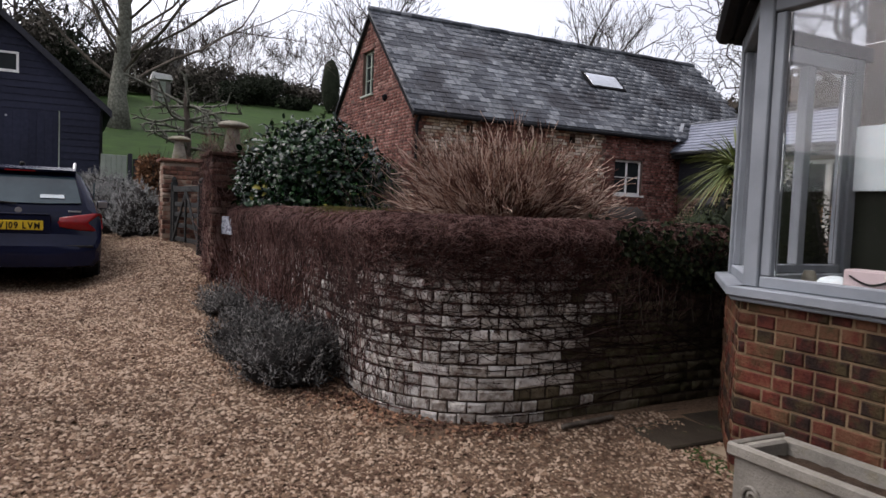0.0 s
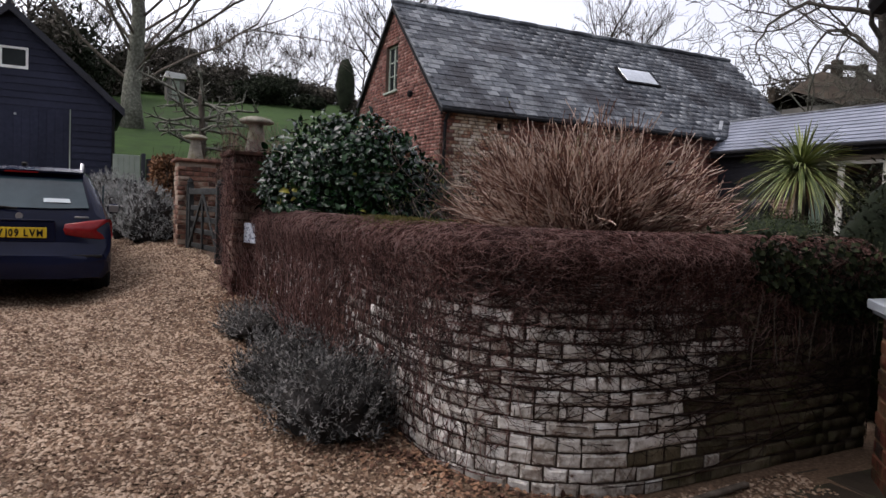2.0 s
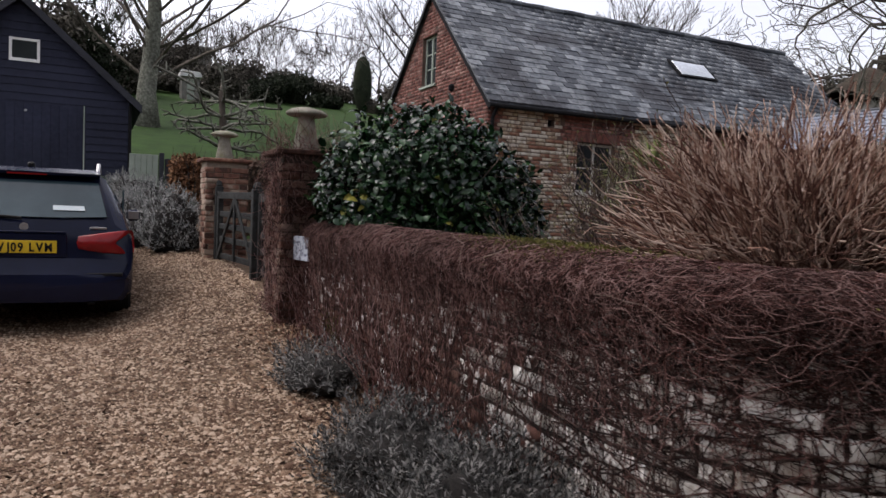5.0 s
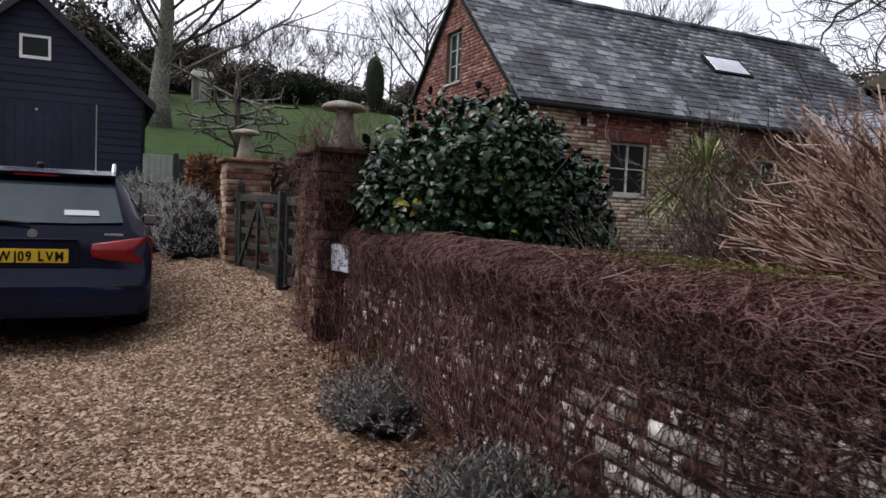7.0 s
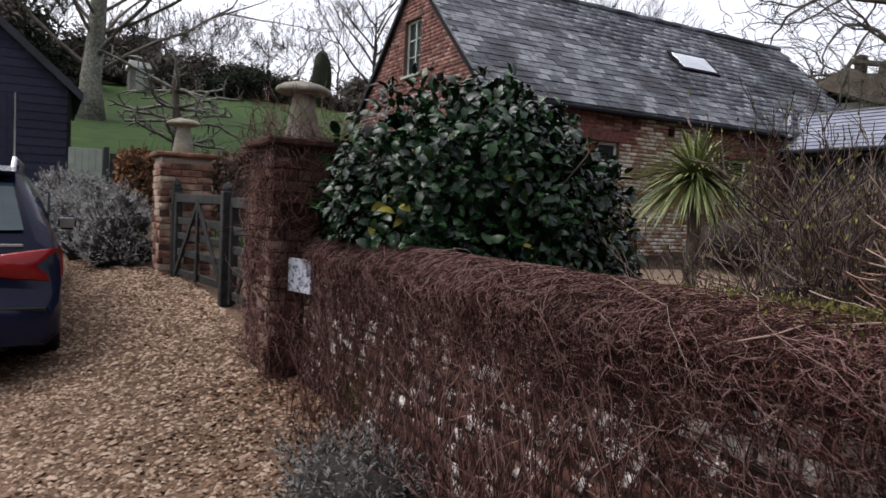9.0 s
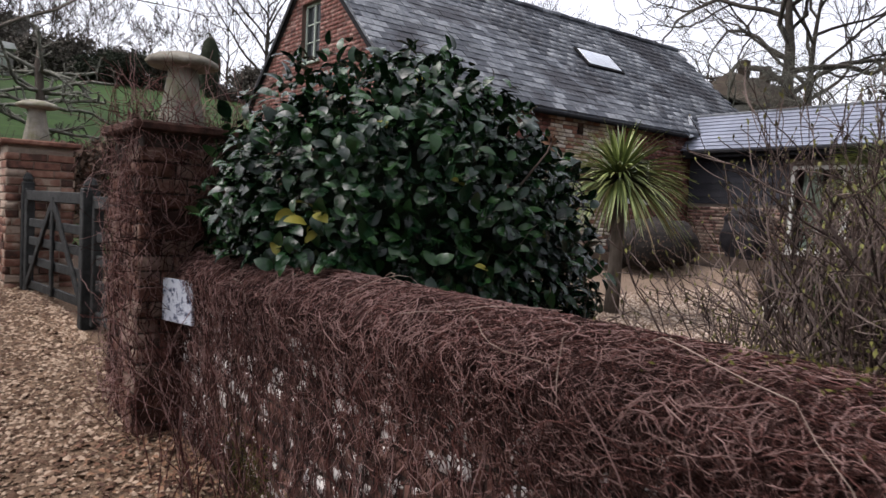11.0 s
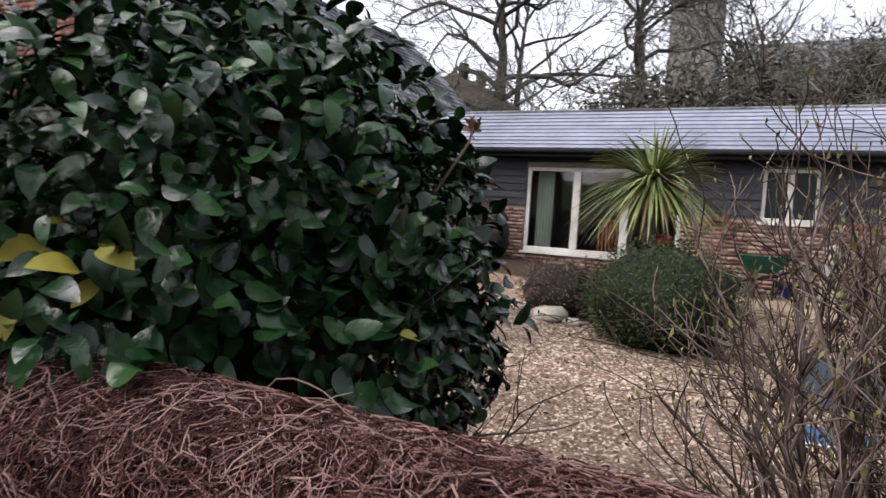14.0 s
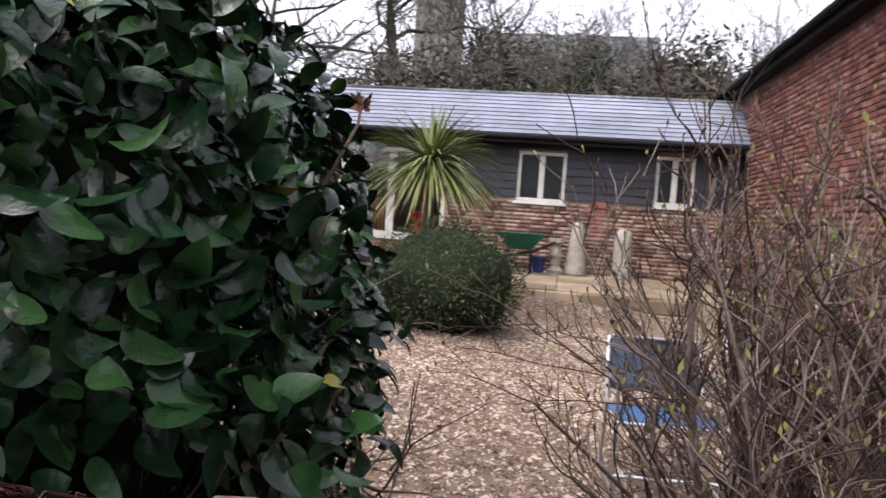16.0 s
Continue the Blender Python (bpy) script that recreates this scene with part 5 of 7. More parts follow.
# ---- conservatory ----
def conservatory():
    z0, sill = 0.15, 1.17
    c = thing("conservatory", (3.6, 2.0, z0), "grey-painted glazed conservatory on a red brick plinth", "conservatory")
    A, B, C, D = (3.10, 0.30), (3.10, 2.58), (3.78, 3.26), (4.9, 3.26)
    segs = [(A, B), (B, C), (C, D)]
    for i, (p, q) in enumerate(segs):
        d = Vector((q[0] - p[0], q[1] - p[1], 0))
        L = d.length
        n = Vector((-d.y, d.x, 0)).normalized()
        face = flat((q[0], q[1], z0), tuple(-d.normalized()), tuple(n))
        k = Kit()
        holed_wall(k, face, L, 0, sill - z0 - 0.05, 0.1)
        part("plinth", k, M["plinth_mortar"], c)
        lay_bricks(c, face, L, 0, sill - z0 - 0.05, M["plinth_brick"], M["plinth_joined"], nparts=(220, 60, 0)[i], near=lambda u, v: u, proud=0.004, rough=0.002, course=(sill - z0 - 0.0501) / 13, header=0.55)
        m = Matrix((-d.normalized(), Vector((0, 0, 1)), n)).transposed().to_4x4()
        m.translation = Vector((q[0], q[1], z0))
        def bx(nm, a0, a1, b0, b1, d0, d1, mat, bev=0.006):
            return part(nm, Kit().box((a0, b0 - z0, d0), (a1, b1 - z0, d1), bev, m), mat, c)
        bx("sill", -0.04, L + 0.03, sill - 0.05, sill, -0.14, 0.075, M["conservatory_paint"])
        bx("sill_lip", -0.03, L + 0.02, sill - 0.075, sill - 0.051, 0.02, 0.05, M["conservatory_paint"])
        bx("corner_post", 0.0, 0.09, sill + 0.001, 2.66, -0.10, 0.0, M["conservatory_paint"])
        bx("head", 0.091, L, 2.56, 2.66, -0.09, -0.005, M["conservatory_paint"])
        if i < 3:
            bx("bottom_rail", 0.091, L, sill + 0.001, sill + 0.06, -0.085, -0.012, M["conservatory_paint"])
            bx("jamb", 0.091, 0.15, sill + 0.061, 2.555, -0.08, -0.018, M["conservatory_paint"])
            g = bx("pane", 0.151, L, sill + 0.061, 2.555, -0.06, -0.052, M["clear_glass"], 0)
            g.visible_shadow = False
        for uu in ((1.25, 2.2) if i == 0 else (() if i == 1 else (0.5,))):
            bx("mullion", uu, uu + 0.07, sill + 0.061, 2.555, -0.09, -0.01, M["conservatory_paint"])
        part("gutter", Kit().tube([m @ Vector((-0.12, 2.72 - z0, 0.1)), m @ Vector((L + 0.05, 2.72 - z0, 0.1))], 0.06, 8), M["black_paint"], c)
        part("eaves_board", Kit().box((-0.1, 2.661 - z0, -0.1), (L + 0.04, 2.76 - z0, 0.05), 0.006, m), M["black_paint"], c)
    part("pane", Kit().prism([(3.0, 0.2, 2.77), (3.0, 2.62, 2.77), (3.76, 3.36, 2.77), (4.9, 3.36, 2.77), (4.9, 0.2, 2.77)], (0, 0, 0.02)), M["clear_glass"], c).visible_shadow = False
    for y in (0.6, 1.3, 2.0):
        part("roof_bar", Kit().box((3.1, y, 2.66), (4.9, y + 0.05, 2.76), 0.006), M["white_paint"], c)
    part("window_board", Kit().box((3.21, 0.3, sill - 0.06), (3.45, 2.5, sill - 0.002), 0.008), M["white_paint"], c)
    part("floor", Kit().box((3.2, 0.3, z0), (4.9, 3.1, z0 + 0.06)), M["paving"], c)
    # added dark board in place of the dim view through the far glazing
    part("far_wall", Kit().box((4.9, 0.2, z0), (5.1, 3.3, 2.2)), M["dim_garden_view"], c)
    part("blind", Kit().box((4.86, 0.25, 1.75), (4.885, 3.2, 2.2), 0.004), M["sticker"], c)
    for y in (0.9, 1.7):
        part("far_mullion", Kit().box((4.80, y, 0.3), (4.87, y + 0.07, 2.6), 0.008), M["white_paint"], c)
    # things on the window board
    bagt = thing("gift_bag", (3.33, 2.05, sill), "pale pink paper bag with a dark cord handle", "bag")
    part("bag", Kit().box((3.26, 1.86, sill), (3.38, 2.14, sill + 0.13), 0.01), M["pink_card"], bagt)
    part("handle", Kit().tube([(3.255, 1.90 + 0.2 * i / 8, sill + 0.10 - 0.035 * math.sin(math.pi * i / 8)) for i in range(9)], 0.005, 6), M["ink"], bagt)
    pot = thing("glass_jar", (3.33, 2.32, sill), "small pale jar on the window board", "jar")
    part("jar", Kit().lathe([(0.03, 0), (0.04, 0.02), (0.035, 0.07), (0.025, 0.10)], (3.33, 2.36, sill), 12), M["stone"], pot)
    clo = thing("folded_cloth", (3.33, 2.22, sill), "crumpled pale blue cloth on the window board", "cloth")
    kk = Kit().lathe([(0.09, 0), (0.10, 0.03), (0.07, 0.07), (0.02, 0.085)], (3.34, 2.23, sill), 14)
    kk.v = [(a + 0.02 * noise.noise((a * 20, b * 20, z * 20)), b + 0.02 * noise.noise((a * 20, b * 20, 7)), z) for a, b, z in kk.v]
    part("cloth", kk, M["sticker"], clo, smooth=True)


conservatory()


def planter():
    t = thing("stone_trough", (2.75, 1.6, 0.12), "carved pale stone garden trough full of dark soil", "planter")
    x0, x1, y0, y1, z0, z1 = 2.66, 3.02, 0.9, 2.20, 0.12, 0.50
    def bx(n, a, b, bev=0.012):
        part(n, Kit().box(a, b, bev), M["cast_stone"], t)
    bx("side", (x0, y0, z0), (x0 + 0.05, y1, z1))
    bx("side", (x1 - 0.05, y0, z0), (x1, y1, z1))
    bx("end", (x0 + 0.051, y0, z0), (x1 - 0.051, y0 + 0.05, z1))
    bx("end", (x0 + 0.051, y1 - 0.05, z0), (x1 - 0.051, y1, z1))
    bx("rim", (x0 - 0.025, y0 - 0.02, z1 - 0.05), (x0 - 0.001, y1 + 0.02, z1 + 0.012))
    bx("rim", (x0 - 0.025, y1 + 0.001, z1 - 0.05), (x1, y1 + 0.025, z1 + 0.012))
    k = Kit()
    for i in range(8):
        y = 1.0 + 0.155 * i
        for j in range(2):
            k.tube([(x0 - 0.008, y + 0.05 * math.cos(a) * (1 - a / 9), 0.29 + (0.06 if j else -0.06) * math.sin(a) * (1 - a / 9)) for a in [q * 0.45 for q in range(14)]], 0.010, 5)
    part("scrollwork", k, M["cast_stone"], t, "raised carved scrolls")
    part("soil", Kit().sheet(lambda a, b: (x0 + 0.05 + (x1 - x0 - 0.1) * a, y0 + 0.05 + (y1 - y0 - 0.1) * b, z1 - 0.07 + 0.03 * noise.noise((a * 6, b * 14, 1))), 10, 30), M["soil"], t, smooth=True)


planter()

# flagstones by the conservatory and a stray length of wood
path = thing("paving", (3.6, 3.1, 0.2), "dark brown flagstones between wall and conservatory", "paving", kind="structure")
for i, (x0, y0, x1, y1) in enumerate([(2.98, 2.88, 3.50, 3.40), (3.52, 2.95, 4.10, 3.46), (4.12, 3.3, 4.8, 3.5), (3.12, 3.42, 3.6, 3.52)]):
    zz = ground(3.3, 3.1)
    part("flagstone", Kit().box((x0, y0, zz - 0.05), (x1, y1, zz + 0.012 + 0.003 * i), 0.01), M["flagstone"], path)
log = thing("wooden_batten", (2.8, 3.36, 0.23), "short weathered wooden batten lying on the gravel", "batten")
part("batten", Kit().box((-0.22, -0.018, 0), (0.22, 0.018, 0.025), 0.006, pose(2.78, 3.36, 0.245, 0, 0, 8)), M["bark"], log)


# ---- garage ----
def garage():
    Y, X0, X1, AX, AZ, EZG, Z0 = 22.0, -4.15, 0.62, -1.72, 6.12, 4.0, 1.2
    g = thing("garage", (AX, Y, Z0), "dark blue-black boarded garage with a steep gable", "garage")
    k = 0
    door = (-3.4, -0.36, Z0, 3.72)
    z = Z0
    sl = (AZ - EZG) / (X1 - AX)
    win = (-1.95, -1.32, 4.62, 5.16)
    while z < AZ - 0.1:
        zt = z + 0.18
        a, b = X0, X1
        if zt > EZG:
            a, b = AX - (AZ - zt) / sl, AX + (AZ - zt) / sl
        spans = [(a, b)]
        for o in (door, win):
            if zt > o[2] + 0.02 and z < o[3] - 0.02:
                spans = [q for s, e in spans for q in ((s, min(e, o[0])), (max(s, o[1]), e)) if q[1] - q[0] > 0.03]
        for s, e in spans:
            part("weatherboard", Kit().prism([(s, Y - 0.012, zt + 0.005), (s, Y - 0.032, z), (s, Y - 0.01, z), (s, Y, zt + 0.005)], (e - s, 0, 0)), M["garage_board"], g)
        z = zt
    part("carcass", Kit().prism([(X0 + 0.05, Y + 0.001, Z0), (X1 - 0.05, Y + 0.001, Z0), (X1 - 0.05, Y + 0.001, EZG), (AX, Y + 0.001, AZ - 0.06), (X0 + 0.05, Y + 0.001, EZG)], (0, 6, 0)), M["garage_board"], g)
    d = part("garage_door", Kit().box((door[0] + 0.03, Y - 0.02, Z0), (door[1] - 0.03, Y - 0.003, door[3]), 0.004), M["garage_board"], g)
    for i in range(16):
        x = door[0] + 0.1 + i * 0.185
        part("door_board", Kit().box((x, Y - 0.028, Z0 + 0.1), (x + 0.175, Y - 0.021, door[3] - 0.06), 0.003), M["garage_board"], d)
    part("handle", Kit().lathe([(0.03, 0), (0.03, 0.04)], (-1.6, Y - 0.07, 3.5), 8, axis="y"), M["chrome"], d)
    part("door_trim", Kit().box((door[1] - 0.029, Y - 0.045, Z0), (door[1] + 0.0, Y - 0.004, door[3]), 0.004), M["sage_paint"], g)
    casement("window", flat((win[0], Y, win[2]), (1, 0, 0), (0, -1, 0)), 0, win[1] - win[0], 0, win[3] - win[2], 1, 1, M["white_paint"], M["window_glass"], "small white-framed window in dark boarding", bar=0.06, depth=-0.03, sill=False, kind="")
    for s in (1, -1):
        ex = AX + s * (X1 - AX + 0.28)
        ez = AZ + 0.08 - sl * (X1 - AX + 0.28)
        part("roof_slope", Kit().prism([(ex, Y - 0.25, ez), (AX, Y - 0.25, AZ + 0.08), (AX, Y - 0.25, AZ - 0.01), (ex, Y - 0.25, ez - 0.09)], (0, 6.4, 0)), M["slate_joined"], g)
        part("bargeboard", Kit().prism([(ex, Y - 0.29, ez + 0.0), (AX, Y - 0.29, AZ + 0.08), (AX, Y - 0.29, AZ - 0.12), (ex, Y - 0.29, ez - 0.2)], (0, 0.035, 0)), M["black_board"], g)
    part("finial", Kit().box((AX - 0.04, Y - 0.3, AZ), (AX + 0.04, Y - 0.24, AZ + 0.28), 0.01), M["black_board"], g)
    part("downpipe", Kit().tube([(X1 + 0.02, Y - 0.05, EZG - 0.2), (X1 + 0.02, Y - 0.05, Z0)], 0.04, 8), M["black_paint"], g)
    p = thing("boarded_gate", (0.95, 21.3, 1.25), "pale sage-green boarded side gate", "gate")
    for i in range(5):
        part("board", Kit().box((0.62 + 0.13 * i, 21.3, 1.3), (0.745 + 0.13 * i, 21.33, 2.62), 0.006), M["sage_paint"], p)
    part("post", Kit().box((1.29, 21.26, 1.2), (1.40, 21.38, 2.68), 0.01), M["black_board"], p)
    fz = thing("fence", (1.9, 21.4, 1.3), "dark close-boarded timber fence", "fence")
    for i in range(10):
        part("board", Kit().box((1.42 + 0.13 * i, 21.35, 1.25), (1.54 + 0.13 * i, 21.37, 2.55), 0.005), M["black_board"], fz)
    pt = thing("plant_pot", (0.85, 19.8, 1.2), "square dark planter by the garage", "planter")
    part("pot", Kit().box((0.7, 19.6, 1.15), (1.1, 20.0, 1.95), 0.02), M["black_board"], pt)


garage()


# ---- car ----
def car():
    X, Y, Z = -0.58, 9.62, 0.36
    c = thing("estate_car", (X, Y, Z), "dark navy estate car parked on the gravel drive", "car")
    T = Matrix.Translation((X, Y, Z))
    #         y,    zbot, zmid, zbelt, ztop,  wbot, wmid, wbelt, wtop
    st = [(0.00, 0.34, 0.42, 0.48, 0.52, 0.62, 0.66, 0.66, 0.60),
          (0.03, 0.27, 0.42, 0.52, 0.56, 0.76, 0.82, 0.82, 0.76),
          (0.09, 0.25, 0.44, 0.60, 0.66, 0.80, 0.87, 0.86, 0.80),
          (0.11, 0.25, 0.46, 0.70, 0.86, 0.80, 0.88, 0.865, 0.78),
          (0.15, 0.25, 0.48, 0.86, 0.985, 0.80, 0.89, 0.86, 0.76),
          (0.30, 0.25, 0.50, 0.93, 1.17, 0.80, 0.895, 0.86, 0.70),
          (0.46, 0.24, 0.52, 0.95, 1.36, 0.80, 0.895, 0.86, 0.64),
          (0.56, 0.24, 0.52, 0.95, 1.445, 0.80, 0.895, 0.86, 0.62),
          (1.00, 0.22, 0.52, 0.94, 1.475, 0.80, 0.897, 0.865, 0.62),
          (2.00, 0.20, 0.50, 0.92, 1.48, 0.80, 0.897, 0.87, 0.62),
          (2.70, 0.20, 0.50, 0.91, 1.43, 0.80, 0.895, 0.87, 0.60),
          (3.40, 0.20, 0.50, 0.92, 1.02, 0.80, 0.89, 0.85, 0.70),
          (4.20, 0.22, 0.50, 0.82, 0.90, 0.78, 0.86, 0.80, 0.64),
          (4.70, 0.28, 0.48, 0.62, 0.68, 0.66, 0.74, 0.68, 0.52)]
    k = Kit()
    loops = []
    for y, zb, zm, zl, zt, wb, wm, wl_, wt in st:
        half = [(wb * 0.6, zb), (wb, zb + 0.02), (wm - 0.01, zb + 0.10), (wm, zm), (wm, (zm + zl) / 2), (wl_ + 0.015, zl - 0.03), (wl_, zl), (0.5 * (wl_ + wt) + 0.02, 0.5 * (zl + zt)), (wt + 0.03, zt - 0.06), (wt - 0.03, zt - 0.015), (wt * 0.6, zt)]
        loops.append([(x, y, z) for x, z in half] + [(-x, y, z) for x, z in half[::-1]])
    m = len(loops[0])
    k.add([T @ Vector(p) for l in loops for p in l], [(i * m + j, (i + 1) * m + j, (i + 1) * m + (j + 1) % m, i * m + (j + 1) % m) for i in range(len(st) - 1) for j in range(m)] + [tuple(range(m)), tuple((len(st) - 1) * m + j for j in range(m))])
    me = k.mesh("body", M["car_paint"], True)
    me.set_sharp_from_angle(angle=radians(24))
    body = part("body", me, None, c)
    def bx(n, a, b, mat, bev=0.01, parent=c, rot=None):
        return part(n, Kit().box(a, b, bev, T @ (rot or Matrix())), mat, parent)
    # rear window on the tailgate's slope
    ang = math.degrees(math.atan2(1.36 - 0.985, 0.46 - 0.15))
    def onslope(x, s):
        f = s
        return Vector((x, 0.15 + 0.31 * f - 0.012, 0.985 + 0.375 * f + 0.010))
    k = Kit()
    quad = [onslope(-0.66, 0.10), onslope(-0.30, 0.06), onslope(0.30, 0.06), onslope(0.66, 0.10), onslope(0.585, 0.93), onslope(-0.585, 0.93)]
    k.prism([T @ p for p in quad], (0, -0.008, 0.006))
    gl = part("rear_window", k, M["car_glass"], c)
    part("sticker", Kit().prism([T @ (onslope(x, s) + Vector((0, -0.014, 0.01))) for x, s in ((0.22, 0.22), (0.48, 0.22), (0.47, 0.33), (0.22, 0.33))], (0, -0.002, 0.002)), M["sticker"], gl, "pale blue window sticker")
    part("wiper", Kit().tube([T @ (onslope(-0.02, 0.02) + Vector((0, -0.02, 0.01))), T @ (onslope(-0.5, 0.12) + Vector((0, -0.02, 0.01)))], 0.012, 6), M["ink"], c)
    part("spoiler", Kit().prism([T @ Vector(p) for p in ((-0.60, 0.40, 1.405), (-0.60, 0.66, 1.462), (-0.60, 0.66, 1.475), (-0.60, 0.38, 1.43))], (1.20, 0, 0)), M["car_paint"], c)
    bx("brake_light", (-0.16, 0.385, 1.40), (0.16, 0.40, 1.415), M["red_lens"], 0.003)
    bx("aerial", (-0.03, 0.75, 1.475), (0.03, 0.87, 1.53), M["ink"], 0.015)
    for s in (1, -1):
        part("roof_rail", Kit().tube([T @ Vector((s * 0.58, 0.62, 1.455)), T @ Vector((s * 0.585, 0.72, 1.53)), T @ Vector((s * 0.59, 2.4, 1.535)), T @ Vector((s * 0.585, 2.55, 1.47))], 0.018, 8), M["chrome"], c)
        lamp = Kit()
        out = [(0.43, 0.098, 0.860), (0.415, 0.100, 0.800), (0.43, 0.100, 0.745), (0.62, 0.090, 0.712), (0.80, 0.100, 0.700), (0.885, 0.16, 0.700), (0.905, 0.30, 0.730), (0.895, 0.32, 0.890), (0.875, 0.14, 0.922), (0.80, 0.112, 0.918), (0.60, 0.103, 0.890)]
        mid = (0.66, 0.088, 0.80)
        pts = [T @ Vector((s * a, b, z)) for a, b, z in out]
        inner = [T @ Vector((s * (mid[0] + (a - mid[0]) * 0.9), b - 0.028, mid[2] + (z - mid[2]) * 0.88)) for a, b, z in out]
        n = len(out)
        lamp.add(pts + inner + [T @ Vector((s * (mid[0] + 0.06), mid[1] - 0.012, mid[2]))], [(i, (i + 1) % n, n + (i + 1) % n, n + i) for i in range(n)] + [(n + i, n + (i + 1) % n, 2 * n) for i in range(n)])
        part("tail_light", lamp, M["red_lens"], c, smooth=True)
        bx("side_window", (s * 0.80, 0.62, 0.99), (s * 0.815, 2.6, 1.30), M["car_glass"], 0.004, rot=pose(0, 0, 0, 0, 0, 0))
        mir = part("wing_mirror", Kit().box((s * 0.90, 2.72, 0.93), (s * 1.06, 2.86, 1.07), 0.035, T), M["car_paint"], c)
        part("mirror_glass", Kit().box((s * 0.915, 2.71, 0.95), (s * 1.045, 2.719, 1.05), 0.003, T), M["chrome"], mir)
        for y in (0.98, 3.72):
            w = part("wheel", Kit().lathe([(0.20, -0.10), (0.30, -0.105), (0.325, -0.08), (0.325, 0.08), (0.30, 0.105), (0.20, 0.10)], T @ Vector((s * 0.79, y, 0.315)), 28, axis="x"), M["tyre"], c)
            part("rim", Kit().lathe([(0.06, s * 0.09), (0.20, s * 0.085), (0.205, s * 0.06)], T @ Vector((s * 0.79, y, 0.315)), 20, axis="x"), M["alloy"], w)
        bx("exhaust", (s * 0.50, 0.05, 0.24), (s * 0.58, 0.14, 0.28), M["black_paint"], 0.02)
    bx("bumper_strip", (-0.80, 0.010, 0.50), (0.80, 0.05, 0.535), M["ink"], 0.008)
    bx("plate_recess", (-0.34, 0.083, 0.66), (0.34, 0.105, 0.88), M["car_paint"], 0.01)
    pl = bx("number_plate", (-0.26, 0.066, 0.705), (0.26, 0.081, 0.816), M["plate_yellow"], 0.003)
    bx("chrome_trim", (-0.33, 0.075, 0.882), (0.33, 0.10, 0.90), M["car_paint"], 0.004)
    part("badge", Kit().lathe([(0.036, 0), (0.036, 0.012), (0.02, 0.016)], T @ Vector((0.0, 0.125, 0.935)), 16, axis="y"), M["alloy"], c, "round metal badge")
    bx("badge_bar", (0.62, 0.10, 0.595), (0.72, 0.108, 0.612), M["alloy"], 0.002)
    bx("badge_bar", (0.52, 0.118, 0.925), (0.66, 0.126, 0.945), M["alloy"], 0.002)
    glyphs, pen = [], 0.0
    for ch in "WJ09 LVM":
        if ch == " ":
            pen += 0.045
            continue
        cu = bpy.data.curves.new("character", "FONT")
        cu.body, cu.size, cu.extrude, cu.offset = ch, 0.104, 0.001, 0.0035
        tmp = new("character", cu)
        me = bpy.data.meshes.new_from_object(tmp)
        bpy.data.objects.remove(tmp)
        me.materials.clear()
        me.materials.append(M["ink"])
        lo, hi = min(v.co.x for v in me.vertices), max(v.co.x for v in me.vertices)
        me.transform(Matrix.Translation((pen - lo, 0, 0)))
        pen += hi - lo + 0.014
        glyphs.append(me)
    for me in glyphs:
        me.transform(Matrix.Translation((X, Y + 0.0645, Z + 0.7215)) @ Matrix.Rotation(radians(90), 4, "X") @ Matrix.Diagonal((0.47 / pen, 1.0, 1, 1)) @ Matrix.Translation((-pen / 2, 0, 0)))
        part("character", me, None, pl)


car()


# ---- plants ----
def rand_unit(k):
    v = RNG.normal(0, 1, (k, 3))
    return v / np.linalg.norm(v, axis=1, keepdims=True)


def blob_points(k, centre, radii, seed, power=1.0, amp=0.16, shell=(0.80, 1.0)):
    """Points near the uneven skin of a rounded crown, with outward vectors."""
    d = rand_unit(k)
    n = np.array([noise.noise((a * 2.3 + seed, b * 2.3, c * 2.3)) + 0.5 * noise.noise((a * 5 + seed, b * 5, c * 5 + 9)) for a, b, c in d])
    r = RNG.uniform(shell[0], shell[1], k) * (1 + amp * n)
    p = np.array(centre) + d * r[:, None] * np.array(radii)
    o = d / np.array(radii)
    return p, o / np.linalg.norm(o, axis=1, keepdims=True)


def core_mesh(centre, radii, seed, scale=0.80, amp=0.16):
    k = Kit()
    def fn(a, b):
        th, ph = a * 2 * math.pi, (b - 0.5) * math.pi * 0.998
        d = (math.cos(ph) * math.cos(th), math.cos(ph) * math.sin(th), math.sin(ph))
        n = noise.noise((d[0] * 2.3 + seed, d[1] * 2.3, d[2] * 2.3)) + 0.5 * noise.noise((d[0] * 5 + seed, d[1] * 5, d[2] * 5 + 9))
        r = scale * (1 + amp * n)
        return [centre[i] + d[i] * radii[i] * r for i in range(3)]
    return k.sheet(fn, 28, 16)


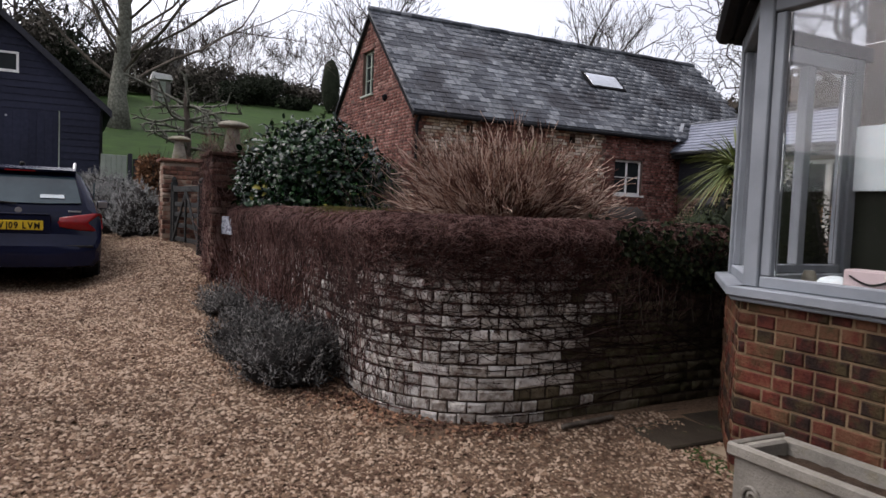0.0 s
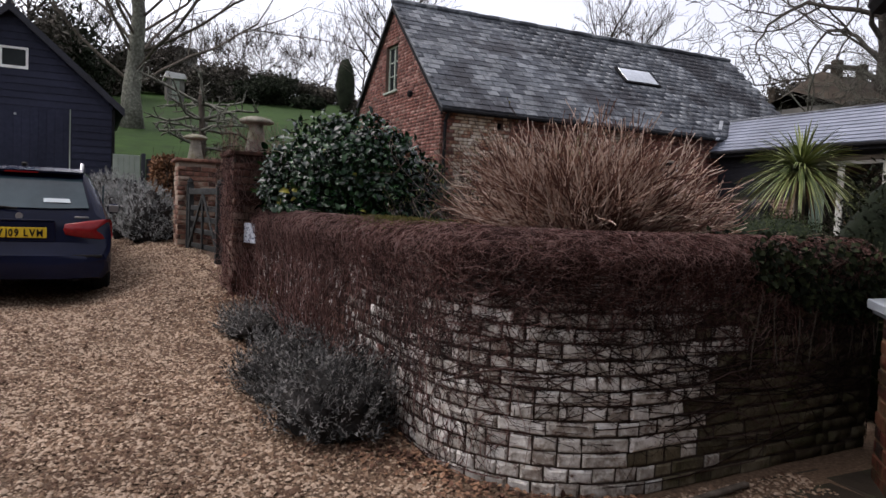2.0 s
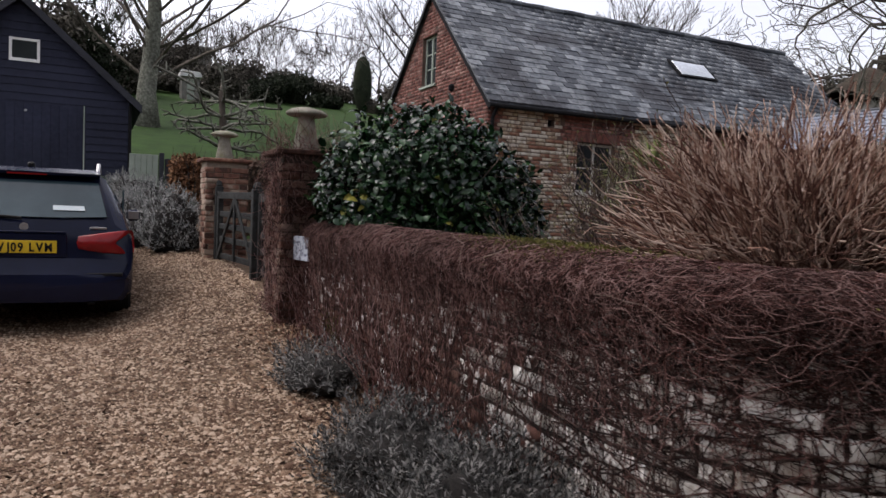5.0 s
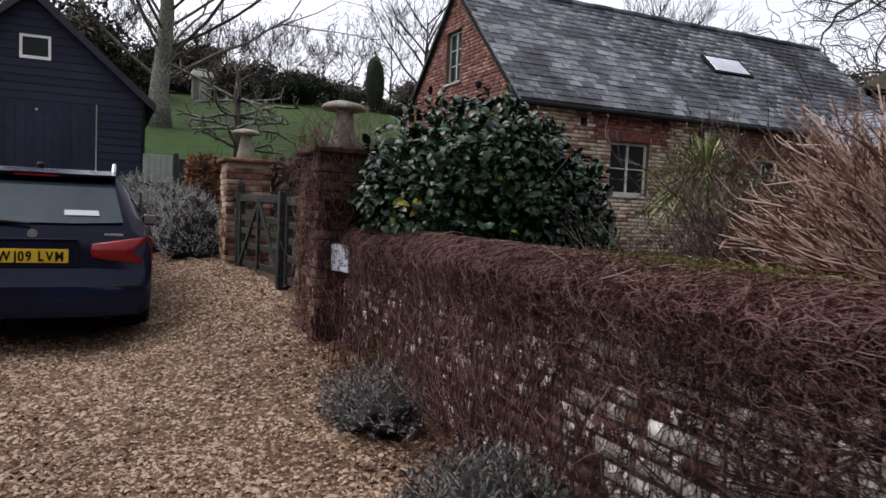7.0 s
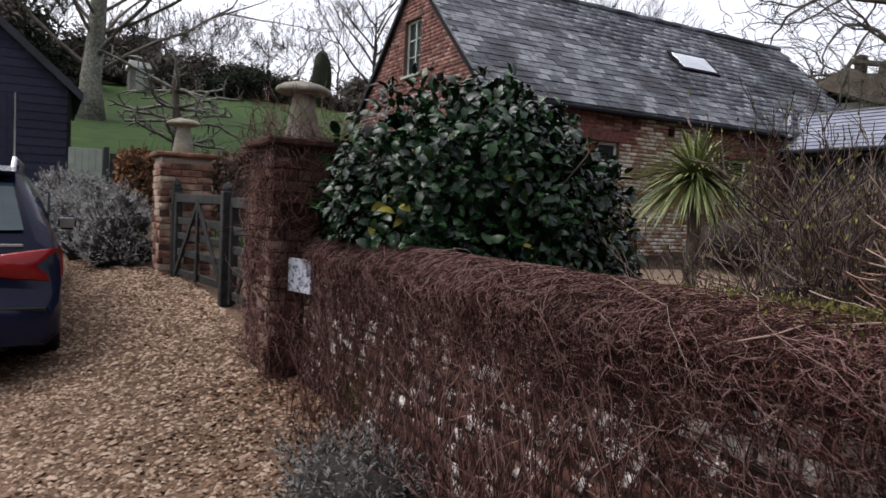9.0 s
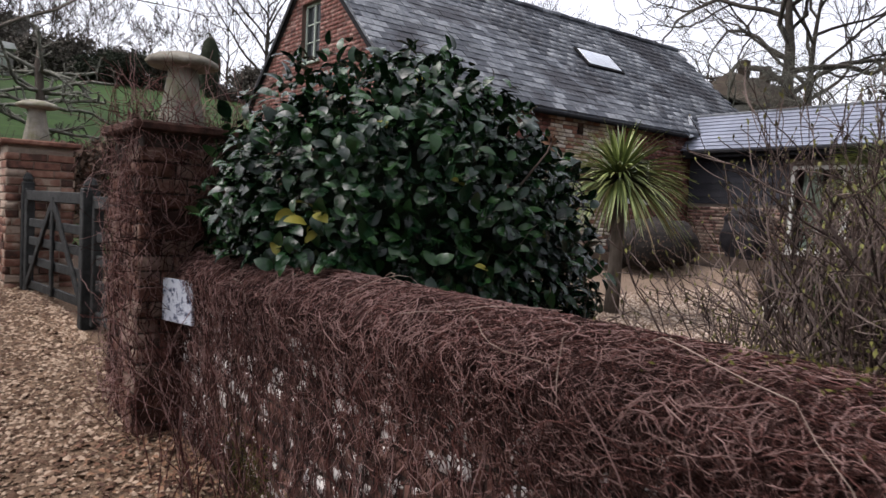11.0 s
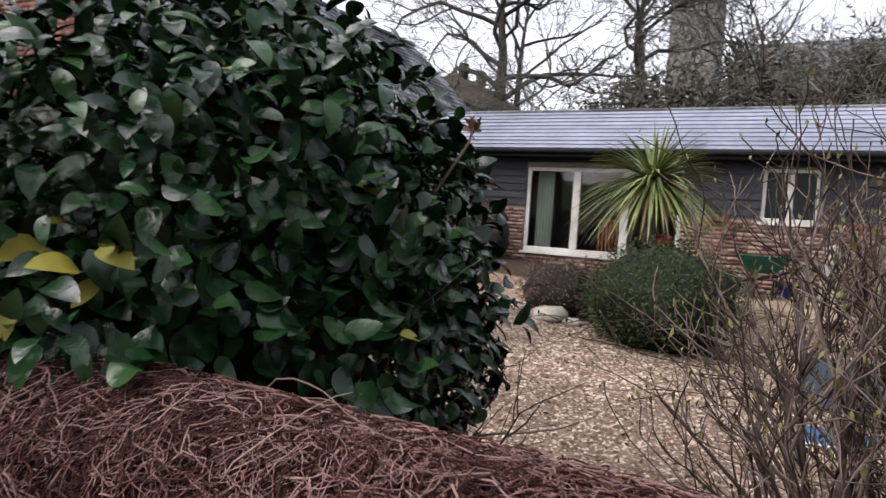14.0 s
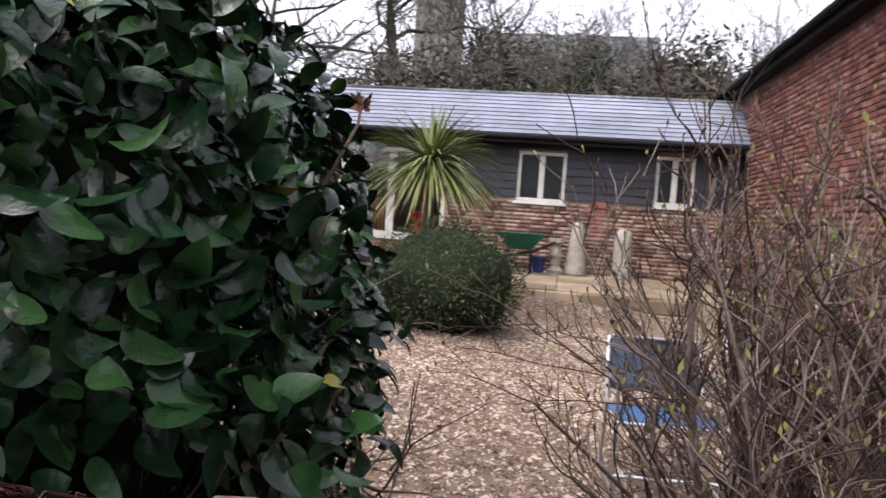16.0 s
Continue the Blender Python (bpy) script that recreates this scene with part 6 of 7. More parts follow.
def branching(origin, direction, length, radius, levels, kids, spread, m=6, wig=0.12, up=0.12, shrink=0.62, rng=None, thin=0.55):
    """Polylines of a branching limb: returns paths and radii."""
    rng = rng or random
    P, R = [], []
    def grow(o, d, L, r, lev):
        pts = [Vector(o)]
        d = Vector(d).normalized()
        for i in range(m - 1):
            d = (d + Vector((rng.gauss(0, wig), rng.gauss(0, wig), rng.gauss(0, wig) + up * 0.3))).normalized()
            pts.append(pts[-1] + d * (L / (m - 1)))
        P.append([tuple(p) for p in pts])
        R.append([r * (1 - (1 - thin) * i / (m - 1)) for i in range(m)])
        if lev <= 0:
            return
        for i in range(kids[min(len(kids) - 1, levels - lev)]):
            t = rng.uniform(0.35, 1.0) if i else 1.0
            j = min(m - 2, int(t * (m - 1)))
            base = pts[j].lerp(pts[j + 1], t * (m - 1) - j) if t < 1 else pts[-1]
            ax = d.cross(Vector((rng.gauss(0, 1), rng.gauss(0, 1), rng.gauss(0, 1))))
            if ax.length < 1e-3:
                continue
            nd = Matrix.Rotation(radians(rng.gauss(spread, spread * 0.35)), 3, ax.normalized()) @ d
            nd.z += up
            grow(base, nd, L * shrink * rng.uniform(0.7, 1.2), r * thin * rng.uniform(0.7, 1.0) * (1.0 if i == 0 else 0.85), lev - 1)
    grow(origin, direction, length, radius, levels)
    return P, R


def bare_tree(x, y, h, r, label, seed, kids=(5, 4, 4, 3), levels=4, spread=34, clear=0.28, mat="bark_far", limbs=7, n=3, wig=0.10, up=0.10, reach=0.42, name="tree", group="", lean=0.0, steep=1.0, thick=0.55, rmin=0.009, trunk_mat=None):
    rng = random.Random(seed)
    z0 = ground(x, y) - 0.3
    t = thing(name, (x, y, z0), label, "tree", group)
    k = Kit()
    pts = [(x + lean * h * q * q + rng.gauss(0, r * 0.3) * (q > 0), y + rng.gauss(0, r * 0.3) * (q > 0), z0 + h * 0.62 * q) for q in [i / 7 for i in range(8)]]
    rad = [r * (1.3 if i == 0 else 1 - 0.118 * i) for i in range(8)]
    k.tube(pts, rad, 10)
    part("trunk", k, M[trunk_mat or mat], t, smooth=True)
    P, R = [], []
    for i in range(limbs):
        q = clear + (1 - clear) * (i + rng.random() * 0.5) / limbs
        j = min(6, int(q * 7))
        o = Vector(pts[j]).lerp(Vector(pts[j + 1]), q * 7 - j)
        a = 2.4 * i + rng.uniform(-0.4, 0.4)
        el = rng.uniform(0.35, 0.8) * steep + 0.5 * q
        a1, b1 = branching(o, (math.cos(a), math.sin(a), el), h * reach * (1.15 - 0.45 * q), r * (thick - 0.22 * q), levels, kids, spread, wig=wig, up=up, rng=rng)
        P += a1
        R += b1
    v, f = tubes(np.array(P), np.maximum(np.array(R), rmin), n)
    tagged(part("crown", stuff_mesh("crown", v, f, M[mat]), None, t), kind="stuff")
    return t


def leaf_clump(parent, name, k, centre, radii, seed, length, width, mat, amp=0.16, shell=(0.80, 1.03), zmin=None, droop=0.3, rows=2, keep=None):
    p, o = blob_points(k, centre, radii, seed, amp=amp, shell=shell)
    if zmin is not None:
        s = p[:, 2] > zmin
        p, o = p[s], o[s]
    if keep is not None:
        s = keep(p)
        p, o = p[s], o[s]
    k = len(p)
    al = rand_unit(k) * 0.9 + o * 0.5 + np.array((0, 0, -droop))
    nm = o + rand_unit(k) * 0.45 + np.array((0, 0, 0.35))
    v, f = leaves(p, al, nm, RNG.uniform(*length, k), RNG.uniform(*width, k), rows=rows)
    return tagged(part(name, stuff_mesh(name, v, f, M[mat], True), None, parent), kind="stuff")


def camellia():
    C, Rr = (2.48, 7.92, 1.40), (1.10, 0.80, 1.04)
    t = thing("camellia_bush", (2.6, 7.9, 0.5), "large glossy dark green camellia bush behind the wall", "bush")
    # dark solid core, shows as shade through the gaps in the leaves
    part("inner_mass", core_mesh((C[0] + 0.06, C[1] + 0.06, C[2] + 0.10), Rr, 3.0, 0.56), M["leaf_gap_shade"], t, smooth=True)
    p, o = blob_points(13500, C, Rr, 3.0, shell=(0.70, 1.02))
    taper = 1 - 0.11 * np.clip((p[:, 2] - 1.2) / 1.1, 0, 1)
    p[:, 0] = C[0] + (p[:, 0] - C[0]) * taper
    p[:, 1] = C[1] + (p[:, 1] - C[1]) * taper
    over = ((p[:, 0] < 1.95) & (p[:, 2] < 1.46)) | ((p[:, 0] < 1.62) & (p[:, 2] < 1.62))
    low = (p[:, 2] < 1.36 + 0.10 * np.sin(7 * p[:, 0])) & (p[:, 0] < 2.85) & (p[:, 1] < 7.9) & (RNG.random(len(p)) < 0.80)
    s = (p[:, 2] > 0.62) & ~over & ~low
    p, o = p[s], o[s]
    k = len(p)
    al = rand_unit(k) * 0.75 + o * 0.55 + np.array((0, 0, -0.25))
    nm = o * 0.9 + rand_unit(k) * 0.4 + np.array((0, 0, 0.55))
    ln, wd = RNG.uniform(0.055, 0.098, k), None
    wd = ln * RNG.uniform(0.48, 0.62, k)
    old = np.linalg.norm(p - np.array((1.76, 7.56, 1.64)), axis=1)
    yellow = RNG.random(k) < np.where(old < 0.13, 0.13, 0.0025)
    near = np.argsort(np.linalg.norm(p - np.array((2.0, 7.0, 1.65)), axis=1))
    chosen = set(near[~yellow[near]][:300].tolist())
    mask = np.array([i not in chosen for i in range(k)])
    for nm_, sel, mat in (("foliage", mask & ~yellow, "leaf"), ("yellowed_foliage", mask & yellow, "yellow_leaf")):
        v, f = leaves(p[sel], al[sel], nm[sel], ln[sel], wd[sel], fold=0.22, curl=0.22, rows=6)
        tagged(part(nm_, stuff_mesh(nm_, v, f, M[mat], True), None, t), kind="stuff")
    protos = []
    for i in range(5):
        v, f = leaves(np.zeros((1, 3)), np.array([[0, 1.0, 0]]), np.array([[0, 0, 1.0]]), np.array([1.0]), np.array([0.50 + 0.03 * i]), fold=0.15 + 0.05 * i, curl=0.10 + 0.07 * i, rows=8)
        protos.append(stuff_mesh("leaf", v, f, M["leaf_part"], True))
    protos.append(stuff_mesh("leaf", v, f, M["yellow_leaf"], True))
    for i in near[~yellow[near]][:300]:
        a = Vector(al[i]).normalized()
        n = Vector(nm[i])
        sd = n.cross(a).normalized()
        n = a.cross(sd) * -1
        m = Matrix((sd, a, sd.cross(a))).transposed().to_4x4() @ Matrix.Scale(float(ln[i]), 4)
        m.translation = Vector(p[i])
        ob = new("leaf", protos[5] if random.random() < 0.003 else protos[random.randrange(5)])
        ob.parent = t
        ob.matrix_parent_inverse = t.matrix_basis.inverted()
        ob.matrix_basis = m
    P, R = [], []
    for i in range(36):
        a, q = random.uniform(0, 6.28), random.uniform(0.3, 1.0)
        a1, b1 = branching((2.6 + 0.15 * math.cos(a), 7.9 + 0.15 * math.sin(a), 0.5), (q * math.cos(a), q * math.sin(a) * 0.8, 0.8), random.uniform(0.45, 0.75), 0.011, 2, (3, 3), 32, up=0.02)
        P += a1
        R += b1
    for x0, y0, z0, d in ((2.5, 7.2, 1.1, (0.7, -0.05, -0.25)), (2.7, 7.2, 1.05, (0.5, -0.05, -0.45)), (2.9, 7.2, 1.0, (0.8, -0.1, 0.1))):
        for _ in range(2):
            a1, b1 = branching((x0 + random.gauss(0, 0.1), y0, z0 + random.gauss(0, 0.1)), d, 0.30, 0.0040, 1, (3,), 30, up=0.0)
            P += a1
            R += b1
    v, f = tubes(np.array(P), np.array(R), 4)
    tagged(part("branchwork", stuff_mesh("branchwork", v, f, M["shrub_stem"]), None, t), kind="stuff")
    part("long_twig", Kit().tube([(2.30, 7.45, 1.45), (2.50, 7.38, 1.66), (2.66, 7.31, 1.85), (2.77, 7.28, 1.99), (2.80, 7.28, 2.06)], [0.006, 0.0055, 0.005, 0.004, 0.003], 6), M["shrub_stem"], t, "long twig with a withered bud cluster")
    k = 26
    v, f = leaves(np.array((2.795, 7.28, 2.03)) + rand_unit(k) * 0.014, rand_unit(k) + np.array((0, 0, 0.7)), rand_unit(k), RNG.uniform(0.02, 0.045, k), RNG.uniform(0.012, 0.022, k), rows=2)
    tagged(part("withered_cluster", stuff_mesh("withered_cluster", v, f, M["litter"]), None, t), kind="stuff")


camellia()


def straw_bush():
    """A dense fan of leafless buff stems from a knobbly stool."""
    t = thing("dogwood_bush", (2.98, 4.78, 0.33), "leafless fan of straw-coloured stems behind the wall", "bush")
    k = Kit().lathe([(0.30, 0), (0.20, 0.3), (0.18, 0.75), (0.26, 1.0), (0.15, 1.12)], (2.98, 4.78, 0.30), 14)
    k.v = [(x + 0.08 * noise.noise((x * 6, y * 6, z * 6)), y + 0.08 * noise.noise((x * 6, y * 6, z * 6 + 4)), z) for x, y, z in k.v]
    part("stool", k, M["bark"], t, "knobbly woody base", smooth=True)
    P, R = [], []
    for i in range(760):
        a = random.uniform(0, 6.28)
        el = math.asin(random.uniform(0.0, 1.0) ** 0.9)
        d = Vector((math.cos(el) * math.cos(a), math.cos(el) * math.sin(a), math.sin(el) + 0.1))
        L = random.uniform(0.80, 1.12) * (0.90 - 0.06 * math.sin(el) ** 2)
        a1, b1 = branching((2.98 + 0.16 * math.cos(a), 4.78 + 0.16 * math.sin(a), random.uniform(1.22, 1.44)), d, L * 0.56, random.uniform(0.0055, 0.0095), 2, (3, 2), 17, m=6, wig=0.09, up=0.05, shrink=0.50, thin=0.74)
        P += a1
        R += b1
    v, f = tubes(np.array(P), np.maximum(np.array(R), 0.0024), 3)
    tagged(part("stem_fan", stuff_mesh("stem_fan", v, f, M["straw_stem"]), None, t), kind="stuff")


straw_bush()


def twiggy_shrub(x, y, stems, h, seed, label, lean=(0.0, 0.0), buds=1500):
    """A many-stemmed leafless shrub: stout arching stems with stiff side twigs and swelling buds."""
    rng = random.Random(seed)
    z0 = ground(x, y)
    t = thing("shrub", (x, y, z0), label, "shrub")
    P, R = [], []
    for i in range(stems):
        a, q = 2.4 * i + rng.uniform(-0.5, 0.5), 0.15 + 0.85 * rng.random()
        d = (0.50 * q * math.cos(a) + lean[0], 0.50 * q * math.sin(a) + lean[1], 1.0)
        a1, b1 = branching((x + 0.13 * math.cos(a), y + 0.13 * math.sin(a), z0 - 0.02), d, h * rng.uniform(0.50, 0.66), rng.uniform(0.010, 0.021), 3, (7, 5, 3), 32, m=7, wig=0.11, up=0.10, shrink=0.50, rng=rng, thin=0.52)
        P += a1
        R += b1
    P, R = np.array(P), np.maximum(np.array(R), 0.0017)
    v, f = tubes(P, R, 5)
    tagged(part("branchwork", stuff_mesh("branchwork", v, f, M["shrub_stem"], True), None, t), kind="stuff")
    tips = P[:, -1][RNG.choice(len(P), min(buds, len(P)), replace=False)]
    k = len(tips)
    v, f = leaves(tips, rand_unit(k) * 0.5 + np.array((0, 0, 1.0)), rand_unit(k), RNG.uniform(0.012, 0.030, k), RNG.uniform(0.006, 0.013, k), rows=2)
    tagged(part("budding", stuff_mesh("budding", v, f, M["bud"]), None, t), kind="stuff")


twiggy_shrub(3.04, 6.06, 19, 1.62, 5, "leafless brown shrub with arching budding twigs beside garden chairs", (0.04, 0.05), 3200)
twiggy_shrub(3.34, 5.68, 21, 1.74, 6, "leafless brown shrub with upright budding twigs", (0.0, 0.0), 3200)


def lavender(x, y, rx, ry, h, label, k, seed, mat="lavender", sprig=0.095, leaf=0.038):
    """A mound of short upright sprigs, each a spindle of narrow leaves."""
    z0 = ground(x, y)
    t = thing("lavender_bush", (x, y, z0), label, "lavender", "lavender")
    c, r = (x, y, z0 + h * 0.30), (rx, ry, h * 0.70)
    part("inner_mass", core_mesh(c, r, seed, 0.76, 0.42), M["bush_gap_shade"], t, smooth=True)
    p, o = blob_points(k, c, r, seed, amp=0.42, shell=(0.70, 0.96))
    s = p[:, 2] > z0 + 0.01
    p, o = p[s], o[s]
    n = len(p)
    ax = o * 0.55 + rand_unit(n) * 0.35 + np.array((0, 0, 0.75))
    ax /= np.linalg.norm(ax, axis=1, keepdims=True)
    ln = RNG.uniform(0.7, 1.3, n) * sprig
    bits = []
    for j in range(9):
        q = j / 8
        out = np.cross(ax, rand_unit(n))
        out /= np.linalg.norm(out, axis=1, keepdims=True) + 1e-9
        d = ax * (0.55 + 0.6 * q) + out * (1.0 - 0.55 * q)
        bits.append(leaves(p + ax * (ln * q)[:, None], d, ax + rand_unit(n) * 0.3, RNG.uniform(0.7, 1.1, n) * leaf * (1.1 - 0.4 * q), RNG.uniform(0.006, 0.011, n) * leaf / 0.034, rows=2, fold=0.4))
    v, f = join(bits)
    tagged(part("sprig_mass", stuff_mesh("sprig_mass", v, f, M[mat]), None, t), kind="stuff")


lavender(1.30, 4.74, 0.36, 0.40, 0.40, "grey-green lavender bush at the foot of the wall", 950, 1.0)
lavender(1.20, 5.36, 0.31, 0.36, 0.35, "grey-green lavender bush at the foot of the wall", 800, 2.0)
lavender(1.30, 6.85, 0.25, 0.42, 0.22, "sparse grey lavender bush at the foot of the wall", 420, 3.0)
for i in range(7):
    lavender(0.80 + 0.10 * math.sin(i * 2.0) + (0.16 if i == 0 else 0) - 0.06 * i, 13.55 + 0.80 * i, 0.47, 0.44, 0.86 + 0.09 * math.sin(i * 1.7), "rounded silver-grey shrub edging the drive", 900, 5.0 + i, mat="silver_sprig", sprig=0.10, leaf=0.05)


def dry_stalks(x, y, n, h, label, seed):
    rng = random.Random(seed)
    z0 = ground(x, y)
    t = thing("dry_plant", (x, y, z0), label, "plant", "dry plants by the wall")
    for i in range(n):
        a = rng.uniform(0, 6.28)
        P, R = branching((x + rng.gauss(0, 0.08), y + rng.gauss(0, 0.22), z0), (0.3 * math.cos(a), 0.5 * math.sin(a), 1), h * rng.uniform(0.5, 0.9), 0.004, 2, (3, 2), 25, m=5, wig=0.12, rng=rng)
        v, f = tubes(np.array(P), np.maximum(np.array(R), 0.0016), 3)
        part("stalk", stuff_mesh("stalk", v, f, M["vine"]), None, t)


dry_stalks(1.48, 5.75, 26, 0.62, "dry brown stalks against the wall", 7)
dry_stalks(1.50, 6.25, 28, 0.55, "dry brown stalks against the wall", 2)
dry_stalks(1.40, 7.15, 22, 0.24, "dry brown stalks against the wall", 4)
dry_stalks(1.46, 7.8, 22, 0.55, "dry brown stalks against the wall", 3)


def ivy():
    t = thing("ivy", (3.6, 3.5, 1.1), "green ivy spilling over the wall top, darkened for passage shade", "ivy")
    k = 2700
    u = RNG.uniform(6.1, WALL_LEN, k)
    h = RNG.uniform(-0.36, 0.36, k)
    p = np.zeros((k, 3))
    o = np.zeros((k, 3))
    for i in range(k):
        (x, y), a, n = wall_path(u[i])
        if h[i] < 0:
            p[i] = (x + n[0] * 0.05, y + n[1] * 0.05, WALL_TOP + h[i] * min(1, (u[i] - 5.8)))
            o[i] = (n[0], n[1], 0.3)
        else:
            p[i] = (x - n[0] * h[i], y - n[1] * h[i], WALL_TOP + 0.03 + 0.05 * noise.noise((u[i] * 5, h[i] * 8, 0)))
            o[i] = (n[0] * 0.2, n[1] * 0.2, 1)
    p += rand_unit(k) * 0.035
    v, f = leaves(p, rand_unit(k) + np.array((0, 0, -0.5)), o + rand_unit(k) * 0.5, RNG.uniform(0.03, 0.055, k), RNG.uniform(0.028, 0.05, k), rows=2)
    per = len(f) // k
    ff = f.reshape(k, per, 4)
    for nm, sel in (("hanging_foliage", h < 0), ("crest_foliage", h >= 0)):
        tagged(part(nm, stuff_mesh(nm, v, ff[sel].reshape(-1, 4), M["ivy"], True), None, t), kind="stuff")
    for i in range(9):
        u0 = 6.2 + 0.16 * i
        (x, y), a, n = wall_path(min(u0, WALL_LEN - 0.02))
        path_ = [(x + n[0] * 0.03 + 0.03 * math.sin(2.1 * i + j), y + n[1] * 0.03, WALL_TOP - 0.12 * j) for j in range(6)]
        part("stem", Kit().tube(path_, [0.006 - 0.0007 * j for j in range(6)], 5), M["bark"], t)


ivy()


def palm(x, y, zc, size, n, label, trunk=True):
    z0 = ground(x, y)
    t = thing("cordyline_palm", (x, y, z0), label, "palm", "cordylines")
    if trunk:
        k = Kit().tube([(x, y, z0 - 0.1), (x + 0.03, y, (z0 + zc) / 2), (x, y, zc)], [0.09, 0.075, 0.07], 9)
        part("trunk", k, M["bark"], t, smooth=True)
    d = rand_unit(n)
    d[:, 2] = np.abs(d[:, 2]) * 1.1 - 0.45
    d /= np.linalg.norm(d, axis=1, keepdims=True)
    L = size * RNG.uniform(0.8, 1.1, n)
    m = 7
    ts = np.linspace(0, 1, m)
    path_ = np.array((x, y, zc))[None, None] + d[:, None, :] * (L[:, None] * ts[None])[..., None]
    path_[:, :, 2] -= (L[:, None] * 0.42 * ts[None] ** 2.2) * (1.0 - 0.5 * d[:, 2:3])
    side = np.cross(d, np.array((0, 0, 1.0)))
    side /= np.linalg.norm(side, axis=1, keepdims=True) + 1e-9
    w = 0.5 * 0.036 * np.array([0.7, 1.0, 1.0, 0.9, 0.7, 0.4, 0.03])
    a = path_ - side[:, None] * w[None, :, None]
    b = path_ + side[:, None] * w[None, :, None]
    c = path_ - np.array((0, 0, 0.006))
    grid = np.stack([a, c, b], 2).reshape(-1, 3)
    base = (np.arange(n)[:, None, None] * m + np.arange(m - 1)[None, :, None]) * 3 + np.arange(2)[None, None, :]
    f = np.stack([base, base + 1, base + 4, base + 3], -1).reshape(-1, 4)
    dead = d[:, 2] < -0.38
    per = (m - 1) * 2
    ff = f.reshape(n, per, 4)
    me = stuff_mesh("fronds", grid, ff[~dead].reshape(-1, 4), M["blade"], True)
    tagged(part("frond_head", me, None, t), kind="stuff")
    tagged(part("dead_skirt", stuff_mesh("dead_skirt", grid, ff[dead].reshape(-1, 4), M["dead_blade"], True), None, t), kind="stuff")


palm(9.95, 8.50, 2.40, 0.98, 400, "spiky green cordyline palm in front of glazed doors")
palm(6.95, 10.25, 2.18, 0.84, 460, "spiky green cordyline palm beside the barn yard")


def round_bush(name, x, y, rx, ry, h, k, label, cat, mat, seed, core="leaf_gap_shade", leaf=(0.03, 0.06), amp=0.14, lift=0.42):
    z0 = ground(x, y)
    t = thing(name, (x, y, z0), label, cat)
    c, r = (x, y, z0 + h * lift), (rx, ry, h * (1 - lift))
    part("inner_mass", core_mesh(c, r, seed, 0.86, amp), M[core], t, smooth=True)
    leaf_clump(t, "foliage", k, c, r, seed, leaf, (leaf[0] * 0.35, leaf[1] * 0.4), mat, amp=amp, shell=(0.84, 1.04), zmin=z0, droop=-0.3)


round_bush("box_bush", 8.95, 8.08, 0.88, 0.88, 1.16, 9000, "rounded dark evergreen bush on the gravel yard", "bush", "box_leaf", 11.0)
round_bush("grey_shrub", 9.7, 9.55, 0.55, 0.5, 0.75, 2500, "low grey-brown shrub below glazed doors", "shrub", "brown_hedge", 13.0, core="bush_gap_shade")
round_bush("dark_shrub", 10.9, 12.6, 0.9, 0.9, 0.9, 2200, "low dark shrub near the barn corner", "shrub", "brown_hedge", 14.0, core="bush_gap_shade")


def rock(x, y, s, label, seed):
    z0 = ground(x, y)
    t = thing("rock", (x, y, z0), label, "rock", "edging rocks")
    k = Kit().lathe([(0.6 * s, -0.1 * s), (0.95 * s, 0.15 * s), (0.9 * s, 0.45 * s), (0.55 * s, 0.68 * s), (0.05 * s, 0.72 * s)], (x, y, z0), 14)
    k.v = [(a + 0.35 * s * noise.noise((a * 3 / s * 0.3 + seed, b * 2, c * 3)), b + 0.35 * s * noise.noise((a * 2, b * 3 + seed, c * 3)), c + 0.2 * s * noise.noise((a * 4, b * 4, seed))) for a, b, c in k.v]
    part("stone", k, M["white_stone"] if seed % 2 else M["stone"], t, smooth=True)


for i, (x, y, s) in enumerate([(9.2, 9.45, 0.24), (9.5, 9.75, 0.16), (9.15, 9.15, 0.13), (9.9, 9.05, 0.2)]):
    rock(x, y, s, "pale lichened rock edging the planting bed", i + 1)


# ---- terrace and its things ----
ter = thing("terrace", (13, 6.5, 0.8), "raised terrace of buff paving slabs", "terrace", kind="structure")
TZ = 0.80
part("bed", Kit().box((11.35, 3.9, 0.3), (14.70, 9.1, TZ - 0.05)), M["soil"], ter)
for i in range(5):
    for j in range(7):
        part("paving_slab", Kit().box((11.3 + 0.68 * i, 3.92 + 0.735 * j, TZ - 0.05), (11.97 + 0.68 * i, 4.645 + 0.735 * j, TZ + random.uniform(-0.004, 0.004)), 0.008), M["paving"], ter)
for j in range(8):
    part("kerb", Kit().box((11.16, 3.92 + 0.65 * j, 0.35), (11.29, 4.55 + 0.65 * j, TZ - 0.02), 0.012), M["paving"], ter)


def baluster(x, y, h, r, label):
    t = thing("stone_baluster", (x, y, TZ), label, "baluster", "stone balusters")
    prof = [(1.0, 0), (1.0, 0.10), (0.75, 0.13), (0.55, 0.20), (0.62, 0.36), (0.80, 0.52), (0.66, 0.66), (0.48, 0.78), (0.55, 0.84), (0.95, 0.88), (0.98, 1.0)]
    part("turned_shaft", Kit().lathe([(r * a, h * b) for a, b in prof], (x, y, TZ), 16), M["white_stone"], t, smooth=False)


baluster(14.3, 6.92, 0.64, 0.15, "pale turned stone baluster standing on the terrace")


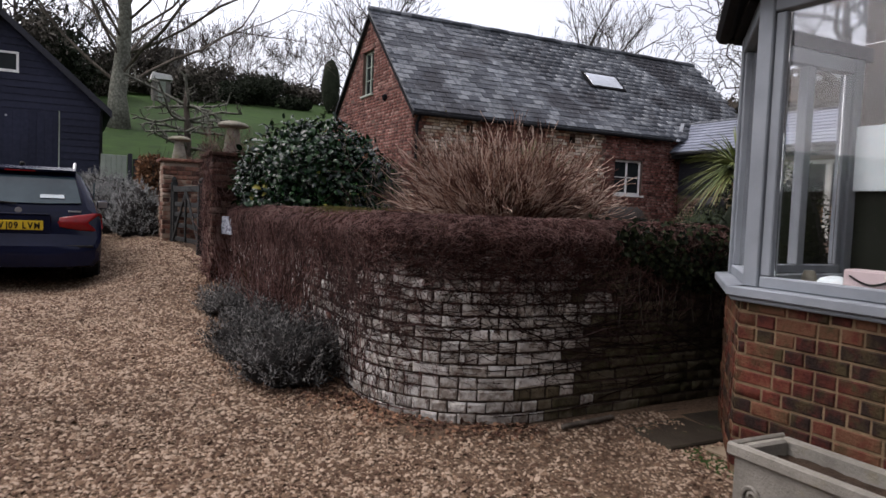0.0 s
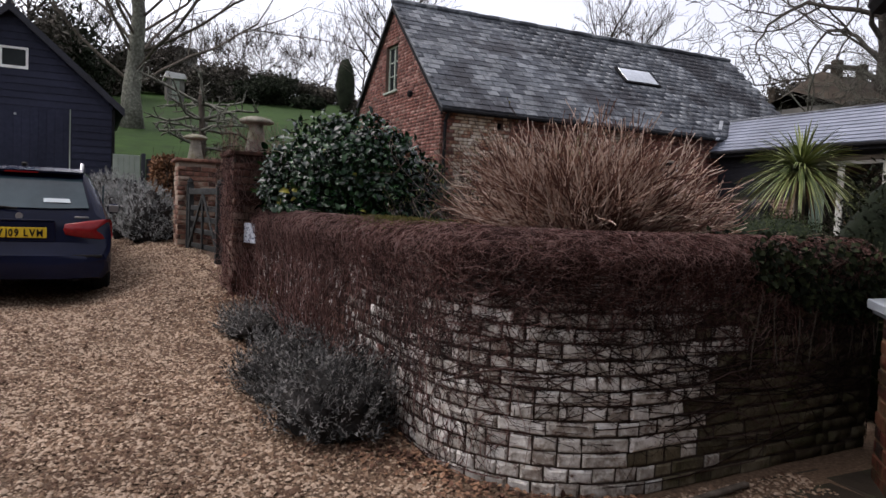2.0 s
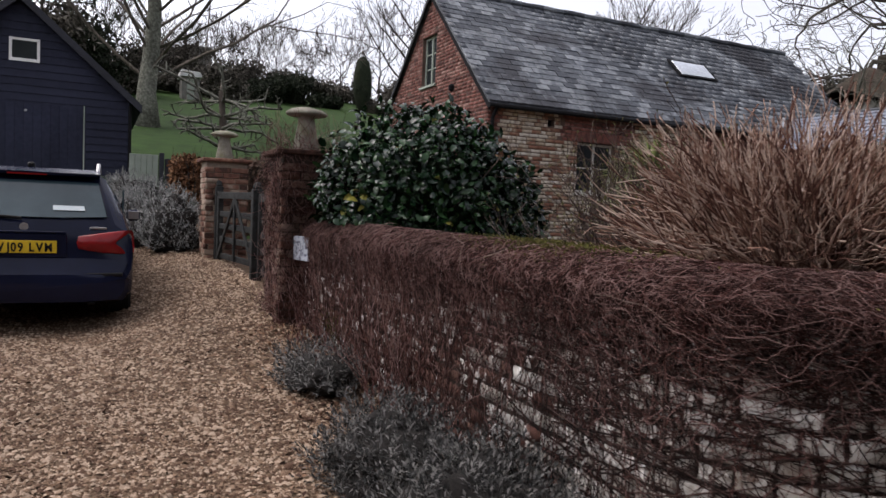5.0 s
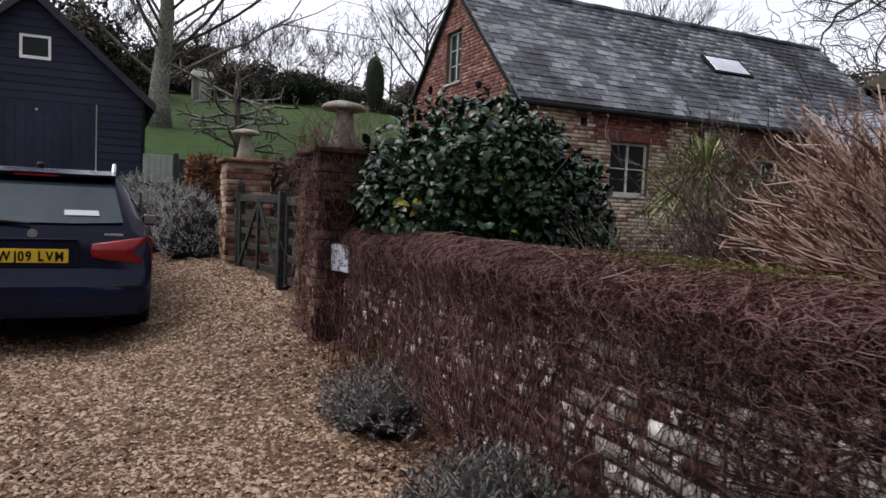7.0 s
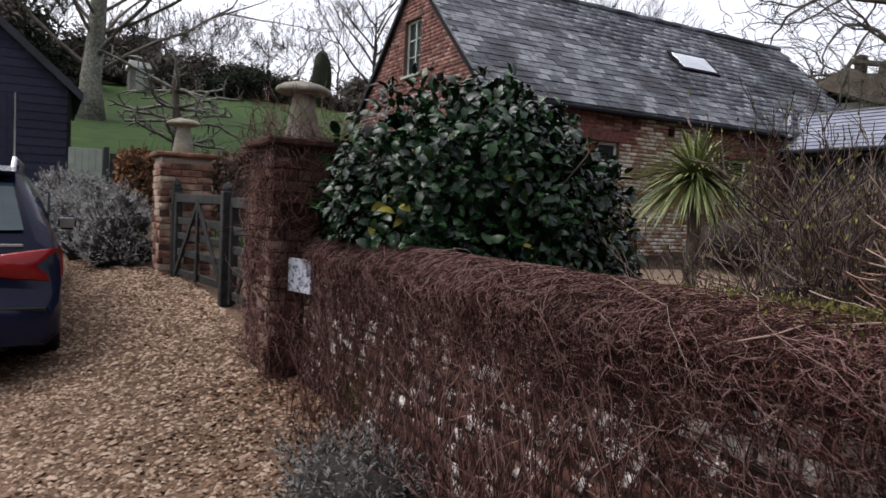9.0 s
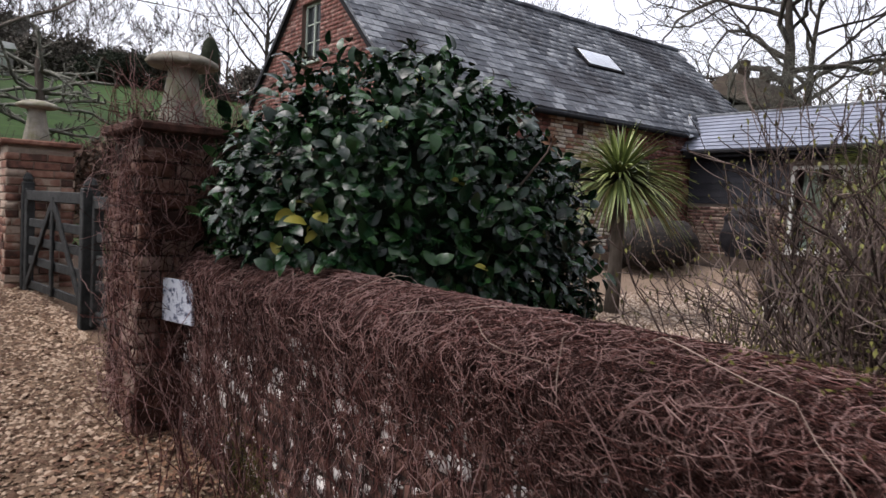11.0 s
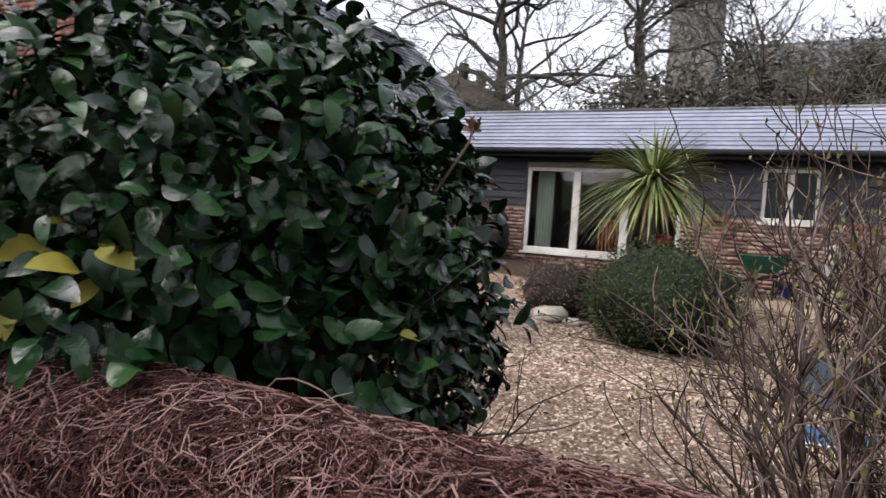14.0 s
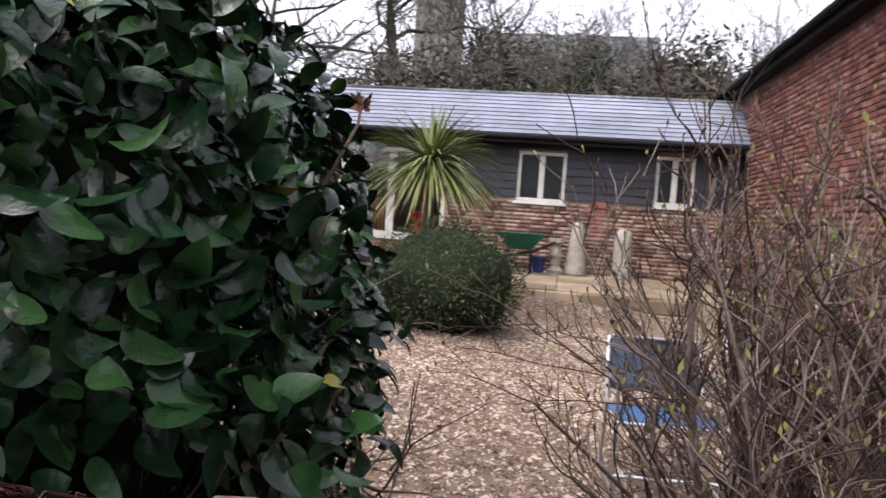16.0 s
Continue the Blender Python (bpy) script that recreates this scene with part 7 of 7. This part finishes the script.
def stone_pillar(x, y, h, w0, w1, label):
    """A plain tapered stone pillar, rounded at the top."""
    t = thing("stone_pillar", (x, y, TZ), label, "pillar", "stone pillars")
    prof = [(w0, 0), (w0 * 0.98, 0.04 * h), (w0 + (w1 - w0) * 0.5, 0.45 * h), (w1 * 1.04, 0.86 * h), (w1 * 0.9, 0.95 * h), (w1 * 0.5, h), (0.01, h * 1.005)]
    k = Kit().lathe(prof, (x, y, TZ), 14)
    k.v = [(a + 0.015 * noise.noise((a * 8, b * 8, c * 5)), b + 0.015 * noise.noise((a * 8, b * 8, c * 5 + 3)), c) for a, b, c in k.v]
    part("shaft", k, M["white_stone"], t, smooth=True)


stone_pillar(14.3, 6.56, 0.95, 0.20, 0.11, "tall tapered pale stone pillar standing on the terrace")
stone_pillar(14.2, 5.76, 0.88, 0.17, 0.15, "blunt pale stone pillar standing on the terrace")


def pot(x, y, r, h, mat, label):
    t = thing("plant_pot", (x, y, TZ), label, "pot", "terrace pots")
    part("pot", Kit().lathe([(0.65 * r, 0), (0.75 * r, 0.3 * h), (0.95 * r, 0.85 * h), (1.05 * r, 0.9 * h), (1.05 * r, h), (0.85 * r, h), (0.8 * r, 0.9 * h)], (x, y, TZ), 16), M[mat], t)


pot(14.25, 7.22, 0.14, 0.28, "blue_glaze", "small blue glazed pot on the terrace")
pot(14.2, 7.86, 0.11, 0.34, "white_stone", "slim pale pot on the terrace")


def barrow():
    t = thing("wheelbarrow", (13.8, 7.5, TZ), "dark green wheelbarrow parked on the terrace", "wheelbarrow")
    k = Kit()
    lo = [(13.55, 7.35), (14.0, 7.35), (14.0, 7.72), (13.55, 7.72)]
    hi = [(13.42, 7.10), (14.12, 7.10), (14.12, 7.95), (13.42, 7.95)]
    inn = [(13.45, 7.13), (14.09, 7.13), (14.09, 7.92), (13.45, 7.92)]
    vs = [(x, y, 1.22) for x, y in lo] + [(x, y, 1.50) for x, y in hi] + [(x, y, 1.50) for x, y in inn] + [(x, y, 1.25) for x, y in lo]
    k.add(vs, [(3, 2, 1, 0), (12, 13, 14, 15)] + [(i + 4 * s, (i + 1) % 4 + 4 * s, (i + 1) % 4 + 4 + 4 * s, i + 4 + 4 * s) for s in range(3) for i in range(4)])
    part("tray", k, M["barrow_green"], t)
    for x in (13.5, 14.04):
        part("handle", Kit().tube([(x, 6.95, 1.38), (x, 7.3, 1.20), (x, 8.0, 1.02)], 0.018, 8), M["black_paint"], t)
        part("leg", Kit().tube([(x, 7.35, 1.2), (x, 7.35, TZ)], 0.016, 8), M["black_paint"], t)
    w = part("wheel", Kit().lathe([(0.08, -0.04), (0.18, -0.04), (0.19, 0), (0.18, 0.04), (0.08, 0.04)], (13.77, 8.05, TZ + 0.19), 18, axis="x"), M["tyre"], t)


barrow()


def barbecue():
    t = thing("covered_barbecue", (14.05, 12.75, 0.85), "barbecue under a sagging black cover", "barbecue")
    k = Kit()
    def fn(a, b):
        th = a * 2 * math.pi
        sq = 1 / max(abs(math.cos(th)), abs(math.sin(th))) ** 0.8
        prof = [(0.30, 0), (0.31, 0.3), (0.40, 0.5), (0.42, 0.75), (0.33, 0.95), (0.36, 1.05), (0.24, 1.22), (0.02, 1.26)]
        q = b * (len(prof) - 1)
        i = min(len(prof) - 2, int(q))
        r = prof[i][0] + (prof[i + 1][0] - prof[i][0]) * (q - i)
        z = prof[i][1] + (prof[i + 1][1] - prof[i][1]) * (q - i)
        w = 1 + 0.12 * noise.noise((th * 2.0, z * 5, 0))
        return (14.05 + 0.7 * r * sq * w * math.cos(th), 12.75 + r * sq * w * math.sin(th), 0.83 + z)
    k.sheet(fn, 36, 21)
    part("cover", k, M["black_cover"], t, smooth=True)


barbecue()


def garden_chair(x, y, ang, label):
    t = thing("folding_chair", (x, y, ground(x, y)), label, "chair", "garden chairs")
    m = pose(x, y, ground(x, y), 0, 0, ang) @ Matrix.Diagonal((1.10, 1.0, 0.93, 1.0))
    def tb(n, pts, r=0.011):
        part(n, Kit().tube([m @ Vector(p) for p in pts], r, 8), M["chrome"], t)
    # local: x across, front towards -y
    for s in (-1, 1):
        tb("front_leg", [(0.26 * s, -0.25, 0.0), (0.26 * s, -0.24, 0.42), (0.26 * s, -0.22, 0.64)])
        tb("rear_leg", [(0.24 * s, 0.26, 0.0), (0.24 * s, 0.18, 0.42), (0.24 * s, 0.24, 0.60)])
        tb("back_post", [(0.24 * s, 0.18, 0.40), (0.24 * s, 0.26, 0.65), (0.23 * s, 0.33, 0.80)])
        tb("arm_rest", [(0.26 * s, -0.24, 0.64), (0.26 * s, 0.22, 0.63)], 0.015)
        tb("floor_bar", [(0.25 * s, -0.25, 0.03), (0.25 * s, 0.26, 0.03)])
    tb("front_bar", [(-0.26, -0.25, 0.43), (0.26, -0.25, 0.43)])
    tb("lower_bar", [(-0.26, -0.25, 0.14), (0.26, -0.25, 0.14)])
    tb("top_bar", [(-0.23, 0.33, 0.80), (0.23, 0.33, 0.80)])
    part("seat", Kit().sheet(lambda a, b: m @ Vector((-0.24 + 0.48 * a, -0.24 + 0.44 * b, 0.435 - 0.03 * math.sin(math.pi * a) * math.sin(math.pi * b) - 0.02 * b)), 10, 8), M["blue_cloth"], t, smooth=True).modifiers.new("thickness", "SOLIDIFY").thickness = 0.006
    part("backrest", Kit().sheet(lambda a, b: m @ Vector((-0.225 + 0.45 * a, 0.235 + 0.10 * b + 0.02 * math.sin(math.pi * a), 0.50 + 0.29 * b)), 10, 8), M["mesh_cloth"], t, smooth=True).modifiers.new("thickness", "SOLIDIFY").thickness = 0.006


garden_chair(5.06, 6.20, -84, "chrome-framed folding garden chair with blue fabric")
garden_chair(6.15, 5.28, -70, "chrome-framed folding garden chair with blue fabric, half hidden by twigs")


# ---- hedges, far planting and trees ----
def hedge(name, x0, x1, y, d, h, k, mat, label, seed):
    zb = ground((x0 + x1) / 2, y)
    t = thing(name, ((x0 + x1) / 2, y, zb), label, "hedge")
    p = np.stack([RNG.uniform(x0, x1, k), y + RNG.uniform(-d, d, k), np.zeros(k)], 1)
    p[:, 2] = [ground(a, y) + h * (RNG.random() ** 0.6) * (1 + 0.16 * noise.noise((a * 1.5, seed, 0))) for a in p[:, 0]]
    v, f = leaves(p, rand_unit(k), rand_unit(k) + np.array((0, -0.8, 0.5)), RNG.uniform(0.07, 0.14, k), RNG.uniform(0.04, 0.08, k), rows=2)
    tagged(part("foliage", stuff_mesh("foliage", v, f, M[mat]), None, t), kind="stuff")
    P, R = [], []
    rng = random.Random(seed)
    for i in range(int((x1 - x0) * 9)):
        x = rng.uniform(x0, x1)
        a1, b1 = branching((x, y + rng.uniform(-d, d), ground(x, y)), (rng.gauss(0, 0.25), rng.gauss(0, 0.25), 1), h * 0.6, 0.012, 2, (3, 3), 25, m=4, rng=rng)
        P += a1
        R += b1
    v, f = tubes(np.array(P), np.maximum(np.array(R), 0.004), 3)
    tagged(part("branchwork", stuff_mesh("branchwork", v, f, M["bark_far"]), None, t), kind="stuff")


hedge("beech_hedge", 1.35, 3.4, 18.9, 0.35, 1.25, 5200, "beech", "russet winter beech hedge behind the drive", 1)
hedge("garden_hedge", 2.0, 6.5, 15.6, 0.4, 1.35, 6500, "brown_hedge", "brown twiggy hedge behind the gate", 2)
hedge("garden_hedge", 2.6, 9.5, 20.5, 0.5, 1.2, 5500, "brown_hedge", "low brown hedge at the foot of the lawn", 3)


def pollard(x, y):
    rng = random.Random(31)
    z0 = ground(x, y)
    t = thing("pollard_tree", (x, y, z0), "small pruned fruit tree with level knobbly limbs", "tree")
    part("trunk", Kit().tube([(x, y, z0 - 0.1), (x + 0.05, y, z0 + 1.2), (x - 0.03, y, z0 + 2.5), (x, y, z0 + 2.9)], [0.14, 0.11, 0.09, 0.06], 9), M["bark"], t, smooth=True)
    P, R = [], []
    for z in (1.0, 1.55, 1.9, 2.35):
        for a in (0.1, 3.2, 1.6, 4.6, 2.4, 5.6, 0.8):
            a1, b1 = branching((x, y, z0 + z), (math.cos(a + rng.gauss(0, 0.3)), math.sin(a + rng.gauss(0, 0.3)), rng.gauss(0.06, 0.12)), rng.uniform(1.0, 2.1), 0.052, 2, (7, 3), 62, m=7, wig=0.15, up=0.03, shrink=0.20, rng=rng, thin=0.62)
            P += a1
            R += b1
    v, f = tubes(np.array(P), np.maximum(np.array(R), 0.009), 4)
    tagged(part("crown", stuff_mesh("crown", v, f, M["lichen_bark"]), None, t), kind="stuff")


pollard(3.2, 24.5)
bare_tree(1.85, 37.6, 21, 0.46, "tall spreading leafless tree on the lawn", 4, mat="bark", kids=(4, 4, 3, 3), levels=4, limbs=34, clear=0.15, reach=0.40, n=3, spread=32, up=0.06, steep=1.2, thick=0.26, rmin=0.010, trunk_mat="lichen_bark")
bare_tree(31.55, 21.27, 15, 0.40, "gnarled leafless oak above the outbuilding roof", 8, kids=(4, 3, 3, 2), levels=4, limbs=11, clear=0.34, reach=0.42, thick=0.50, wig=0.32, spread=46, up=0.02, rmin=0.018)
bare_tree(34.1, 21.6, 14, 0.22, "slender leafless tree above the outbuilding roof", 9, kids=(4, 3, 3), levels=4, limbs=10, clear=0.3, reach=0.33, wig=0.24, lean=0.06)
bare_tree(38.0, 16.5, 16, 0.40, "gnarled leafless oak above the outbuilding roof", 10, kids=(4, 3, 3, 2), levels=4, limbs=10, clear=0.36, reach=0.36, thick=0.48, wig=0.32, spread=46, up=0.02, rmin=0.018)
far_spots = [(24, 60, 14, 0.25), (43, 55, 15, 0.3), (47, 54, 14, 0.25), (12.5, 76, 7.5, 0.12), (14.8, 80, 9.5, 0.10), (17.5, 84, 9.5, 0.10), (20, 78, 7, 0.10), (22.5, 76, 8.5, 0.12), (29, 82, 13, 0.16), (34, 74, 10, 0.16), (7, 72, 6.5, 0.14), (-10, 60, 12, 0.25), (4, 66, 6.5, 0.12), (9.5, 74, 7.5, 0.12), (0.5, 70, 8, 0.14), (-4, 62, 14, 0.22), (48, 12, 15, 0.25), (52, 2, 14, 0.25), (50, -6, 13, 0.25), (56, 8, 13, 0.2)]
for i, (x, y, h, r) in enumerate(far_spots):
    bare_tree(x, y, h, r, "distant leafless tree on the skyline", 50 + i, kids=(4, 4, 3), levels=3, limbs=11, clear=0.2, reach=0.36, group="skyline trees", up=0.14, rmin=0.016)


def far_bush(x, y, w, h, mat, label, seed, k=5000, name="bush", leafs=(0.10, 0.22), sink=0.2):
    """A ragged distant bush of several lobes."""
    z0 = ground(x, y)
    rng = random.Random(int(seed * 1000))
    t = thing(name, (x, y, z0), label, "bush", "distant planting")
    bits = []
    for i in range(7):
        s_ = rng.uniform(0.42, 0.72)
        c = (x + rng.uniform(-0.32, 0.32) * w, y + rng.uniform(-0.3, 0.3) * w, z0 + h * rng.uniform(0.1, 0.62) * (1 if i else 0.3))
        p, o = blob_points(k // 7, c, (w * 0.5 * s_, w * 0.5 * s_, h * 0.5 * s_), seed + i, amp=0.4, shell=(0.1 if mat == "far_scrub" else 0.3, 1.06))
        p = p[p[:, 2] > z0 - 0.4]
        bits.append(cards(p, RNG.uniform(*leafs, len(p))))
    v, f = join(bits)
    tagged(part("foliage", stuff_mesh("foliage", v, f, M[mat]), None, t), kind="stuff")


rb = random.Random(77)
for x, y, w, h, mat in [(6, 63, 4, 3.2, "far_scrub"), (9, 64, 5, 4.4, "far_scrub"), (12.5, 63, 4.5, 5.6, "far_evergreen"), (14.5, 65, 4, 5.0, "far_evergreen"), (17.2, 63, 2.8, 4.0, "far_evergreen"), (21.8, 61, 4.2, 2.6, "far_scrub"), (24, 62, 4.5, 5, "far_scrub"), (26, 60, 4, 3, "far_scrub"), (3, 62, 4, 3, "far_scrub"), (0.5, 60, 4, 4, "far_scrub"), (7.5, 66, 4, 5.5, "far_scrub"), (11, 70, 6, 7, "far_scrub"), (-1.5, 52, 6, 12.5, "far_evergreen"), (1.0, 57, 5, 11, "far_scrub"), (-3.4, 50, 5, 13, "far_scrub"), (-5, 50, 6, 10, "far_evergreen"), (8.6, 60, 3.5, 6.0, "far_scrub"), (29, 58, 6, 5, "far_evergreen"), (18.5, 72, 6, 5, "far_scrub"), (23, 74, 6, 6, "far_scrub"), (-9, 48, 6, 9, "far_evergreen"), (30, 66, 7, 7, "far_scrub"), (-13, 46, 7, 9, "far_evergreen"), (2, 68, 6, 7, "far_scrub"), (5, 72, 6, 8, "far_scrub"), (15.5, 70, 5, 6, "far_scrub"), (9.5, 68, 4, 8, "far_scrub"), (-3, 58, 6, 9, "far_scrub"), (26, 68, 5, 6, "far_scrub"), (-7, 56, 7, 10, "far_evergreen"), (-4, 47, 6, 8.5, "far_evergreen"), (-8, 44, 6, 9.5, "far_evergreen"), (-11, 47, 7, 10.5, "far_evergreen")]:
    far_bush(x, y, w, h * (0.42 + 0.25 * rb.random()), mat, "dark distant shrub at the top of the lawn" if mat == "far_evergreen" else "bare brown distant scrub at the top of the lawn", rb.random() * 50)
for y0 in (62.0,):
    z0 = ground(20.2, y0)
    t = thing("cypress_tree", (20.2, y0, z0), "dark columnar conifer on the skyline", "tree")
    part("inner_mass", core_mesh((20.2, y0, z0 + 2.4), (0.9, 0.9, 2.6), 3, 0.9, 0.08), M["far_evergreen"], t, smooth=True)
    leaf_clump(t, "foliage", 700, (20.2, y0, z0 + 2.4), (0.95, 0.95, 2.65), 3, (0.12, 0.25), (0.06, 0.12), "far_evergreen", amp=0.08, zmin=z0)

# wooded bank behind the outbuilding
for i in range(34):
    y = -14 + 1.25 * i + rb.uniform(-0.6, 0.6)
    x = 26 + rb.uniform(-2, 7) + (0.35 * (i - 20) if i > 20 else 0)
    ev = rb.random() < (0.65 if y < 5 else 0.25)
    far_bush(x, y, rb.uniform(4, 6.5), rb.uniform(6.0, 8.2) if y < 14 else rb.uniform(2.8, 3.8), "far_evergreen" if ev else "far_scrub", "dark evergreen shrub on the wooded bank" if ev else "bare grey-brown scrub on the wooded bank", rb.random() * 60, 7000, leafs=(0.06, 0.15))
for i in range(13):
    y = -10 + 2.6 * i + rb.uniform(-1, 1)
    bare_tree(24.5 + rb.uniform(-1, 4), y, rb.uniform(6.5, 9), 0.10, "tangled leafless tree on the wooded bank", 200 + i, kids=(4, 4, 3), levels=3, limbs=10, clear=0.1, reach=0.42, wig=0.26, spread=45, up=0.0, group="bank trees", mat="bank_bark")


def thatched_house(x, y, w, d, z0, eave, ridge, label, chimneys, windows):
    t = thing("thatched_house", (x, y, z0), label, "house", "far houses")
    part("wall", Kit().box((x - w / 2, y - d / 2, z0), (x + w / 2, y + d / 2, eave)), M["tower_stone"], t)
    k = Kit()
    def fn(a, b):
        u = (a - 0.5) * (w + 0.8)
        hip = max(0, abs(u) - w * 0.28) / (w * 0.27)
        c = math.cos((b - 0.5) * math.pi)
        yy = (b - 0.5) * (d + 0.9) * (1 - 0.15 * hip)
        return (x + u, y + yy, eave - 0.25 + (ridge - eave) * (1 - abs(2 * b - 1)) ** 0.85 * (1 - 0.55 * min(1, hip) ** 1.5) + 0.08 * noise.noise((u, yy, 0)))
    k.sheet(fn, 30, 16)
    rf = part("roof", k, M["thatch"], t, smooth=True)
    for cx in chimneys:
        part("chimney", Kit().box((x + cx - 0.2, y - 0.2, ridge - 0.6), (x + cx + 0.2, y + 0.2, ridge + 0.40), 0.04), M["thatch"], rf)
    for wx, wz in windows:
        win = part("window", Kit().box((x + wx - 0.55, y - d / 2 - 0.06, wz), (x + wx + 0.55, y - d / 2 - 0.003, wz + 0.8), 0.02), M["white_paint"], t)
        for i in range(3):
            part("pane", Kit().box((x + wx - 0.48 + 0.33 * i, y - d / 2 - 0.075, wz + 0.08), (x + wx - 0.2 + 0.33 * i, y - d / 2 - 0.061, wz + 0.72)), M["window_glass"], win)


thatched_house(31.5, 22.8, 6.5, 5, 4.2, 6.7, 8.7, "thatched house with white windows behind the outbuilding", (-0.8, 1.0), ((-2.2, 5.6), (-0.8, 5.6)))
thatched_house(29.5, 26.6, 4, 4, 4.2, 6.4, 8.0, "dark thatched roof with a chimney behind the barn", (1.8,), ())
for x, y, w, h in ((43.3, 11.9, 3.6, 9.5), (43.5, 0.4, 5.0, 8.6), (44.5, -3.2, 5.5, 7.6), (60.0, 17.0, 5.0, 9.0)):
    far_bush(x, y, w, h, "far_evergreen", "dark clipped yew rising above the wooded bank", rb.random() * 60, 9000, name="yew_tree", leafs=(0.08, 0.18))
hall = thing("long_roof", (62, 2, 8), "long dark roof seen through trees", "house", "far houses")
part("roof", Kit().prism([(60, 0.5, 13.4), (62, 0.5, 17.0), (64, 0.5, 13.4), (64, 0.5, 8), (60, 0.5, 8)], (0, 14, 0)), M["slate_joined"], hall)
tw = thing("church_tower", (70, 19, 6), "tall grey stone church tower behind trees", "tower")
part("shaft", Kit().box((67.5, 18.1, 4), (71.5, 22.2, 30), 0.1), M["tower_stone"], tw)
part("string_course", Kit().box((67.3, 17.9, 24.5), (71.7, 22.4, 24.9), 0.05), M["tower_stone"], tw)
zz = ground(5.6, 57)
gh = thing("garden_shed", (5.6, 57.2, zz), "small pale garden shed at the top of the lawn", "shed")
part("wall", Kit().box((5.0, 56.4, zz - 0.3), (6.2, 58, zz + 1.5)), M["tower_stone"], gh)
part("roof", Kit().prism([(4.85, 56.2, zz + 1.5), (6.35, 56.2, zz + 1.5), (6.2, 56.2, zz + 1.85), (4.95, 56.2, zz + 1.95)], (0, 2.0, 0)), M["white_paint"], gh)
part("door", Kit().box((5.35, 56.36, zz - 0.1), (5.85, 56.398, zz + 1.35), 0.01), M["sage_paint"], gh)
st = thing("stone_tower", (8.6, 80.6, 12.2), "squat grey stone tower behind trees on the hill", "tower")
part("shaft", Kit().box((7.4, 79.4, 11.5), (9.9, 81.8, 16.6), 0.06), M["tower_stone"], st)
part("parapet", Kit().box((7.3, 79.3, 16.6), (10.0, 81.9, 16.95), 0.04), M["tower_stone"], st)


def moss_line():
    """Yellow-green moss along a stretch of the wall's crest and at its foot."""
    t = thing("moss", (WALL_X + 0.1, 6.0, WALL_TOP), "yellow-green moss on the crest of the wall", "moss")
    k = 1700
    u = RNG.normal(3.55, 0.34, k)
    d = RNG.normal(0.12, 0.07, k)
    p = np.zeros((k, 3))
    for i in range(k):
        (x, y), a, n = wall_path(min(max(u[i], 0), WALL_LEN))
        p[i] = (x - n[0] * d[i], y - n[1] * d[i], WALL_TOP + 0.072 - 1.6 * (d[i] - 0.13) ** 2 + 0.02 * RNG.random())
    k2 = 1600
    fy, fz = RNG.normal(7.72, 0.13, k2), RNG.normal(0.60, 0.085, k2)
    p = np.concatenate([p, np.stack([WALL_X - RNG.uniform(0.008, 0.02, k2), fy, fz], 1)])
    k += k2
    v, f = leaves(p, rand_unit(k) + np.array((0, 0, 0.8)), rand_unit(k), RNG.uniform(0.006, 0.016, k), RNG.uniform(0.004, 0.009, k), rows=2)
    tagged(part("tuft_mass", stuff_mesh("tuft_mass", v, f, M["moss_tuft"]), None, t), kind="stuff")


moss_line()


def leaf_litter():
    """Dry leaves lying along the foot of the wall and under the bushes."""
    k = 2600
    x, y = 1.62 - np.abs(RNG.normal(0, 0.28, k)), RNG.uniform(4.2, 8.6, k)
    k2 = 700
    a = RNG.uniform(0, math.pi / 2, k2)
    rr = RAD + np.abs(RNG.normal(0, 0.14, k2)) + 0.02
    x = np.concatenate([x, WALL_X + RAD - rr * np.cos(a)])
    y = np.concatenate([y, 4.30 - rr * np.sin(a)])
    z = np.array([ground(c, d) for c, d in zip(x, y)]) + RNG.uniform(0.008, 0.022, len(x))
    n = len(x)
    v, f = leaves(np.stack([x, y, z], 1), rand_unit(n) * np.array((1, 1, 0.25)), rand_unit(n) * 0.4 + np.array((0, 0, 1.0)), RNG.uniform(0.02, 0.05, n), RNG.uniform(0.015, 0.03, n), rows=2)
    tagged(new("leaf_litter", stuff_mesh("leaf_litter", v, f, M["litter"])), "dry brown leaves along the foot of the wall", "leaf litter", kind="stuff")


leaf_litter()


# added dark bush: blocks light and stands for the black gap of the passage
round_bush("passage_shade_bush", 5.05, 3.95, 0.66, 0.42, 1.72, 5800, "dark bush added to fill the passage end with shade", "bush", "ivy", 17.0)
